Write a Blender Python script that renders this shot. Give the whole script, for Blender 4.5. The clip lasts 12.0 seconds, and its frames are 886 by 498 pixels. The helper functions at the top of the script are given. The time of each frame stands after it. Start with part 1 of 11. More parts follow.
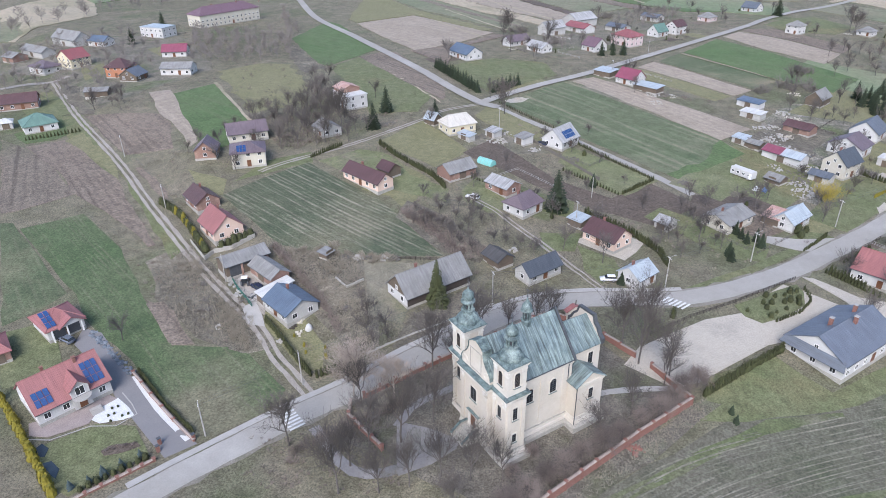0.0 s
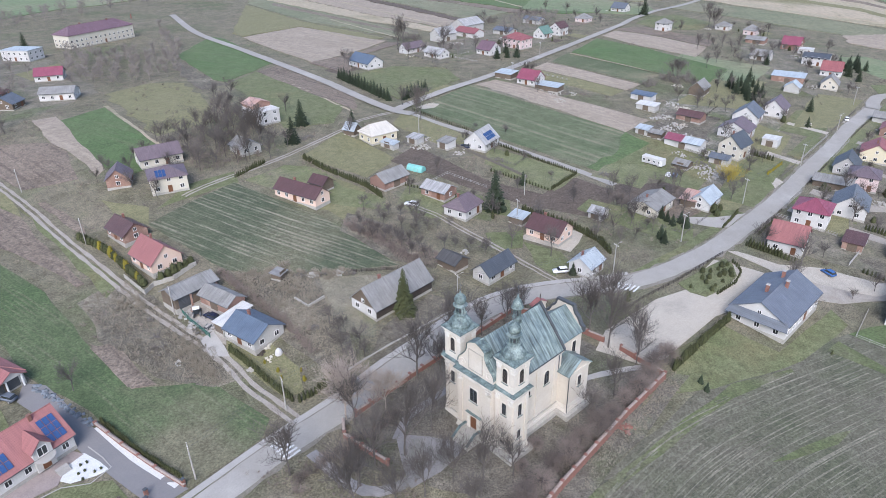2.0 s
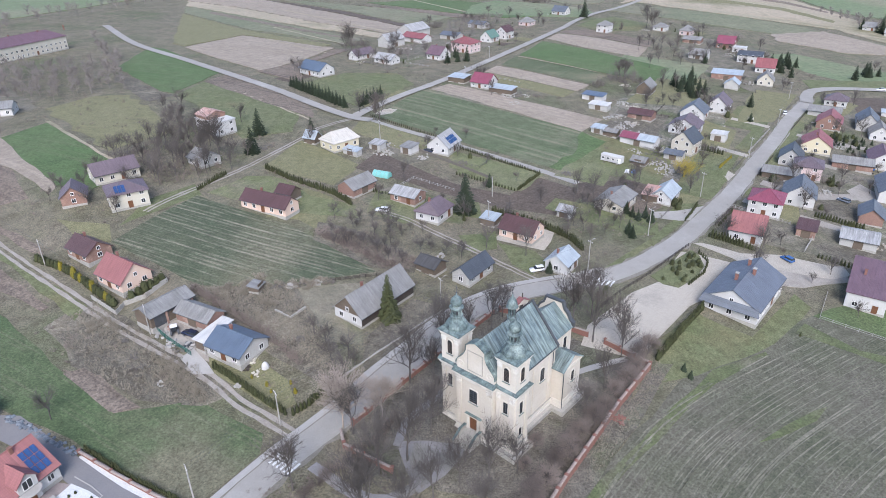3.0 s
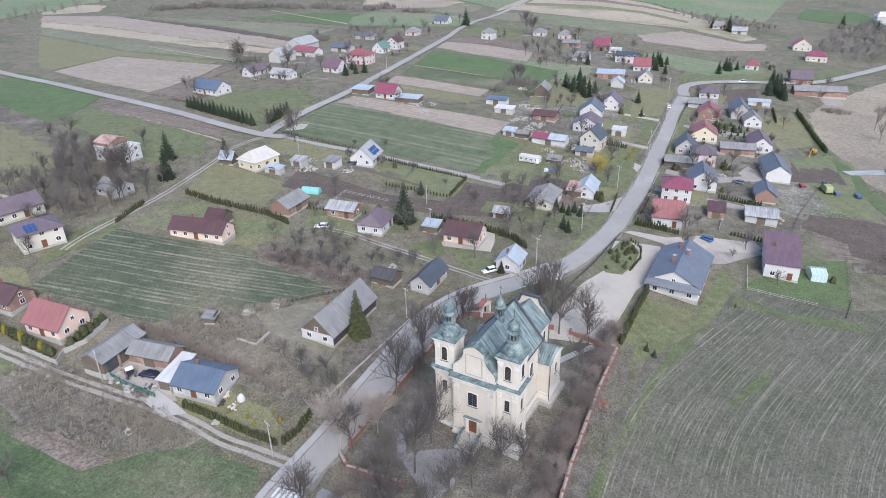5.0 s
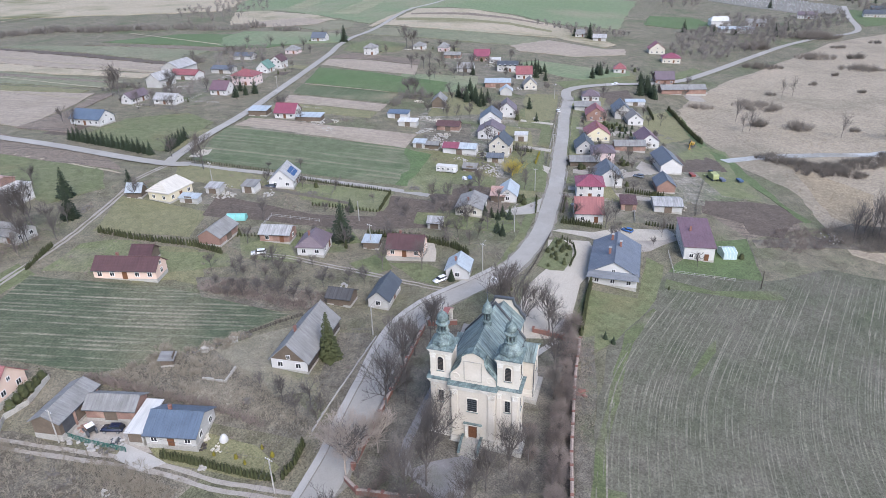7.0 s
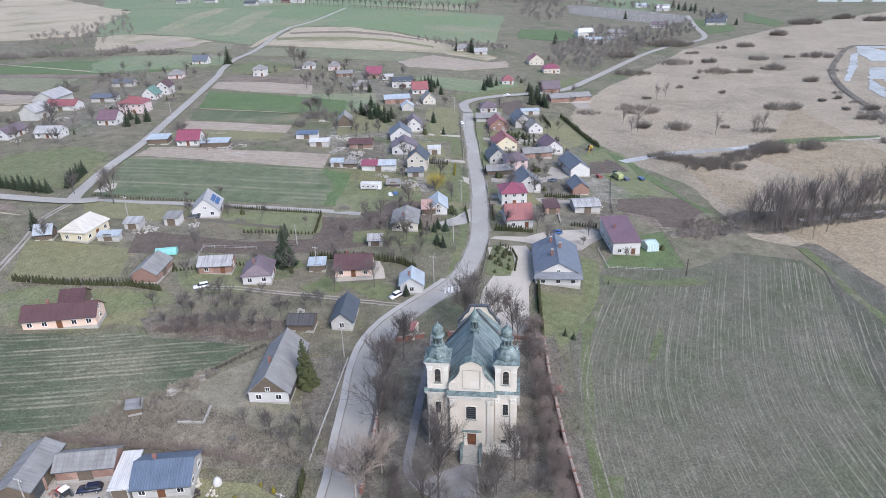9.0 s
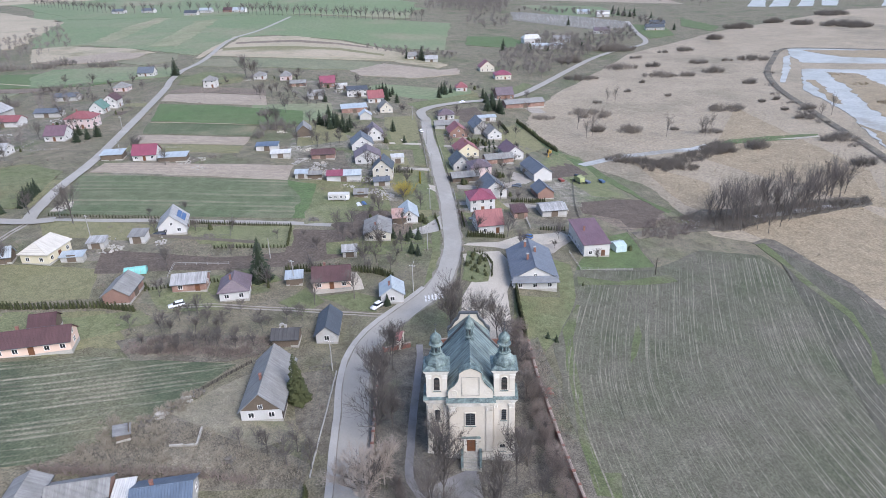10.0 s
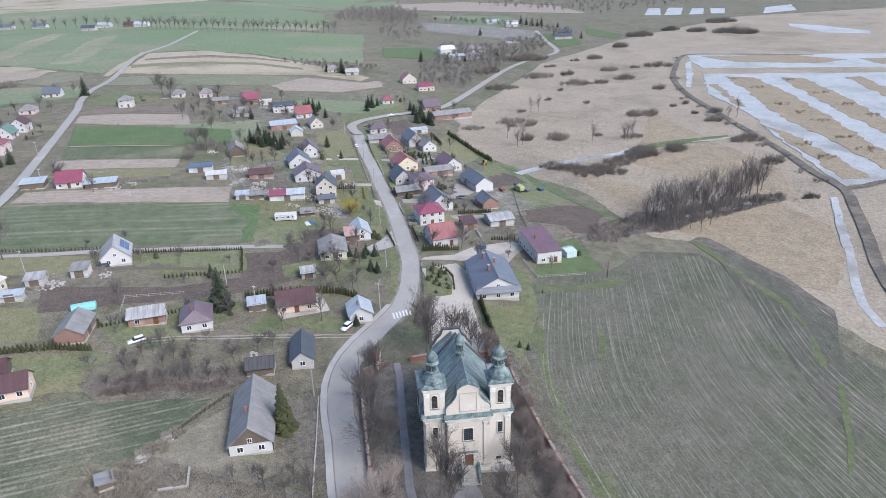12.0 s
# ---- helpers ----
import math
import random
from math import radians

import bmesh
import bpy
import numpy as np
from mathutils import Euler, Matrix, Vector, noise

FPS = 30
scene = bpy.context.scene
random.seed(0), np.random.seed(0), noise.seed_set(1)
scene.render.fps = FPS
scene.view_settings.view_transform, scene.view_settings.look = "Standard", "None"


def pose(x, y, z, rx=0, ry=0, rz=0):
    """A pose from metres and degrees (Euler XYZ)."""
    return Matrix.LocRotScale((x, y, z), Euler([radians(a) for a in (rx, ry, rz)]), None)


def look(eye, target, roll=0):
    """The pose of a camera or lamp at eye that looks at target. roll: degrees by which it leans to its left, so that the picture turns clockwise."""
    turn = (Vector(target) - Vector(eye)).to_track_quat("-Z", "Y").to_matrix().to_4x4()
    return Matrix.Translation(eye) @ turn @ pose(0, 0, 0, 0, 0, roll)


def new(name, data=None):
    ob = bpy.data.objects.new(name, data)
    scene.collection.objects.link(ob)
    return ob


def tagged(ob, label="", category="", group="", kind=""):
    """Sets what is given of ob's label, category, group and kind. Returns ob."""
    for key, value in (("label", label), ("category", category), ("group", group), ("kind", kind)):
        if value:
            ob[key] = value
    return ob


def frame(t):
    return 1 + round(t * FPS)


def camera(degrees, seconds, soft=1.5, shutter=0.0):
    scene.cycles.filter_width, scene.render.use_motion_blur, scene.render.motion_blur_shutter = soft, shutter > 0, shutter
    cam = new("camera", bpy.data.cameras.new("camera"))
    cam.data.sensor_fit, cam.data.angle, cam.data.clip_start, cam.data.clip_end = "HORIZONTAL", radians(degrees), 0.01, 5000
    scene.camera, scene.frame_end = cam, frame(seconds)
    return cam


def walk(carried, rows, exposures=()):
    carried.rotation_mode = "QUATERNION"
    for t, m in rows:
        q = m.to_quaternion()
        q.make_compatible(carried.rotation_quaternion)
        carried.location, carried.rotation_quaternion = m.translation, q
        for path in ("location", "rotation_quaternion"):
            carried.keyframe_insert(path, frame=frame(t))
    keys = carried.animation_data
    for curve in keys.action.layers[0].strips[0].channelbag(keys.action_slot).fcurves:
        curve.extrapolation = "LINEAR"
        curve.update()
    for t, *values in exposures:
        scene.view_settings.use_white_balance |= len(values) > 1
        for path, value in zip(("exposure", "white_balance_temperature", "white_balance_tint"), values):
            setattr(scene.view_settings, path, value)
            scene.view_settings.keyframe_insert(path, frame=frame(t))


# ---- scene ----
cam = camera(67.4, 12.0, 0.65)
METRES, EYE, TILT, LEAN, TURN = 112.26, 100.0, 4.5, 2.3, -37.9
ROWS = [
    (0.0, 0.0, 0.0, 0.0, 0.96, -32.89, -1.48),
    (0.5, -0.0432, -0.0008, -0.0009, -2.02, -32.64, -1.65),
    (1.0, -0.0852, 0.0007, -0.0023, -4.9, -32.41, -1.81),
    (1.5, -0.1261, 0.0042, -0.0033, -7.69, -32.15, -1.96),
    (2.0, -0.1666, 0.0095, -0.0051, -10.44, -31.88, -2.13),
    (2.5, -0.2067, 0.0162, -0.0073, -13.19, -31.57, -2.28),
    (3.0, -0.2475, 0.0244, -0.0093, -15.99, -31.22, -2.43),
    (5.0, -0.4104, 0.0801, -0.0172, -27.5, -29.82, -2.96),
    (5.5, -0.451, 0.1005, -0.0195, -30.46, -29.45, -3.06),
    (6.0, -0.4915, 0.1227, -0.0219, -33.49, -29.0, -3.15),
    (6.5, -0.5329, 0.1466, -0.0235, -36.6, -28.51, -3.26),
    (7.0, -0.574, 0.1722, -0.0255, -39.72, -27.97, -3.34),
    (9.0, -0.7144, 0.2852, -0.0285, -51.13, -26.0, -3.5),
    (9.5, -0.7423, 0.3153, -0.0267, -53.7, -25.57, -3.51),
    (10.0, -0.7666, 0.3451, -0.0247, -56.06, -25.16, -3.52),
    (10.5, -0.7878, 0.3745, -0.0199, -58.27, -24.8, -3.57),
    (11.0, -0.8061, 0.4024, -0.0143, -60.34, -24.53, -3.58),
    (11.5, -0.8218, 0.429, -0.0113, -62.24, -24.23, -3.61),
    (12.0, -0.8357, 0.4538, -0.0104, -63.98, -23.92, -3.62),
]
walk(cam, [(t, pose(0, 0, EYE, TILT, LEAN, TURN) @ pose(METRES * x, METRES * y, METRES * z, 90 + pitch, roll, yaw)) for t, x, y, z, yaw, pitch, roll in ROWS], [(0.0, 1.14, 6080.0, 15.0), (12.0, 1.14, 6080.0, 15.0)])

# ---- world and sun: an overcast spring day ----
world = bpy.data.worlds.new("world")
scene.world = world
world.use_nodes = True
sky = world.node_tree.nodes.new("ShaderNodeTexSky")
sky.sky_type, sky.sun_disc = "NISHITA", False
sky.sun_elevation, sky.sun_rotation = radians(42), radians(233)
sky.air_density, sky.dust_density, sky.ozone_density = 1.0, 1.5, 1.0
world.node_tree.links.new(sky.outputs[0], world.node_tree.nodes["Background"].inputs[0])
world.node_tree.nodes["Background"].inputs[1].default_value = 0.13
sun = new("sun", bpy.data.lights.new("sun", "SUN"))
sun.data.energy, sun.data.angle, sun.data.color = 1.85, radians(35), (1.0, 0.99, 0.97)
sun.matrix_world = look((0, 0, 0), (0.8 * math.cos(radians(42)), 0.6 * math.cos(radians(42)), -math.sin(radians(42))))


# ---- terrain ----
def soft(v, s):
    return s * math.log1p(math.exp(v / s)) if v / s < 40 else v


def step(v):
    return 1 / (1 + math.exp(-max(-40, min(40, v))))


def bump(x, y, cx, cy, rx, ry):
    return math.exp(-(((x - cx) / rx) ** 2) - ((y - cy) / ry) ** 2)


def terrain(x, y):
    z = -5.0 + soft(7.6 + 0.082 * y, 1.5)
    z = 21.0 - soft(21.0 - z, 2.0)
    z -= 0.008 * max(-200, min(500, x - 100)) * step((y + 60) / 25)
    z -= 4.6 * step((52 - x) / 6) * step((y - 95) / 10)
    z += 1.6 * bump(x, y, 150, 62, 40, 22) - 3.0 * bump(x, y, 320, 0, 60, 25)
    return z


def lines(near_a, near_b, mid_a, mid_b, far_a, far_b):
    """Grid lines: every 5 m near by, 15 m further off, then ever wider."""
    v = list(range(near_a, near_b + 1, 5))
    a, b = near_a, near_b
    while a > far_a:
        a -= 15 if a > mid_a else max(15, 0.16 * (mid_a - a) + 15)
        v.insert(0, a)
    while b < far_b:
        b += 15 if b < mid_b else max(15, 0.16 * (b - mid_b) + 15)
        v.append(b)
    return v


GX = lines(-40, 270, -60, 700, -1500, 4300)
GY = lines(-100, 260, -400, 500, -3500, 3200)


# ---- materials ----
MATS = {}


def material(name, colour, rough=0.8, second=None, scale=1.0, fine=8.0, bump_size=0.05, metal=0.0, third=None, stripe=None, spec=0.3, blotch=0.5, random_tint=0.0, detail=6.0, contrast=0.28, mottle=None):
    """A surface of up to three colours: blotches, fine grain, and rows (angle in degrees, spacing, depth of tint, colour)."""
    if name in MATS:
        return MATS[name]
    m = bpy.data.materials.new(name)
    m.use_nodes = True
    n, l = m.node_tree.nodes, m.node_tree.links
    bsdf = n["Principled BSDF"]
    bsdf.inputs["Roughness"].default_value = rough
    bsdf.inputs["Metallic"].default_value = metal
    bsdf.inputs["Specular IOR Level"].default_value = spec
    co = n.new("ShaderNodeTexCoord").outputs["Object"]
    tilt = n.new("ShaderNodeMapping")
    tilt.inputs["Rotation"].default_value = (0.65, 0.42, 0.8)
    l.new(co, tilt.inputs["Vector"])
    skew = tilt.outputs[0]

    def noise_at(s, d, vec=skew, rough_=0.6):
        t = n.new("ShaderNodeTexNoise")
        t.inputs["Scale"].default_value, t.inputs["Detail"].default_value, t.inputs["Roughness"].default_value = s, d, rough_
        l.new(vec, t.inputs["Vector"])
        return t.outputs["Fac"]

    def ramp(fac, a, b):
        r = n.new("ShaderNodeMapRange")
        r.inputs["From Min"].default_value, r.inputs["From Max"].default_value = a, b
        l.new(fac, r.inputs["Value"])
        return r.outputs["Result"]

    def mix(fac, a, b, kind="MIX"):
        x = n.new("ShaderNodeMix")
        x.data_type, x.blend_type = "RGBA", kind
        for sock, v in ((x.inputs[0], fac), (x.inputs[6], a), (x.inputs[7], b)):
            if isinstance(v, (int, float)):
                sock.default_value = v
            elif isinstance(v, tuple):
                sock.default_value = (*v, 1) if len(v) == 3 else v
            else:
                l.new(v, sock)
        return x.outputs[2]

    second = second or tuple(c * 0.72 for c in colour)
    col = mix(ramp(noise_at(scale, detail), 0.5 - blotch / 2, 0.5 + blotch / 2), colour, second)
    if third:
        col = mix(ramp(noise_at(scale * 0.31 + 0.003, 5.0), 0.52, 0.68), col, third)
    if stripe:
        angle, gap, depth, tint = stripe[:4]
        rot = n.new("ShaderNodeMapping")
        rot.inputs["Rotation"].default_value = (0, 0, radians(-angle))
        src = co
        if len(stripe) > 4:
            bend = n.new("ShaderNodeTexNoise")
            bend.inputs["Scale"].default_value, bend.inputs["Detail"].default_value = 0.014, 1.0
            l.new(co, bend.inputs["Vector"])
            shift = n.new("ShaderNodeVectorMath")
            shift.operation = "MULTIPLY_ADD"
            shift.inputs[1].default_value = (stripe[4],) * 3
            l.new(bend.outputs["Color"], shift.inputs[0])
            l.new(co, shift.inputs[2])
            src = shift.outputs[0]
        l.new(src, rot.inputs["Vector"])
        w = n.new("ShaderNodeTexWave")
        w.wave_type, w.bands_direction = "BANDS", "Y"
        w.inputs["Scale"].default_value = 6.2832 / 20 / gap
        w.inputs["Distortion"].default_value, w.inputs["Detail"].default_value = 0.9, 2.0
        w.inputs["Detail Scale"].default_value = 0.4
        l.new(rot.outputs[0], w.inputs["Vector"])
        stretch = n.new("ShaderNodeMapping")
        stretch.inputs["Scale"].default_value = (0.04, 1.0, 1.0)
        l.new(rot.outputs[0], stretch.inputs["Vector"])
        streak = ramp(noise_at(0.7 / gap, 5.0, stretch.outputs[0], 0.7), 0.46, 0.64)
        both = n.new("ShaderNodeMath")
        both.operation = "MULTIPLY"
        l.new(ramp(w.outputs["Fac"], 0.1, 0.9), both.inputs[0])
        l.new(streak, both.inputs[1])
        amount = n.new("ShaderNodeMath")
        amount.operation = "MULTIPLY"
        amount.inputs[1].default_value = depth
        l.new(both.outputs[0], amount.inputs[0])
        col = mix(amount.outputs[0], col, tint)
    grain = noise_at(fine, 6.0, skew, 0.78)
    dark = n.new("ShaderNodeMapRange")
    dark.inputs["From Min"].default_value, dark.inputs["From Max"].default_value = 0.3, 0.7
    dark.inputs["To Min"].default_value, dark.inputs["To Max"].default_value = 1 - contrast * 1.15, 1 + contrast * 0.85
    l.new(grain, dark.inputs["Value"])
    scaled = n.new("ShaderNodeVectorMath")
    scaled.operation = "SCALE"
    l.new(col, scaled.inputs[0])
    l.new(dark.outputs[0], scaled.inputs["Scale"])
    out = scaled.outputs[0]
    if mottle:
        size, depth = mottle
        mm = n.new("ShaderNodeMapRange")
        mm.inputs["From Min"].default_value, mm.inputs["From Max"].default_value = 0.35, 0.65
        mm.inputs["To Min"].default_value, mm.inputs["To Max"].default_value = 1 - depth, 1 + depth
        l.new(noise_at(size, 10.0, skew, 0.8), mm.inputs["Value"])
        s3 = n.new("ShaderNodeVectorMath")
        s3.operation = "SCALE"
        l.new(out, s3.inputs[0])
        l.new(mm.outputs[0], s3.inputs["Scale"])
        out = s3.outputs[0]
    if random_tint:
        info = n.new("ShaderNodeObjectInfo")
        rr = n.new("ShaderNodeMapRange")
        rr.inputs["To Min"].default_value, rr.inputs["To Max"].default_value = 1 - random_tint, 1 + random_tint
        l.new(info.outputs["Random"], rr.inputs["Value"])
        s2 = n.new("ShaderNodeVectorMath")
        s2.operation = "SCALE"
        l.new(out, s2.inputs[0])
        l.new(rr.outputs[0], s2.inputs["Scale"])
        out = s2.outputs[0]
    l.new(out, bsdf.inputs["Base Color"])
    if bump_size:
        b = n.new("ShaderNodeBump")
        b.inputs["Strength"].default_value, b.inputs["Distance"].default_value = 0.6, bump_size
        l.new(grain, b.inputs["Height"])
        l.new(b.outputs[0], bsdf.inputs["Normal"])
    MATS[name] = m
    return m


def ribbed(name, colour, gap, across="x", rough=0.5, metal=0.0, wear=None, wear_amount=0.5, tile=0.0, spec=0.4, streak=0.16):
    """Sheet or tile roofing: ribs at a spacing, courses across them, stains and wear."""
    if name in MATS:
        return MATS[name]
    m = material(name, colour, rough, wear or tuple(c * 0.75 for c in colour), 0.35, 6.0, 0.0, metal, blotch=1.0 - wear_amount, spec=spec, contrast=0.16)
    n, l = m.node_tree.nodes, m.node_tree.links
    bsdf = n["Principled BSDF"]
    co = n.new("ShaderNodeTexCoord").outputs["Object"]
    heights = []
    for direction, size in (("X" if across == "x" else "Y", gap), ("Y" if across == "x" else "X", tile)):
        if not size:
            continue
        w = n.new("ShaderNodeTexWave")
        w.bands_direction, w.wave_profile = direction, "SIN" if not tile else "SAW"
        w.inputs["Scale"].default_value = 6.2832 / 20 / size
        l.new(co, w.inputs["Vector"])
        heights.append(w.outputs["Fac"])
    h = heights[0]
    if len(heights) > 1:
        a = n.new("ShaderNodeMath")
        a.operation = "ADD"
        l.new(heights[0], a.inputs[0])
        l.new(heights[1], a.inputs[1])
        h = a.outputs[0]
    elif not tile:
        p = n.new("ShaderNodeMath")
        p.operation = "POWER"
        p.inputs[1].default_value = 10.0
        l.new(h, p.inputs[0])
        h = p.outputs[0]
    run = n.new("ShaderNodeMapping")
    run.inputs["Scale"].default_value = (2.2, 0.16, 0.16) if across == "x" else (0.16, 2.2, 0.16)
    l.new(co, run.inputs["Vector"])
    t = n.new("ShaderNodeTexNoise")
    t.inputs["Scale"].default_value, t.inputs["Detail"].default_value, t.inputs["Roughness"].default_value = 1.0, 6.0, 0.65
    l.new(run.outputs[0], t.inputs["Vector"])
    r = n.new("ShaderNodeMapRange")
    r.inputs["From Min"].default_value, r.inputs["From Max"].default_value = 0.32, 0.68
    r.inputs["To Min"].default_value, r.inputs["To Max"].default_value = 1 - streak, 1 + streak
    l.new(t.outputs["Fac"], r.inputs["Value"])
    seam = n.new("ShaderNodeMapRange")
    seam.inputs["To Min"].default_value, seam.inputs["To Max"].default_value = 1.08, 0.82
    seam.inputs["From Max"].default_value = 2.0 if len(heights) > 1 else 1.0
    l.new(h, seam.inputs["Value"])
    join = n.new("ShaderNodeMath")
    join.operation = "MULTIPLY"
    l.new(r.outputs[0], join.inputs[0])
    l.new(seam.outputs[0], join.inputs[1])
    sc = n.new("ShaderNodeVectorMath")
    sc.operation = "SCALE"
    was = bsdf.inputs["Base Color"].links[0].from_socket
    l.new(was, sc.inputs[0])
    l.new(join.outputs[0], sc.inputs["Scale"])
    l.new(sc.outputs[0], bsdf.inputs["Base Color"])
    b = n.new("ShaderNodeBump")
    b.inputs["Strength"].default_value, b.inputs["Distance"].default_value = 0.8, 0.05
    l.new(h, b.inputs["Height"])
    l.new(b.outputs[0], bsdf.inputs["Normal"])
    return m


def glass_pane(name, colour):
    m = material(name, colour, 0.08, tuple(c * 0.6 for c in colour), 0.8, 3.0, 0.0, spec=0.6)
    return m


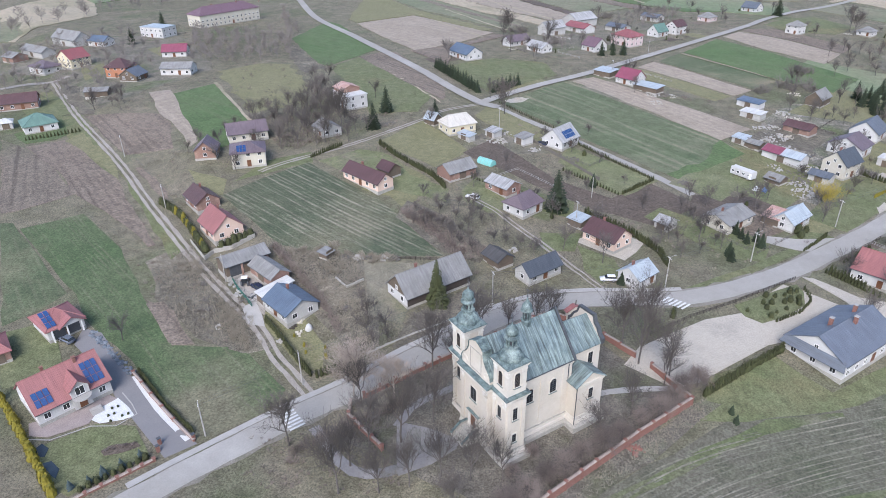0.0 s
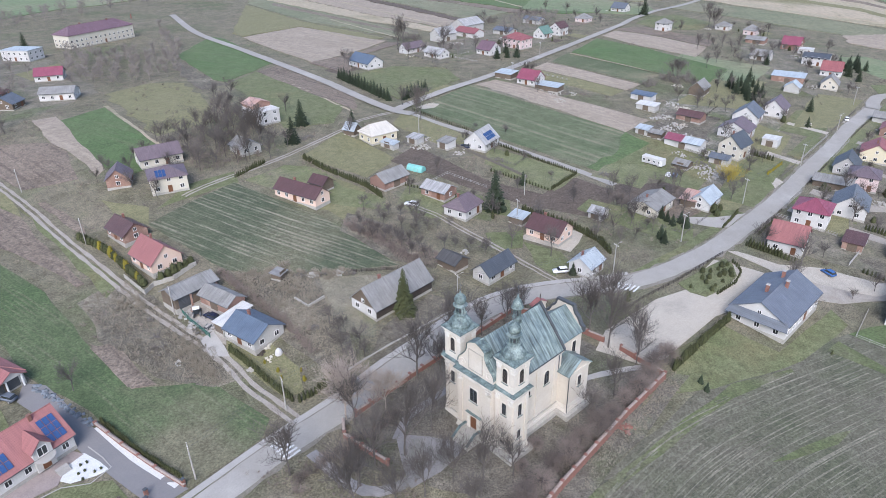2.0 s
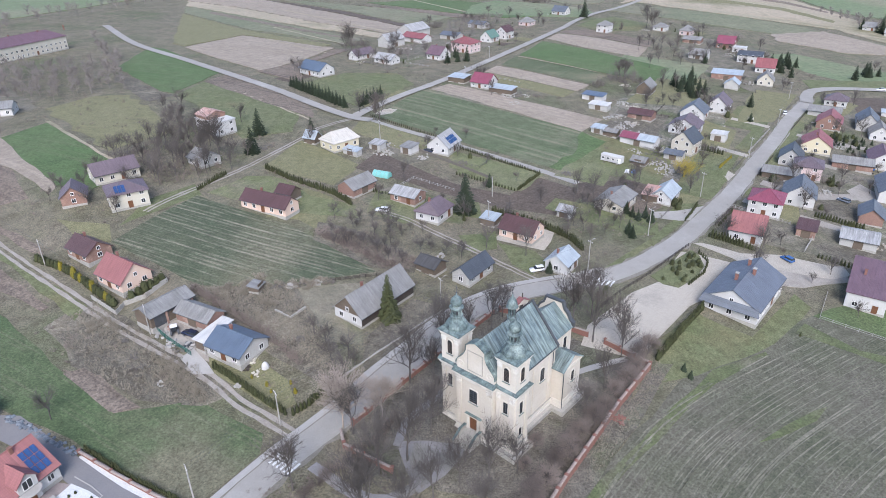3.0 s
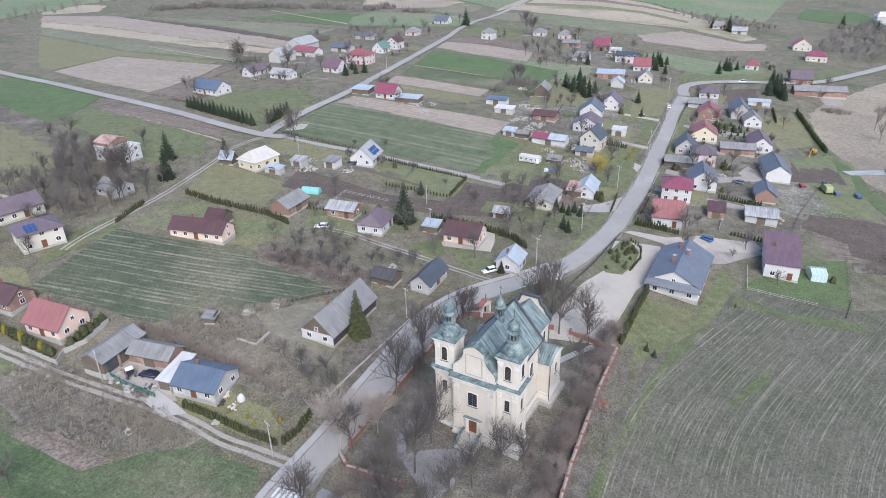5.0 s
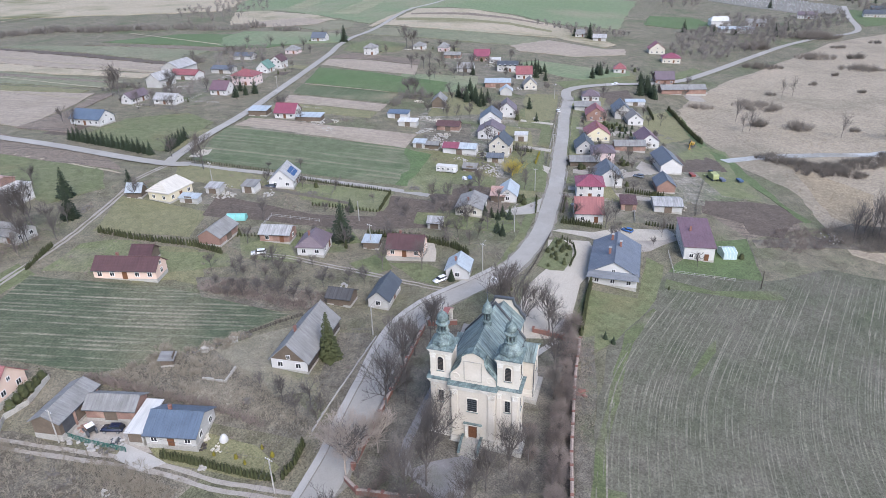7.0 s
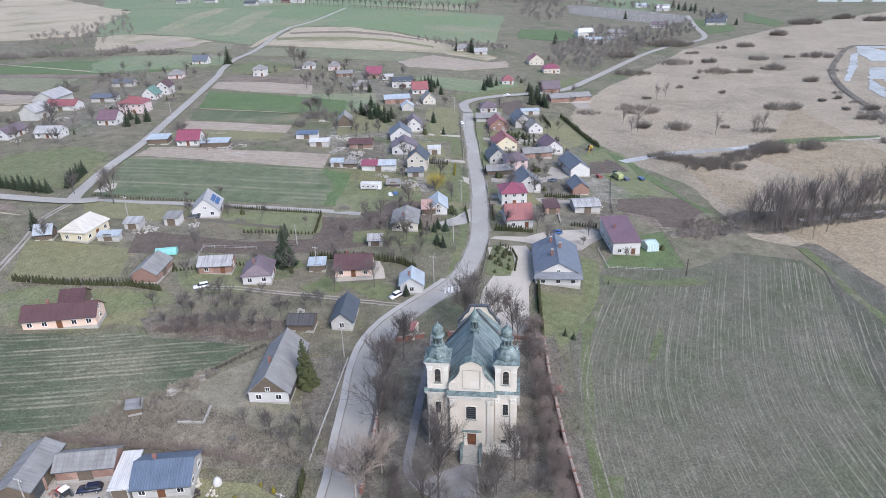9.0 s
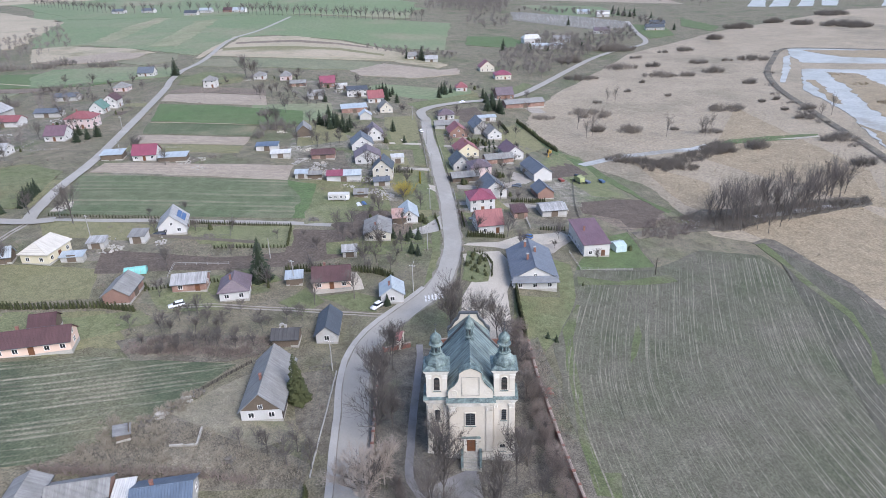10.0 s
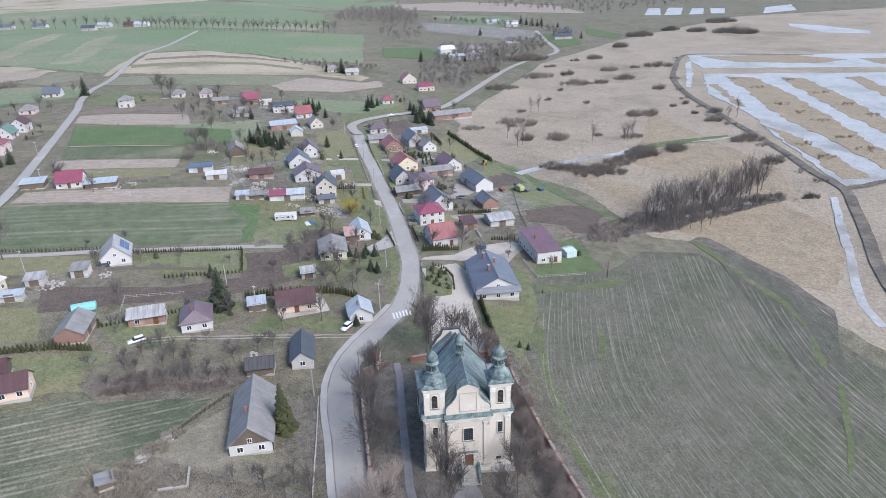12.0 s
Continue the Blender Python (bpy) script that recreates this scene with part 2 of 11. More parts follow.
DRY = material("dry_grass", (0.136, 0.127, 0.081), 0.95, (0.178, 0.155, 0.112), 0.07, 2.6, 0.3, third=(0.107, 0.117, 0.062), blotch=0.3, detail=10, contrast=0.7, mottle=(0.22, 0.34))
M = dict(
    wheat=material("young_wheat", (0.074, 0.10, 0.05), 0.95, (0.105, 0.117, 0.066), 0.05, 2.0, 0.1, third=(0.205, 0.18, 0.118), blotch=0.4, stripe=(90, 1.7, 0.5, (0.16, 0.15, 0.10)), detail=9, contrast=0.52, mottle=(0.2, 0.24)),
    wheat_lane=material("young_wheat_rows", (0.066, 0.1, 0.042), 0.95, (0.092, 0.116, 0.058), 0.05, 2.0, 0.1, third=(0.15, 0.14, 0.09), blotch=0.4, stripe=(96, 1.2, 0.55, (0.15, 0.145, 0.095), 3.0), detail=9, contrast=0.52, mottle=(0.35, 0.24)),
    wheat_x=material("young_wheat_across", (0.074, 0.10, 0.05), 0.95, (0.105, 0.117, 0.066), 0.05, 2.0, 0.1, third=(0.205, 0.18, 0.118), blotch=0.4, stripe=(0, 3.0, 0.5, (0.17, 0.155, 0.10)), detail=9, contrast=0.52),
    wheat_right=material("thin_wheat", (0.079, 0.089, 0.052), 0.95, (0.128, 0.116, 0.089), 0.045, 2.0, 0.1, third=(0.145, 0.134, 0.102), blotch=0.32, stripe=(-12, 0.9, 0.25, (0.16, 0.148, 0.115), 14.0), detail=9, contrast=0.55, mottle=(0.35, 0.28)),
    wheat_mid=material("drilled_wheat", (0.066, 0.083, 0.048), 0.95, (0.088, 0.097, 0.059), 0.06, 2.0, 0.1, third=(0.14, 0.135, 0.085), blotch=0.4, stripe=(-78, 1.6, 1.0, (0.25, 0.225, 0.168), 5.0), detail=9, contrast=0.52, mottle=(0.35, 0.24)),
    wheat_wide=material("patchy_wheat", (0.082, 0.11, 0.055), 0.95, (0.12, 0.13, 0.076), 0.05, 2.0, 0.1, third=(0.19, 0.172, 0.118), blotch=0.4, stripe=(90, 4.5, 0.8, (0.22, 0.198, 0.138), 6.0), detail=9, contrast=0.4, mottle=(0.2, 0.2)),
    pale_slope=material("thin_pale_crop", (0.25, 0.232, 0.15), 0.95, (0.16, 0.18, 0.10), 0.012, 0.4, 0.1, third=(0.24, 0.21, 0.14), blotch=0.35, detail=8, contrast=0.3, mottle=(0.06, 0.15)),
    wheat_far=material("grey_green_crop", (0.135, 0.152, 0.09), 0.95, (0.18, 0.175, 0.115), 0.012, 0.4, 0.1, third=(0.19, 0.165, 0.115), blotch=0.4, stripe=(95, 5.0, 0.5, (0.20, 0.175, 0.12), 6.0), detail=8, contrast=0.3, mottle=(0.06, 0.15)),
    green_strip=material("dense_green_crop", (0.075, 0.12, 0.045), 0.95, (0.098, 0.128, 0.058), 0.03, 1.2, 0.1, blotch=0.4, stripe=(100, 5.0, 0.35, (0.13, 0.135, 0.075), 5.0), detail=8, contrast=0.35, mottle=(0.15, 0.16)),
    fresh_crop=material("fresh_volunteer_crop", (0.088, 0.11, 0.048), 0.95, (0.115, 0.125, 0.062), 0.15, 2.0, 0.1, third=(0.14, 0.13, 0.09), blotch=0.4, detail=9, contrast=0.5, mottle=(0.35, 0.26)),
    bare_field=material("thin_bare_field", (0.10, 0.092, 0.073), 0.95, (0.074, 0.078, 0.052), 0.06, 2.0, 0.1, third=(0.14, 0.128, 0.10), blotch=0.4, stripe=(-24, 1.1, 0.5, (0.16, 0.145, 0.115), 14.0), detail=9, contrast=0.5, mottle=(0.35, 0.22)),
    plough_dry=material("dry_ploughed_soil", (0.185, 0.152, 0.118), 0.95, (0.15, 0.125, 0.097), 0.07, 1.6, 0.2, third=(0.128, 0.118, 0.078), blotch=0.4, stripe=(80, 3.2, 0.9, (0.095, 0.08, 0.062), 3.0), detail=8, contrast=0.5, mottle=(0.4, 0.26)),
    bright=material("fresh_grass", (0.085, 0.122, 0.05), 0.95, (0.108, 0.13, 0.06), 0.08, 2.0, 0.1, blotch=0.5, contrast=0.52, mottle=(0.25, 0.2)),
    plough=material("ploughed_soil", (0.168, 0.134, 0.104), 0.95, (0.195, 0.158, 0.125), 0.07, 1.6, 0.25, third=(0.118, 0.095, 0.072), blotch=0.4, stripe=(90, 2.4, 0.85, (0.098, 0.08, 0.062), 2.0), detail=8, contrast=0.52, mottle=(0.4, 0.26)),
    # soil lightened partly for the haze over the far strips
    plough_light=material("harrowed_soil", (0.29, 0.243, 0.192), 0.95, (0.245, 0.205, 0.158), 0.04, 1.6, 0.2, blotch=0.4, stripe=(90, 3.5, 0.6, (0.34, 0.285, 0.225), 4.0), detail=8, contrast=0.3, mottle=(0.3, 0.2)),
    plough_dark=material("dark_soil", (0.085, 0.068, 0.055), 0.95, (0.115, 0.09, 0.07), 0.1, 1.6, 0.2, blotch=0.4, stripe=(90, 1.4, 0.5, (0.14, 0.115, 0.09)), detail=8, contrast=0.52, mottle=(0.5, 0.26)),
    lawn=material("lawn", (0.112, 0.13, 0.058), 0.95, (0.145, 0.148, 0.08), 0.1, 2.5, 0.1, third=(0.16, 0.145, 0.075), blotch=0.5, contrast=0.52, mottle=(0.4, 0.28)),
    olive=material("olive_lawn", (0.158, 0.153, 0.078), 0.95, (0.19, 0.178, 0.1), 0.08, 2.5, 0.1, blotch=0.5, contrast=0.52, mottle=(0.4, 0.22)),
    scrub=material("dead_grass", (0.163, 0.144, 0.112), 0.95, (0.112, 0.1, 0.074), 0.15, 3.0, 0.4, third=(0.23, 0.205, 0.155), blotch=0.4, detail=9, contrast=0.68, mottle=(0.5, 0.42)),
    churchyard=material("churchyard_grass", (0.13, 0.117, 0.092), 0.95, (0.162, 0.144, 0.117), 0.15, 3.2, 0.25, third=(0.105, 0.115, 0.06), blotch=0.4, detail=9, contrast=0.75, mottle=(0.3, 0.36)),
    straw=material("trampled_straw_grass", (0.225, 0.2, 0.15), 0.95, (0.19, 0.176, 0.122), 0.2, 3.0, 0.3, third=(0.145, 0.148, 0.085), blotch=0.4, detail=9, contrast=0.5, mottle=(0.4, 0.3)),
    marsh=material("dry_sedge", (0.31, 0.258, 0.192), 0.95, (0.25, 0.212, 0.155), 0.03, 0.7, 0.4, third=(0.20, 0.172, 0.125), blotch=0.35, detail=10, contrast=0.35, mottle=(0.12, 0.18)),
    reed=material("golden_reed", (0.285, 0.23, 0.155), 0.95, (0.225, 0.182, 0.122), 0.08, 0.9, 0.3, third=(0.25, 0.20, 0.135), blotch=0.4, detail=9, contrast=0.4, mottle=(0.2, 0.18)),
    band=material("wet_dark_soil", (0.085, 0.076, 0.062), 0.9, (0.14, 0.122, 0.096), 0.2, 1.5, 0.2, third=(0.19, 0.165, 0.12), blotch=0.4, contrast=0.4, mottle=(0.2, 0.2)),
    gravel=material("pale_gravel", (0.41, 0.375, 0.315), 0.95, (0.34, 0.305, 0.255), 0.12, 3.0, 0.05, third=(0.27, 0.25, 0.215), blotch=0.45, contrast=0.3, mottle=(0.12, 0.14)),
    dirt=material("dirt_track", (0.33, 0.305, 0.27), 0.95, (0.24, 0.21, 0.175), 0.3, 3.0, 0.08, blotch=0.5, contrast=0.25),
    asphalt=material("worn_asphalt", (0.30, 0.283, 0.252), 0.9, (0.268, 0.252, 0.226), 0.12, 4.0, 0.02, third=(0.335, 0.318, 0.29), blotch=0.6, contrast=0.14, mottle=(0.35, 0.07)),
    asphalt_dark=material("paved_drive", (0.17, 0.165, 0.165), 0.9, (0.2, 0.19, 0.185), 0.3, 4.0, 0.02, contrast=0.12),
    paving_grey=material("worn_grey_paving", (0.235, 0.225, 0.22), 0.9, (0.185, 0.175, 0.168), 0.3, 4.0, 0.02, third=(0.16, 0.155, 0.13), contrast=0.22, mottle=(0.4, 0.15)),
    kerb=material("concrete_paving", (0.36, 0.345, 0.32), 0.9, (0.30, 0.285, 0.26), 0.4, 4.0, 0.02, contrast=0.12),
    beige=material("stubble", (0.35, 0.295, 0.218), 0.95, (0.275, 0.245, 0.172), 0.02, 0.4, 0.2, third=(0.13, 0.13, 0.06), stripe=(92, 12.0, 0.7, (0.34, 0.28, 0.2)), blotch=0.4),
    # crop green with the pale haze of distance mixed into its colour
    far_wheat=material("distant_wheat", (0.125, 0.172, 0.085), 0.95, (0.16, 0.185, 0.108), 0.008, 0.3, 0.2, third=(0.21, 0.195, 0.13), blotch=0.4, detail=7),
    paint=material("road_paint", (0.6, 0.6, 0.58), 0.7, (0.5, 0.5, 0.48), 1.5, 6.0, 0.0),
    # pale base colour stands in for the overcast sky's reflection; little real gloss
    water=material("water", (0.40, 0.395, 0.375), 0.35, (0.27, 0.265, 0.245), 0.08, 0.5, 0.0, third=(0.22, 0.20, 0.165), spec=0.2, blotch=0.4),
    wall_church=material("cream_plaster", (0.50, 0.455, 0.385), 0.85, (0.45, 0.405, 0.335), 0.25, 3.0, 0.02, third=(0.54, 0.50, 0.44), blotch=0.6, contrast=0.08),
    trim_church=material("pale_plaster", (0.54, 0.505, 0.44), 0.85, (0.47, 0.43, 0.37), 0.4, 3.0, 0.02, contrast=0.08),
    peeled=material("peeled_limewash", (0.60, 0.58, 0.53), 0.9, (0.50, 0.465, 0.40), 0.7, 3.0, 0.02, third=(0.36, 0.33, 0.28), blotch=0.35, contrast=0.14),
    stone=material("grey_stone", (0.38, 0.36, 0.32), 0.9, (0.28, 0.27, 0.24), 0.6, 4.0, 0.03),
    copper=ribbed("copper_patina", (0.22, 0.272, 0.25), 0.62, "x", 0.55, 0.1, (0.07, 0.095, 0.105), 0.5, streak=0.7),
    copper_plain=material("copper_verdigris", (0.16, 0.21, 0.198), 0.6, (0.055, 0.075, 0.078), 0.9, 3.0, 0.02, third=(0.25, 0.305, 0.285), blotch=0.3, contrast=0.45),
    dark_metal=material("dark_sheet", (0.05, 0.055, 0.06), 0.5, (0.08, 0.085, 0.09), 0.5, 3.0, 0.0),
    door=material("brown_door", (0.16, 0.07, 0.035), 0.6, (0.11, 0.05, 0.025), 1.5, 8.0, 0.01),
    brick=material("red_brick", (0.23, 0.115, 0.09), 0.9, (0.19, 0.095, 0.075), 0.6, 5.0, 0.03, third=(0.28, 0.19, 0.155)),
    pane=glass_pane("window_glass", (0.03, 0.034, 0.038)),
    frame=material("white_window_frame", (0.75, 0.74, 0.72), 0.6, (0.65, 0.64, 0.62), 2.0, 8.0, 0.0, contrast=0.05),
    bark=material("bare_bark", (0.122, 0.108, 0.097), 0.95, (0.082, 0.072, 0.065), 0.5, 4.0, 0.02, random_tint=0.2),
    birch=material("reddish_twigs", (0.38, 0.325, 0.275), 0.95, (0.27, 0.225, 0.19), 0.5, 4.0, 0.02),
    twig=material("shrub_twigs", (0.205, 0.168, 0.148), 0.95, (0.15, 0.122, 0.106), 0.5, 4.0, 0.02, random_tint=0.25),
    spruce=material("spruce_needles", (0.024, 0.036, 0.02), 0.9, (0.038, 0.05, 0.026), 0.8, 6.0, 0.03, random_tint=0.2),
    thuja=material("thuja_green", (0.04, 0.048, 0.02), 0.9, (0.06, 0.062, 0.026), 1.2, 6.0, 0.04, random_tint=0.2),
    thuja_gold=material("golden_thuja", (0.21, 0.17, 0.02), 0.9, (0.13, 0.12, 0.02), 1.2, 6.0, 0.04),
    willow=material("yellow_willow", (0.33, 0.27, 0.05), 0.9, (0.26, 0.2, 0.05), 1.2, 6.0, 0.02),
    wood_grey=material("weathered_wood", (0.16, 0.145, 0.125), 0.9, (0.11, 0.10, 0.085), 0.8, 6.0, 0.02),
    wood_dark=material("tarred_logs", (0.045, 0.036, 0.03), 0.85, (0.07, 0.058, 0.048), 0.8, 6.0, 0.03),
    pole=material("concrete_pole", (0.36, 0.34, 0.31), 0.9, (0.28, 0.27, 0.25), 0.8, 5.0, 0.01),
    solar=material("solar_cells", (0.028, 0.065, 0.165), 0.2, (0.033, 0.075, 0.19), 1.0, 3.0, 0.0, spec=0.6),
)
ROOFS = dict(
    salmon=ribbed("salmon_tile", (0.29, 0.12, 0.115), 0.3, "x", 0.6, 0.0, (0.24, 0.10, 0.095), tile=0.35),
    red=ribbed("red_sheet", (0.27, 0.095, 0.098), 0.3, "x", 0.5, 0.0, tile=0.35),
    crimson=ribbed("crimson_sheet", (0.25, 0.07, 0.105), 0.3, "x", 0.5, 0.0, tile=0.35),
    maroon=ribbed("maroon_sheet", (0.105, 0.056, 0.055), 0.3, "x", 0.5, 0.0, tile=0.35),
    mauve=ribbed("mauve_sheet", (0.15, 0.115, 0.13), 0.3, "x", 0.5, 0.0, tile=0.35),
    purple=ribbed("plum_sheet", (0.17, 0.105, 0.125), 0.3, "x", 0.5, 0.0, tile=0.35),
    blue=ribbed("blue_sheet", (0.095, 0.125, 0.17), 0.5, "x", 0.45, 0.0),
    slate=ribbed("slate_blue_sheet", (0.125, 0.14, 0.165), 0.3, "x", 0.5, 0.0, tile=0.35),
    slate_pale=ribbed("blue_grey_tile_sheet", (0.135, 0.152, 0.185), 0.3, "x", 0.45, 0.0, tile=0.35),
    slate_dark=ribbed("dark_slate_sheet", (0.075, 0.085, 0.10), 0.4, "x", 0.5, 0.0, tile=0.35),
    grey=ribbed("grey_corrugated", (0.235, 0.232, 0.225), 0.18, "x", 0.9, 0.0, (0.165, 0.16, 0.15), 0.5, streak=0.2),
    grey_light=ribbed("pale_corrugated", (0.34, 0.34, 0.335), 0.18, "x", 0.85, 0.0, (0.24, 0.235, 0.23), 0.3, streak=0.35),
    tin=ribbed("galvanised_sheet", (0.38, 0.42, 0.44), 0.5, "x", 0.45, 0.1, (0.29, 0.32, 0.34), 0.5),
    white=ribbed("white_sheet", (0.50, 0.49, 0.465), 0.4, "x", 0.6, 0.0, (0.43, 0.42, 0.40)),
    cream=ribbed("cream_sheet", (0.47, 0.44, 0.39), 0.4, "x", 0.6, 0.0, (0.40, 0.375, 0.33)),
    green=ribbed("green_sheet", (0.13, 0.22, 0.18), 0.3, "x", 0.5, 0.0, tile=0.35),
    rust=ribbed("rusty_sheet", (0.30, 0.13, 0.09), 0.4, "x", 0.8, 0.0, (0.42, 0.34, 0.31), 0.3),
    black=ribbed("bitumen_felt", (0.07, 0.068, 0.068), 1.0, "x", 0.9, 0.0),
)
WALLS = dict(
    white=material("white_render", (0.50, 0.49, 0.475), 0.9, (0.43, 0.42, 0.40), 0.35, 4.0, 0.01, third=(0.36, 0.345, 0.32), contrast=0.1),
    cream=material("cream_render", (0.48, 0.45, 0.38), 0.9, (0.42, 0.385, 0.315), 0.3, 4.0, 0.01, contrast=0.07),
    yellow=material("yellow_render", (0.52, 0.475, 0.36), 0.9, (0.54, 0.475, 0.32), 0.3, 4.0, 0.01, contrast=0.07),
    peach=material("peach_render", (0.60, 0.45, 0.36), 0.9, (0.54, 0.4, 0.32), 0.3, 4.0, 0.01, contrast=0.07),
    pink=material("pink_render", (0.52, 0.42, 0.40), 0.9, (0.46, 0.36, 0.345), 0.3, 4.0, 0.01, contrast=0.07),
    orange=material("orange_render", (0.34, 0.165, 0.10), 0.9, (0.38, 0.16, 0.085), 0.3, 4.0, 0.01, contrast=0.1),
    brick=material("brick_wall", (0.26, 0.16, 0.125), 0.9, (0.21, 0.13, 0.105), 0.5, 5.0, 0.03, third=(0.40, 0.27, 0.21)),
    grey=material("grey_render", (0.42, 0.41, 0.38), 0.9, (0.33, 0.32, 0.30), 0.3, 4.0, 0.02, contrast=0.15),
    green=material("pale_green_render", (0.55, 0.60, 0.46), 0.9, (0.5, 0.54, 0.42), 0.3, 4.0, 0.01, contrast=0.07),
    wood=material("plank_wall", (0.15, 0.115, 0.085), 0.9, (0.10, 0.08, 0.06), 0.6, 6.0, 0.02),
    logs=M["wood_dark"],
)


# ---- building blocks ----
def obj(name, bm, mat, parent=None, label="", smooth=False):
    me = bpy.data.meshes.new(name)
    bm.to_mesh(me)
    bm.free()
    for q in mat if isinstance(mat, (list, tuple)) else [mat]:
        me.materials.append(q)
    if smooth:
        me.polygons.foreach_set("use_smooth", [True] * len(me.polygons))
    ob = new(name, me)
    if parent:
        ob.parent = parent
    if label:
        ob["label"] = label
    return ob


def part(name, bm, mat, parent, label="", smooth=False):
    return obj(name, bm, mat, parent, label, smooth)


def shared(name, mesh, parent, m, label=""):
    ob = new(name, mesh)
    ob.parent = parent
    ob.matrix_local = m
    if label:
        ob["label"] = label
    return ob


def mesh_of(name, bm, mat, smooth=False):
    me = bpy.data.meshes.new(name)
    bm.to_mesh(me)
    bm.free()
    for q in mat if isinstance(mat, (list, tuple)) else [mat]:
        me.materials.append(q)
    if smooth:
        me.polygons.foreach_set("use_smooth", [True] * len(me.polygons))
    return me


def box(bm, x0, x1, y0, y1, z0, z1, bevel=0.0):
    v = [bm.verts.new(p) for p in ((x0, y0, z0), (x1, y0, z0), (x1, y1, z0), (x0, y1, z0), (x0, y0, z1), (x1, y0, z1), (x1, y1, z1), (x0, y1, z1))]
    fs = [bm.faces.new([v[i] for i in q]) for q in ((3, 2, 1, 0), (4, 5, 6, 7), (0, 1, 5, 4), (1, 2, 6, 5), (2, 3, 7, 6), (3, 0, 4, 7))]
    if bevel:
        bmesh.ops.bevel(bm, geom=list({e for q in fs for e in q.edges}), offset=bevel, segments=1, affect="EDGES")
    return fs


def prism(bm, outline, axis, a, b):
    """A closed outline (pairs) pushed from a to b along an axis; the pairs are the other two coordinates."""
    def at(p, d):
        return {"x": (d, p[0], p[1]), "y": (p[0], d, p[1]), "z": (p[0], p[1], d)}[axis]
    lo, hi = [bm.verts.new(at(p, a)) for p in outline], [bm.verts.new(at(p, b)) for p in outline]
    n = len(outline)
    fs = [bm.faces.new(lo), bm.faces.new(hi)]
    for i in range(n):
        fs.append(bm.faces.new((lo[i], lo[(i + 1) % n], hi[(i + 1) % n], hi[i])))
    bmesh.ops.recalc_face_normals(bm, faces=fs)
    return fs


def lathe(bm, profile, sides, cx=0.0, cy=0.0, turn=0.0):
    """Rings of (radius, height), closed above and below."""
    rings = []
    for r, z in profile:
        rings.append([bm.verts.new((cx + r * math.cos(turn + 2 * math.pi * k / sides), cy + r * math.sin(turn + 2 * math.pi * k / sides), z)) for k in range(sides)])
    for a, b in zip(rings, rings[1:]):
        for k in range(sides):
            bm.faces.new((a[k], a[(k + 1) % sides], b[(k + 1) % sides], b[k]))
    bm.faces.new(rings[0][::-1])
    bm.faces.new(rings[-1])


def rod(bm, a, b, r, r2=None, sides=5):
    a, b = Vector(a), Vector(b)
    r2 = r if r2 is None else r2
    d = (b - a).normalized()
    s = d.orthogonal().normalized()
    t = d.cross(s)
    lo, hi = [], []
    for k in range(sides):
        c = s * math.cos(2 * math.pi * k / sides) + t * math.sin(2 * math.pi * k / sides)
        lo.append(bm.verts.new(a + c * r))
        hi.append(bm.verts.new(b + c * r2))
    for k in range(sides):
        bm.faces.new((lo[k], lo[(k + 1) % sides], hi[(k + 1) % sides], hi[k]))
    bm.faces.new(lo[::-1])
    bm.faces.new(hi)


def thing(name, x, y, yaw=0.0, z=None, label="", category="", group="", kind=""):
    e = new(name)
    e.empty_display_size = 0.5
    e.matrix_world = pose(x, y, terrain(x, y) if z is None else z, 0, 0, yaw)
    return tagged(e, label, category, group, kind)


# ---- ground ----
def build_ground():
    verts = [(x, y, terrain(x, y)) for y in GY for x in GX]
    w = len(GX)
    faces = [(j * w + i, j * w + i + 1, (j + 1) * w + i + 1, (j + 1) * w + i) for j in range(len(GY) - 1) for i in range(w - 1)]
    me = bpy.data.meshes.new("ground")
    me.from_pydata(verts, [], faces)
    me.materials.append(DRY)
    me.polygons.foreach_set("use_smooth", [True] * len(faces))
    return tagged(new("ground", me), "rough spring ground of dry olive-brown grass", "ground", kind="structure")


build_ground()
LAYER = [0]
COVER = []
TRACKS = []


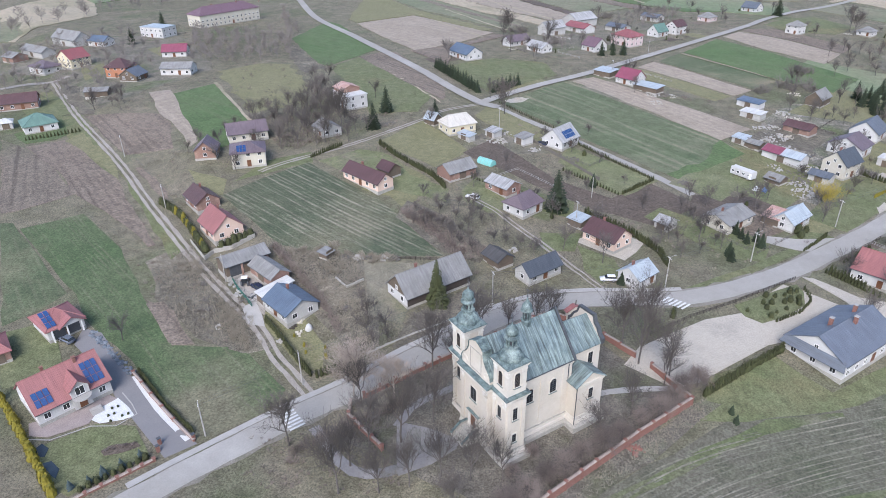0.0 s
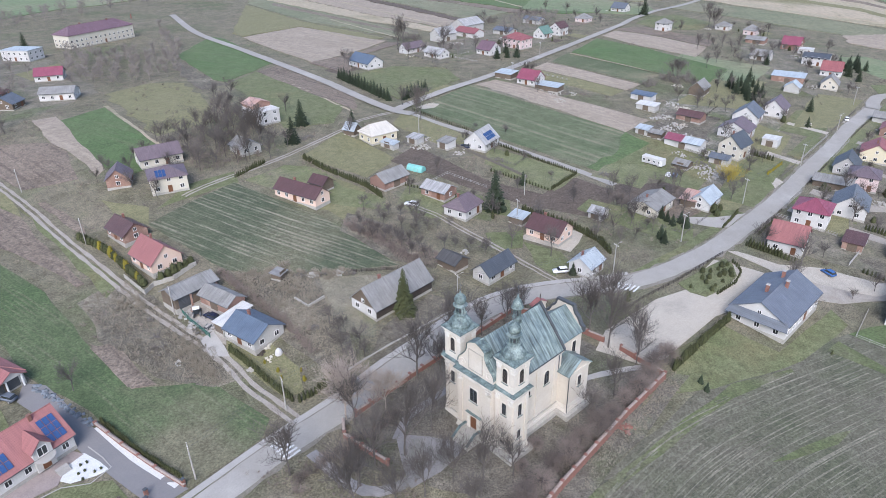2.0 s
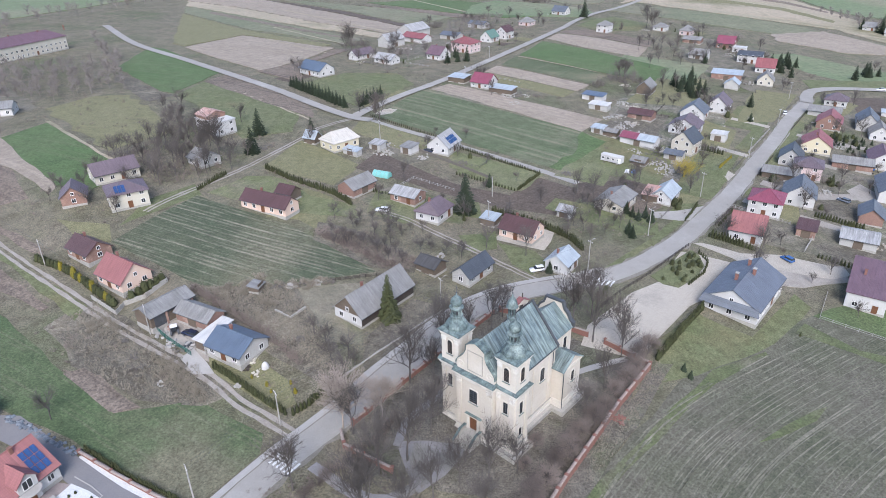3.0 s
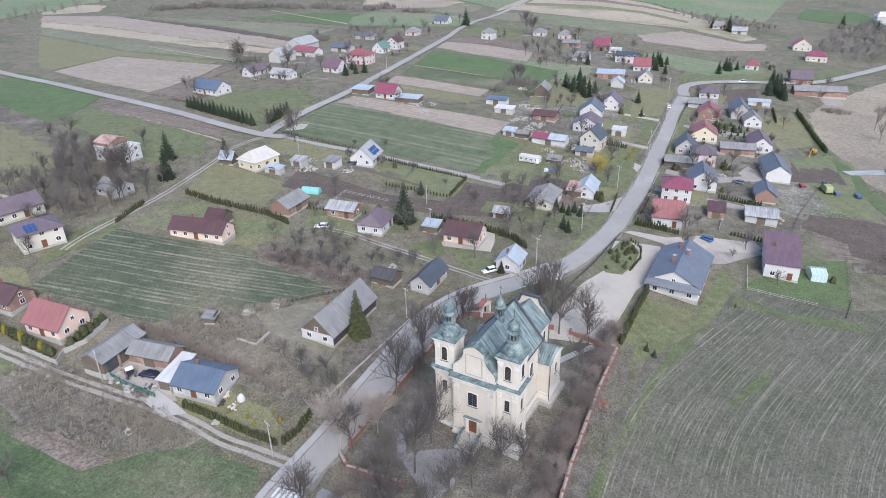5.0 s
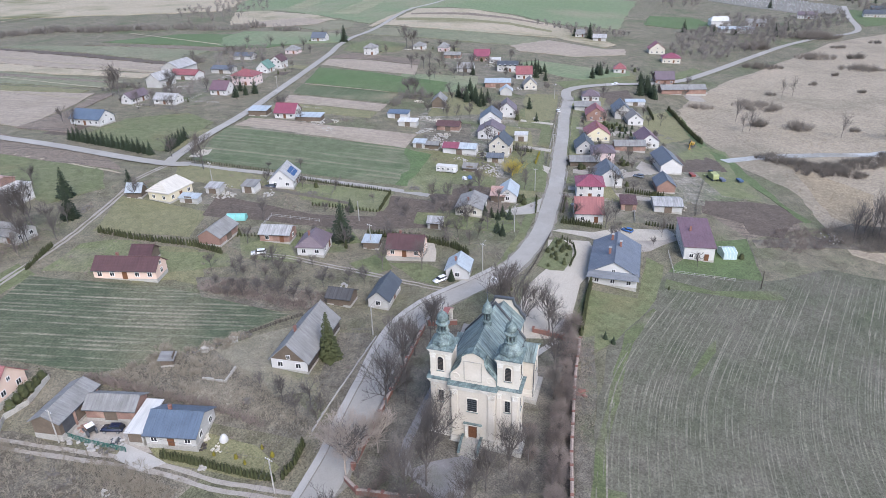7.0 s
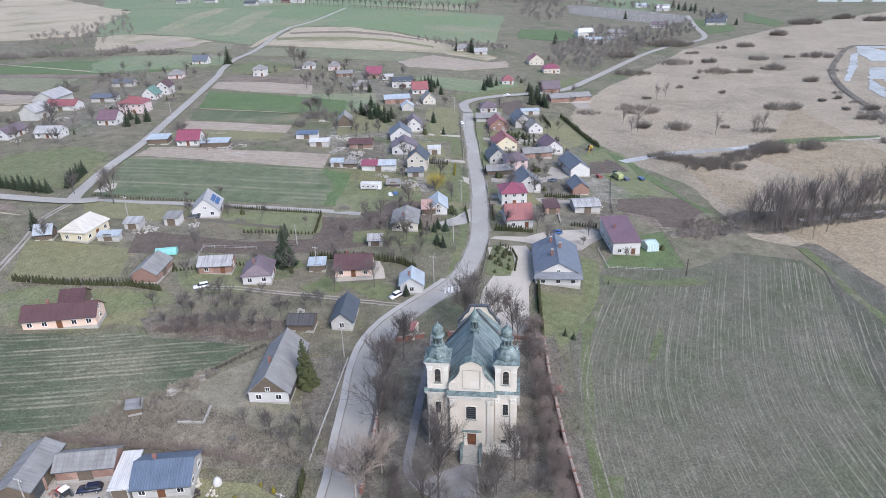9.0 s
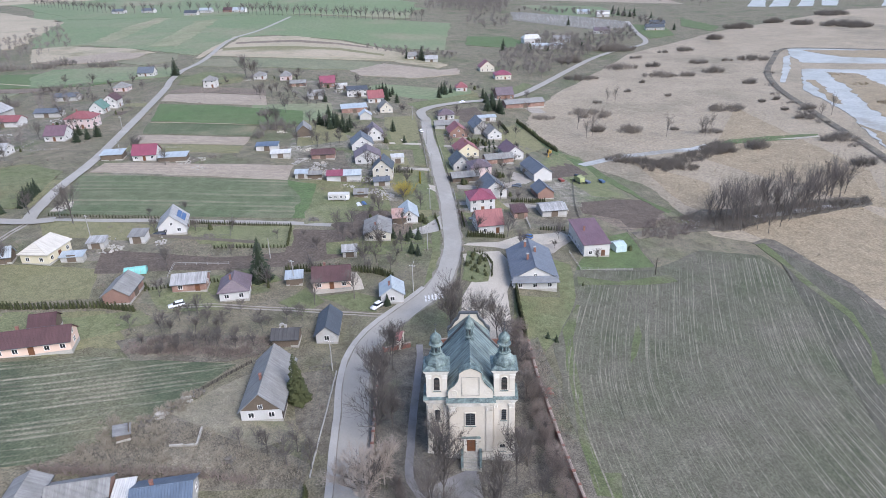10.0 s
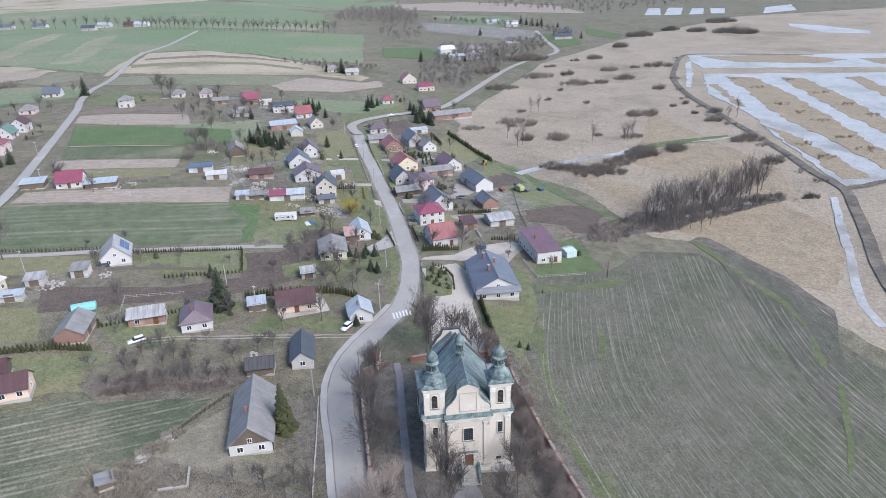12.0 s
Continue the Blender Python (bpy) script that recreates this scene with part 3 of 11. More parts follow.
def drape(name, outline, mat, lift, rough_edge=0.5, label="", category="field", kind="structure"):
    """A patch of ground cover with an uneven edge, lying on the terrain."""
    rnd = random.Random(name)
    pts = []
    n = len(outline)
    for i in range(n):
        a, b = Vector(outline[i]), Vector(outline[(i + 1) % n])
        d = (b - a).length
        k = max(1, int(d / (6 if d < 200 else 25)))
        side = Vector((-(b - a).y, (b - a).x)).normalized()
        for j in range(k):
            p = a.lerp(b, j / k)
            if j:
                p = p + side * rnd.uniform(-rough_edge, rough_edge)
            pts.append(p)
    LAYER[0] += 1
    COVER.append((name, outline))
    lift = lift + (LAYER[0] % 5) * 0.006
    bm = bmesh.new()
    f = bm.faces.new([bm.verts.new((p.x, p.y, 0)) for p in pts])
    if f.normal.z < 0 or sum(p.x * q.y - q.x * p.y for p, q in zip(pts, pts[1:] + pts[:1])) < 0:
        bmesh.ops.reverse_faces(bm, faces=[f])
    bmesh.ops.triangulate(bm, faces=bm.faces[:])
    for axis, grid in ((0, GX), (1, GY)):
        lo, hi = min(p[axis] for p in pts), max(p[axis] for p in pts)
        for g in grid:
            if lo < g < hi:
                co, no = ((g, 0, 0), (1, 0, 0)) if axis == 0 else ((0, g, 0), (0, 1, 0))
                bmesh.ops.bisect_plane(bm, geom=bm.verts[:] + bm.edges[:] + bm.faces[:], plane_co=co, plane_no=no, dist=1e-4)
    for v in bm.verts:
        v.co.z = terrain(v.co.x, v.co.y) + lift
    if lift > 0.09:
        rim = bmesh.ops.extrude_edge_only(bm, edges=[e for e in bm.edges if e.is_boundary])
        for v in rim["geom"]:
            if isinstance(v, bmesh.types.BMVert):
                v.co.z -= lift + 0.4
    ob = obj(name, bm, mat, None, "", lift <= 0.09)
    return tagged(ob, label, category, kind=kind)


def smooth_line(pts, gap=3.0):
    out = []
    p = [Vector(q) for q in pts]
    p = [p[0] * 2 - p[1]] + p + [p[-1] * 2 - p[-2]]
    for i in range(1, len(p) - 2):
        a, b, c, d = p[i - 1 : i + 3]
        k = max(1, int((c - b).length / gap))
        for j in range(k):
            t = j / k
            out.append(0.5 * ((2 * b) + (c - a) * t + (2 * a - 5 * b + 4 * c - d) * t * t + (3 * b - a - 3 * c + d) * t**3))
    out.append(p[-2])
    return out


def ribbon(name, pts, width, mat, lift, label="", category="road", offset=0.0, ragged=0.15, kind="structure", gap=3.0, rows=4):
    line = smooth_line(pts, gap)
    TRACKS.append((line, width / 2 + abs(offset)))
    rnd = random.Random(name)
    bm = bmesh.new()
    last = None
    for i, p in enumerate(line):
        d = (line[min(i + 1, len(line) - 1)] - line[max(i - 1, 0)]).normalized()
        s = Vector((-d.y, d.x))
        row = []
        for k in range(rows + 1):
            q = p + s * (offset + width * (k / rows - 0.5) + (rnd.uniform(-ragged, ragged) if k in (0, rows) else 0))
            row.append(bm.verts.new((q.x, q.y, terrain(q.x, q.y) + lift)))
        if last:
            for k in range(rows):
                bm.faces.new((last[k + 1], last[k], row[k], row[k + 1]))
        last = row
    bmesh.ops.recalc_face_normals(bm, faces=bm.faces[:])
    if sum(f.normal.z for f in bm.faces) < 0:
        bmesh.ops.reverse_faces(bm, faces=bm.faces[:])
    ob = obj(name, bm, mat, None, "", True)
    return tagged(ob, label, category, kind=kind)



# ---- fields, roads and water ----
drape("wheat_field", [(1, 219), (4, 217), (9, 170), (2, 166), (-6, 164)], M["wheat"], 0.06, 0.5, "dark green young wheat field", "wheat field")
drape("wheat_field", [(5, 212), (22, 212), (25.7, 184.4), (23.9, 154.1), (24.5, 135), (36.4, 125.6), (38.0, 106.9), (34, 103.5), (18.4, 103.2), (17.5, 106.8), (15.0, 135.0), (10.1, 156.6), (10.8, 168.6), (9.3, 175.7)], M["wheat_lane"], 0.06, 0.5, "thin green wheat field beside a dirt lane", "wheat field")
drape("soil_patch", [(23.6, 154.8), (27.4, 153.1), (28.0, 133.0), (23.7, 135.5)], M["plough"], 0.11, 0.5, "bare harrowed soil patch", "soil patch")
drape("wheat_field", [(59, 194), (92, 200), (94, 182), (97, 164), (94, 126), (76, 139), (68, 146), (61, 156), (60, 169)], M["wheat_mid"], 0.06, 0.5, "green drilled field with pale rows", "wheat field")
drape("lawn", [(121, 203), (149, 213), (145, 178), (126, 173)], M["olive"], 0.06, 0.5, "olive lawn framed by hedges", "lawn")
drape("ploughed_field", [(142, 178), (159, 182), (155, 144), (160, 124), (180, 125), (180, 105), (157, 105), (149, 122), (146, 141)], M["plough_dark"], 0.06, 0.5, "dark ploughed garden field", "ploughed field")
drape("lawn", [(179, 158), (182, 126), (164, 124), (163, 148)], M["lawn"], 0.06, 0.5, "grassy garden plot inside a hedge", "lawn")
drape("wheat_field", [(150, 28), (154, -2), (169, -23), (165, -44), (146, -47), (113, -48), (85, -50), (55, -60), (20, -60), (-20, 10), (0, 45), (30, 50), (64, 50), (106, 46)], M["wheat_right"], 0.06, 0.5, "large thin wheat field with tractor tracks", "wheat field")
drape("lawn", [(130, 52), (130, 38), (158, 34), (154, 29), (131, 33), (107, 44), (99, 50), (107, 53), (112, 56)], M["lawn"], 0.07, 0.5, "green lawn behind the slate-roofed house", "lawn")
drape("lawn", [(179, 11), (185, -1), (150, -0), (149, 25), (150, 28), (157, 25)], M["bright"], 0.06, 0.5, "bright lawn round the plum-roofed house", "lawn")
drape("car_park", [(158, 65), (162, 52), (149, 48), (132, 54), (109, 56), (103, 58), (100, 69), (108, 71), (128, 68), (138, 64)], M["gravel"], 0.09, 0.15, "pale gravel car park", "car park")
drape("flower_bed", [(161, 63), (159, 60), (154, 57), (146, 57), (138, 59), (137, 63), (139, 67)], M["lawn"], 0.14, 0.15, "shrub island in the car park", "flower bed")
drape("driveway", [(166, 64), (165, 52), (164, 50), (174, 27), (180, 23), (183, 25), (178, 42), (170, 51), (168, 62)], M["gravel"], 0.12, 0.15, "pale gravel driveway", "driveway")
drape("driveway", [(9, 153), (12, 149), (13, 135), (14, 120), (18, 103), (12, 103), (11, 110), (10, 118), (9, 126), (8, 138), (6, 148)], M["asphalt_dark"], 0.09, 0.15, "grey paved driveway of the villa", "driveway")
drape("farmyard", [(44, 152), (50, 151), (53, 139), (51, 138), (47, 136), (45, 133), (44, 139)], M["dirt"], 0.06, 0.5, "trodden dirt farmyard", "farmyard")
drape("marsh", [(330, 2), (372, 4), (462, -36), (659, -158), (815, -326), (1024, -634), (1100, -1500), (400, -1600), (-100, -900), (-100, -62), (60, -62), (127, -55), (158, -55), (175, -53), (183, -34), (240, -30), (270, -14), (300, -8)], M["marsh"], 0.04, 1.5, "wide marsh of dry beige sedge", "marsh")
drape("reed_bed", [(191, -48), (208, -77), (213, -115), (183, -118), (156, -102), (127, -73), (135, -61), (165, -60)], M["reed"], 0.09, 0.5, "golden reed bed beside the channel", "reed bed")
drape("garden_plot", [(389, 51), (407, 32), (368, 28), (360, 44)], M["plough_dark"], 0.06, 0.5, "dark dug garden plot", "garden plot")
drape("garden_plot", [(264, 13), (275, -3), (263, -10), (259, -6)], M["plough_dark"], 0.06, 0.5, "small dug plot with rows", "garden plot")
drape("garden_plot", [(219, 8), (221, -0), (215, -24), (200, -22), (185, -1), (203, 8)], M["plough"], 0.06, 0.5, "brown garden plot behind sheds", "garden plot")
drape("churchyard", [(49, 94), (68, 93), (83, 94), (102, 94), (102, 85), (101, 65), (106, 56), (85, 52), (55, 52), (40, 86)], M["churchyard"], 0.04, 0.5, "brown grass of the churchyard", "churchyard")
MAIN = [(-60, 94), (-20, 95), (5, 96.3), (12, 97), (21, 97.6), (34, 98.3), (43, 97.8), (52, 96.9), (64, 96.9), (76, 96.8), (84, 97.2), (95, 96.5), (103, 94.5), (108, 92.4), (113, 89.5), (119, 85.4), (126, 80.3), (132.5, 76), (140, 73), (149, 70.6), (157, 69), (166, 67.6), (185, 66.8), (209, 66), (228, 66), (255, 66.7), (285, 67), (306, 67.8), (320, 68.3), (350, 68), (362, 67.6), (372, 69.6)]
ribbon("road", MAIN, 5.9, M["asphalt"], 0.13, "worn grey asphalt main road through the village", "road")
ribbon("pavement", MAIN[2:18], 1.5, M["kerb"], 0.2, "pale concrete pavement along the main road", "pavement", 3.9, 0.05)
ribbon("road", [(360, 67.6), (372, 69.6), (384, 69.8), (395, 65), (406, 56), (419, 40), (432, 18), (452, -5), (494, -30), (566, -70), (636, -113), (687, -155), (736, -204), (845, -229), (963, -257)], 6.0, M["asphalt"], 0.46, "grey asphalt road leaving the village", "road")
ribbon("road", [(262, 552), (229, 458), (215, 384), (204, 327), (195, 281), (186, 241), (183, 218), (185, 208)], 5.0, M["asphalt"], 0.46, "grey asphalt side road between fields", "road")
ribbon("road", [(183, 218), (185, 208), (185, 191), (186, 172), (186, 158), (186, 141), (186, 126), (185, 111)], 3.2, M["asphalt"], 0.11, "narrow asphalt lane beside a clipped hedge", "road")
ribbon("road", [(183, 216), (189, 218), (221, 222), (261, 224), (305, 229), (379, 238), (439, 246), (470, 252), (517, 256), (572, 254), (719, 262), (814, 246), (978, 233)], 4.6, M["asphalt"], 0.47, "grey asphalt road into the hills", "road")
ribbon("dirt_lane", [(41, 102), (41, 109), (41, 118), (42, 131), (41, 146), (40, 162), (40, 182), (40, 208), (41, 242), (41, 271), (41, 319), (44, 383)], 1.0, M["dirt"], 0.12, "wheel track of a pale dirt lane", "lane", -0.9, 0.2)
ribbon("dirt_lane", [(184, 216), (164, 218), (151, 214), (123, 208), (110, 206), (84, 204), (75, 202)], 0.8, M["dirt"], 0.12, "wheel track of a dirt lane", "lane", -0.7200000000000001, 0.2)
ribbon("dirt_track", [(118, 90), (119, 99), (120, 108), (121, 117), (122, 129), (123, 139), (122, 148)], 0.6, M["dirt"], 0.12, "wheel track through an orchard", "track", -0.7200000000000001, 0.2)
ribbon("dirt_lane", [(41, 102), (41, 109), (41, 118), (42, 131), (41, 146), (40, 162), (40, 182), (40, 208), (41, 242), (41, 271), (41, 319), (44, 383)], 1.0, M["dirt"], 0.12, "wheel track of a pale dirt lane", "lane", 0.9, 0.2)
ribbon("dirt_lane", [(184, 216), (164, 218), (151, 214), (123, 208), (110, 206), (84, 204), (75, 202)], 0.8, M["dirt"], 0.12, "wheel track of a dirt lane", "lane", 0.7200000000000001, 0.2)
ribbon("dirt_track", [(118, 90), (119, 99), (120, 108), (121, 117), (122, 129), (123, 139), (122, 148)], 0.6, M["dirt"], 0.12, "wheel track through an orchard", "track", 0.7200000000000001, 0.2)
ribbon("road", [(21, 390), (33, 391), (44, 385), (52, 388)], 4.0, M["dirt"], 0.12, "pale village lane", "lane")
ribbon("path", [(103, 81.6), (97.4, 81.7), (83.5, 83.2), (72, 84.3), (62.1, 85.1), (55, 85.4), (50, 83)], 1.7, M["paving_grey"], 0.12, "grey paved church path beside the nave", "path", ragged=0.05)
ribbon("path", [(58, 73.1), (53, 73.6), (46, 74), (39.5, 76.5), (37, 82), (37.5, 93)], 2.3, M["paving_grey"], 0.13, "grey paved church path from the steps to the road", "path", ragged=0.08)
drape("forecourt", [(50.8, 84), (54.6, 79), (57.2, 74), (56, 71.8), (50, 71.6), (43.6, 73), (46.5, 78)], M["paving_grey"], 0.11, 0.2, "worn grey paved forecourt before the church steps", "forecourt")
ribbon("path", [(88, 66.5), (94, 63.8), (102, 58.5)], 1.6, M["kerb"], 0.12, "pale footpath across the churchyard", "path")
ribbon("dike", [(604, -449), (632, -393), (655, -338), (641, -312), (582, -272), (525, -238), (462, -213), (399, -198), (340, -185), (292, -175), (250, -163), (222, -158), (196, -142), (168, -123), (140, -103), (100, -80), (60, -60)], 5.0, M["band"], 0.5, "dark dike track through the marsh", "dike", rows=4)
ribbon("dike", [(222, -158), (223, -171), (226, -186), (228, -230)], 4.0, M["band"], 0.45, "dark dike branch between ponds", "dike")
ribbon("channel", [(213, -145), (182, -122), (160, -107), (138, -90), (120, -77), (104, -70)], 3.2, M["water"], 0.12, "narrow drainage channel painted the pale grey of the sky", "channel")
drape("pond", [(539, -280), (532, -299), (471, -264), (434, -260), (398, -248), (396, -236), (381, -220), (338, -217), (302, -210), (295, -211), (260, -201), (232, -189), (231, -184), (258, -191), (286, -196), (319, -203), (355, -217), (390, -224), (441, -239), (489, -254)], M["water"], 0.16, 1.0, "shallow marsh pond with pale sky painted into its colour", "pond")
drape("pond", [(524, -320), (505, -369), (455, -346), (360, -312), (332, -286), (385, -301), (428, -312), (478, -324), (494, -322)], M["water"], 0.16, 1.0, "shallow marsh pond with pale sky painted into its colour", "pond")
drape("pond", [(495, -397), (483, -427), (411, -359), (448, -367)], M["water"], 0.16, 1.0, "shallow marsh pond with pale sky painted into its colour", "pond")
drape("pond", [(408, -266), (394, -275), (351, -267), (361, -253), (381, -251)], M["water"], 0.16, 1.0, "shallow marsh pond with pale sky painted into its colour", "pond")
drape("pond", [(584, -308), (578, -362), (588, -443), (551, -491), (511, -454), (538, -396)], M["water"], 0.16, 1.0, "shallow marsh pond with pale sky painted into its colour", "pond")
drape("pond", [(1256, -596), (1244, -615), (1110, -544), (1124, -519)], M["water"], 0.16, 1.0, "shallow marsh pond with pale sky painted into its colour", "pond")
drape("pond", [(1248, -636), (1234, -659), (1104, -580), (1108, -549)], M["water"], 0.16, 1.0, "shallow marsh pond with pale sky painted into its colour", "pond")
drape("pond", [(1213, -667), (1202, -685), (1095, -619), (1097, -592)], M["water"], 0.16, 1.0, "shallow marsh pond with pale sky painted into its colour", "pond")
drape("pond", [(1196, -695), (1182, -718), (1087, -656), (1098, -636)], M["water"], 0.16, 1.0, "shallow marsh pond with pale sky painted into its colour", "pond")
drape("pond", [(1167, -796), (1201, -878), (1086, -802), (1056, -711)], M["water"], 0.16, 1.0, "shallow marsh pond with pale sky painted into its colour", "pond")
drape("pond", [(893, -637), (853, -659), (765, -667), (739, -643), (773, -603), (851, -610)], M["water"], 0.16, 1.0, "shallow marsh pond with pale sky painted into its colour", "pond")
drape("pond", [(604, -296), (616, -309), (532, -262), (483, -230), (484, -227)], M["water"], 0.16, 1.0, "shallow marsh pond with pale sky painted into its colour", "pond")

# ---- fields left of the dirt lane and along the far road ----
drape("ploughed_field", [(43, 312), (48, 308), (67, 283), (67, 269), (59, 241), (45, 251), (44, 265)], M["plough"], 0.1, 0.6, "square ploughed field beside the dirt lane", "ploughed field")
drape("ploughed_field", [(73, 320), (82, 318), (68, 241), (64, 238), (67, 264), (67, 284)], M["plough_light"], 0.11, 0.6, "narrow ploughed strip beside the green field", "ploughed field")
drape("grass_field", [(79, 310), (102, 316), (91, 243), (88, 233), (73, 230), (69, 243)], M["green_strip"], 0.1, 0.6, "narrow bright green field", "grass field")
drape("pasture", [(112, 339), (136, 343), (148, 330), (137, 292), (122, 261), (97, 260)], M["olive"], 0.1, 2, "pasture with dry yellowish patches", "pasture")
drape("ploughed_field", [(17, 286), (31, 285), (37, 232), (35, 215), (34, 181), (32, 181), (30, 198), (23, 228), (22, 256)], M["plough"], 0.1, 0.6, "grey-brown ploughed field in long rows", "ploughed field")
drape("ploughed_field", [(11, 302), (16, 287), (22, 256), (23, 228), (5, 225), (2, 226)], M["plough_dry"], 0.1, 0.6, "dry ploughed field with weedy rows", "ploughed field")
drape("verge", [(34, 321), (43, 314), (38, 242), (36, 233), (32, 276)], M["lawn"], 0.1, 0.6, "grass strip beside the dirt lane", "verge")
drape("garden_plot", [(44, 237), (46, 236), (47, 211), (45, 204), (44, 211)], M["plough"], 0.1, 0.6, "narrow dug plot beside the lane", "garden plot")
drape("grass_field", [(180, 396), (228, 438), (229, 423), (203, 334), (162, 315), (161, 325)], M["green_strip"], 0.12, 0.6, "bright green field beside the far road", "grass field")
drape("meadow", [(161, 311), (185, 323), (172, 238), (154, 223), (136, 232), (148, 262)], M["lawn"], 0.1, 0.6, "pale green meadow behind the spruces", "meadow")
drape("ploughed_field", [(186, 324), (203, 327), (208, 322), (199, 287), (189, 252), (176, 233), (172, 230), (175, 262)], M["plough"], 0.13, 0.6, "brown ploughed strip along the road", "ploughed field")
drape("stubble_field", [(53, 663), (92, 695), (126, 666), (107, 575), (76, 553), (63, 548), (44, 515), (37, 528)], M["beige"], 0.3, 2, "striped beige field above the village", "stubble field")
drape("grass_field", [(46, 608), (58, 604), (52, 537), (40, 521), (36, 526)], M["wheat_far"], 0.34, 2, "green corner of a far field", "grass field")
drape("scrubland", [(165, 374), (173, 377), (160, 323), (162, 310), (146, 310), (151, 333)], M["scrub"], 0.13, 1.5, "trodden pale ground beside the green field", "scrubland")
drape("meadow", [(43, 368), (51, 365), (47, 310), (43, 315)], M["scrub"], 0.09, 1.5, "dry weeds beside the lane", "meadow")

ribbon("field_balk", [(103, 318), (97, 280), (91, 242)], 1.4, M["beige"], 0.13, "pale dry grass balk between fields", "balk", ragged=0.4, gap=8.0, rows=2)
drape("lawn", [(29.5, 283), (39, 292), (39.5, 247), (37, 231), (34, 262)], M["olive"], 0.12, 0.6, "yellowish grass strip beside the dirt lane", "lawn")
drape("lawn", [(16, 306), (39, 318), (39, 296), (28, 288), (18, 290)], M["bright"], 0.1, 0.6, "fresh lawn round the green-roofed house", "lawn")

# ---- long strip fields and the slopes behind the village ----
drape("wheat_field", [(1308, 748), (1138, 522), (1108, 399), (1006, 228), (996, 130), (979, 2), (690, 33), (689, 96), (737, 146), (761, 224), (739, 260), (633, 264), (606, 271), (664, 340), (710, 411), (700, 462)], M["far_wheat"], 0.31, 2, "distant green rolling slope", "wheat field")
drape("stubble_field", [(742, 415), (890, 435), (1021, 433), (1004, 411), (854, 402), (731, 394)], M["pale_slope"], 0.345, 3, "thin pale patch on the green slope", "stubble field")
drape("stubble_field", [(684, 338), (812, 348), (946, 358), (967, 332), (780, 315), (675, 309)], M["pale_slope"], 0.345, 3, "thin pale patch on the green slope", "stubble field")
drape("dirt_track", [(591, 266), (641, 268), (707, 266), (750, 264), (744, 259), (697, 261), (628, 261), (586, 261)], M["beige"], 0.37, 1, "pale worn field track", "track")
drape("stubble_field", [(602, 255), (738, 256), (754, 198), (728, 146), (676, 96), (644, 68), (592, 36), (569, 48), (602, 91), (595, 158), (593, 218)], M["beige"], 0.31, 1.5, "beige stubble field in long strips", "stubble field")
drape("strip_field", [(654, 256), (671, 193), (671, 142), (640, 96), (629, 96), (655, 141), (655, 191), (634, 252)], M["olive"], 0.37, 1, "thin green strip between stubble", "strip field")
drape("strip_field", [(695, 251), (720, 193), (709, 145), (685, 108), (677, 108), (696, 144), (702, 191), (682, 250)], M["plough"], 0.37, 1, "thin brown strip between stubble", "strip field")
drape("strip_field", [(576, 261), (586, 217), (592, 158), (588, 117), (563, 46), (540, 67), (538, 115), (534, 171), (535, 212), (537, 254)], M["wheat_far"], 0.31, 1.5, "dull green strip below the stubble", "strip field")
drape("strip_field", [(536, 124), (583, 96), (560, 46), (573, 29), (542, 29), (511, 68), (512, 114)], M["plough_light"], 0.34, 1.5, "light brown strip below the stubble", "strip field")
drape("stubble_field", [(691, 458), (713, 435), (685, 385), (676, 354), (634, 315), (626, 347), (616, 374), (591, 411)], M["beige"], 0.31, 1.5, "pale beige field on the slope", "stubble field")
drape("ploughed_field", [(588, 400), (623, 386), (647, 360), (629, 320), (598, 323), (580, 350), (574, 376)], M["plough_light"], 0.35, 1.5, "light brown ploughed patch", "ploughed field")
drape("wheat_field", [(574, 329), (627, 315), (616, 288), (577, 280), (550, 298)], M["wheat_far"], 0.31, 1.5, "green field end on the slope", "wheat field")
drape("wheat_field", [(507, 371), (544, 371), (547, 319), (538, 274), (518, 258), (490, 259), (479, 279), (472, 308), (458, 341), (460, 349)], M["far_wheat"], 0.31, 1.5, "fresh green field above the farms", "wheat field")
drape("meadow", [(485, 245), (510, 238), (499, 203), (465, 200), (446, 218), (454, 243)], M["lawn"], 0.14, 0.6, "grass round the small white house", "meadow")
drape("ploughed_field", [(431, 240), (445, 229), (439, 178), (419, 174), (422, 212), (421, 239)], M["plough"], 0.14, 0.6, "reddish ploughed strip", "ploughed field")
drape("ploughed_field", [(417, 238), (420, 212), (417, 174), (386, 168), (386, 204), (395, 236)], M["plough_light"], 0.14, 0.6, "light brown harrowed strip", "ploughed field")
drape("grass_field", [(385, 234), (382, 203), (374, 144), (339, 140), (335, 165), (336, 192), (338, 224)], M["green_strip"], 0.14, 0.6, "fresh green strip field", "grass field")
drape("grass_field", [(334, 224), (333, 192), (332, 164), (309, 163), (309, 219)], M["wheat_x"], 0.14, 0.6, "olive green strip field", "grass field")
drape("ploughed_field", [(306, 220), (306, 163), (291, 163), (290, 218)], M["plough_light"], 0.14, 0.6, "pale brown strip field", "ploughed field")
drape("grass_field", [(288, 218), (289, 163), (276, 163), (276, 216)], M["olive"], 0.14, 0.6, "dry olive strip field", "grass field")
drape("ploughed_field", [(256, 218), (258, 134), (236, 134), (242, 219)], M["plough_light"], 0.1, 0.6, "pale pinkish brown strip beside the wheat", "ploughed field")
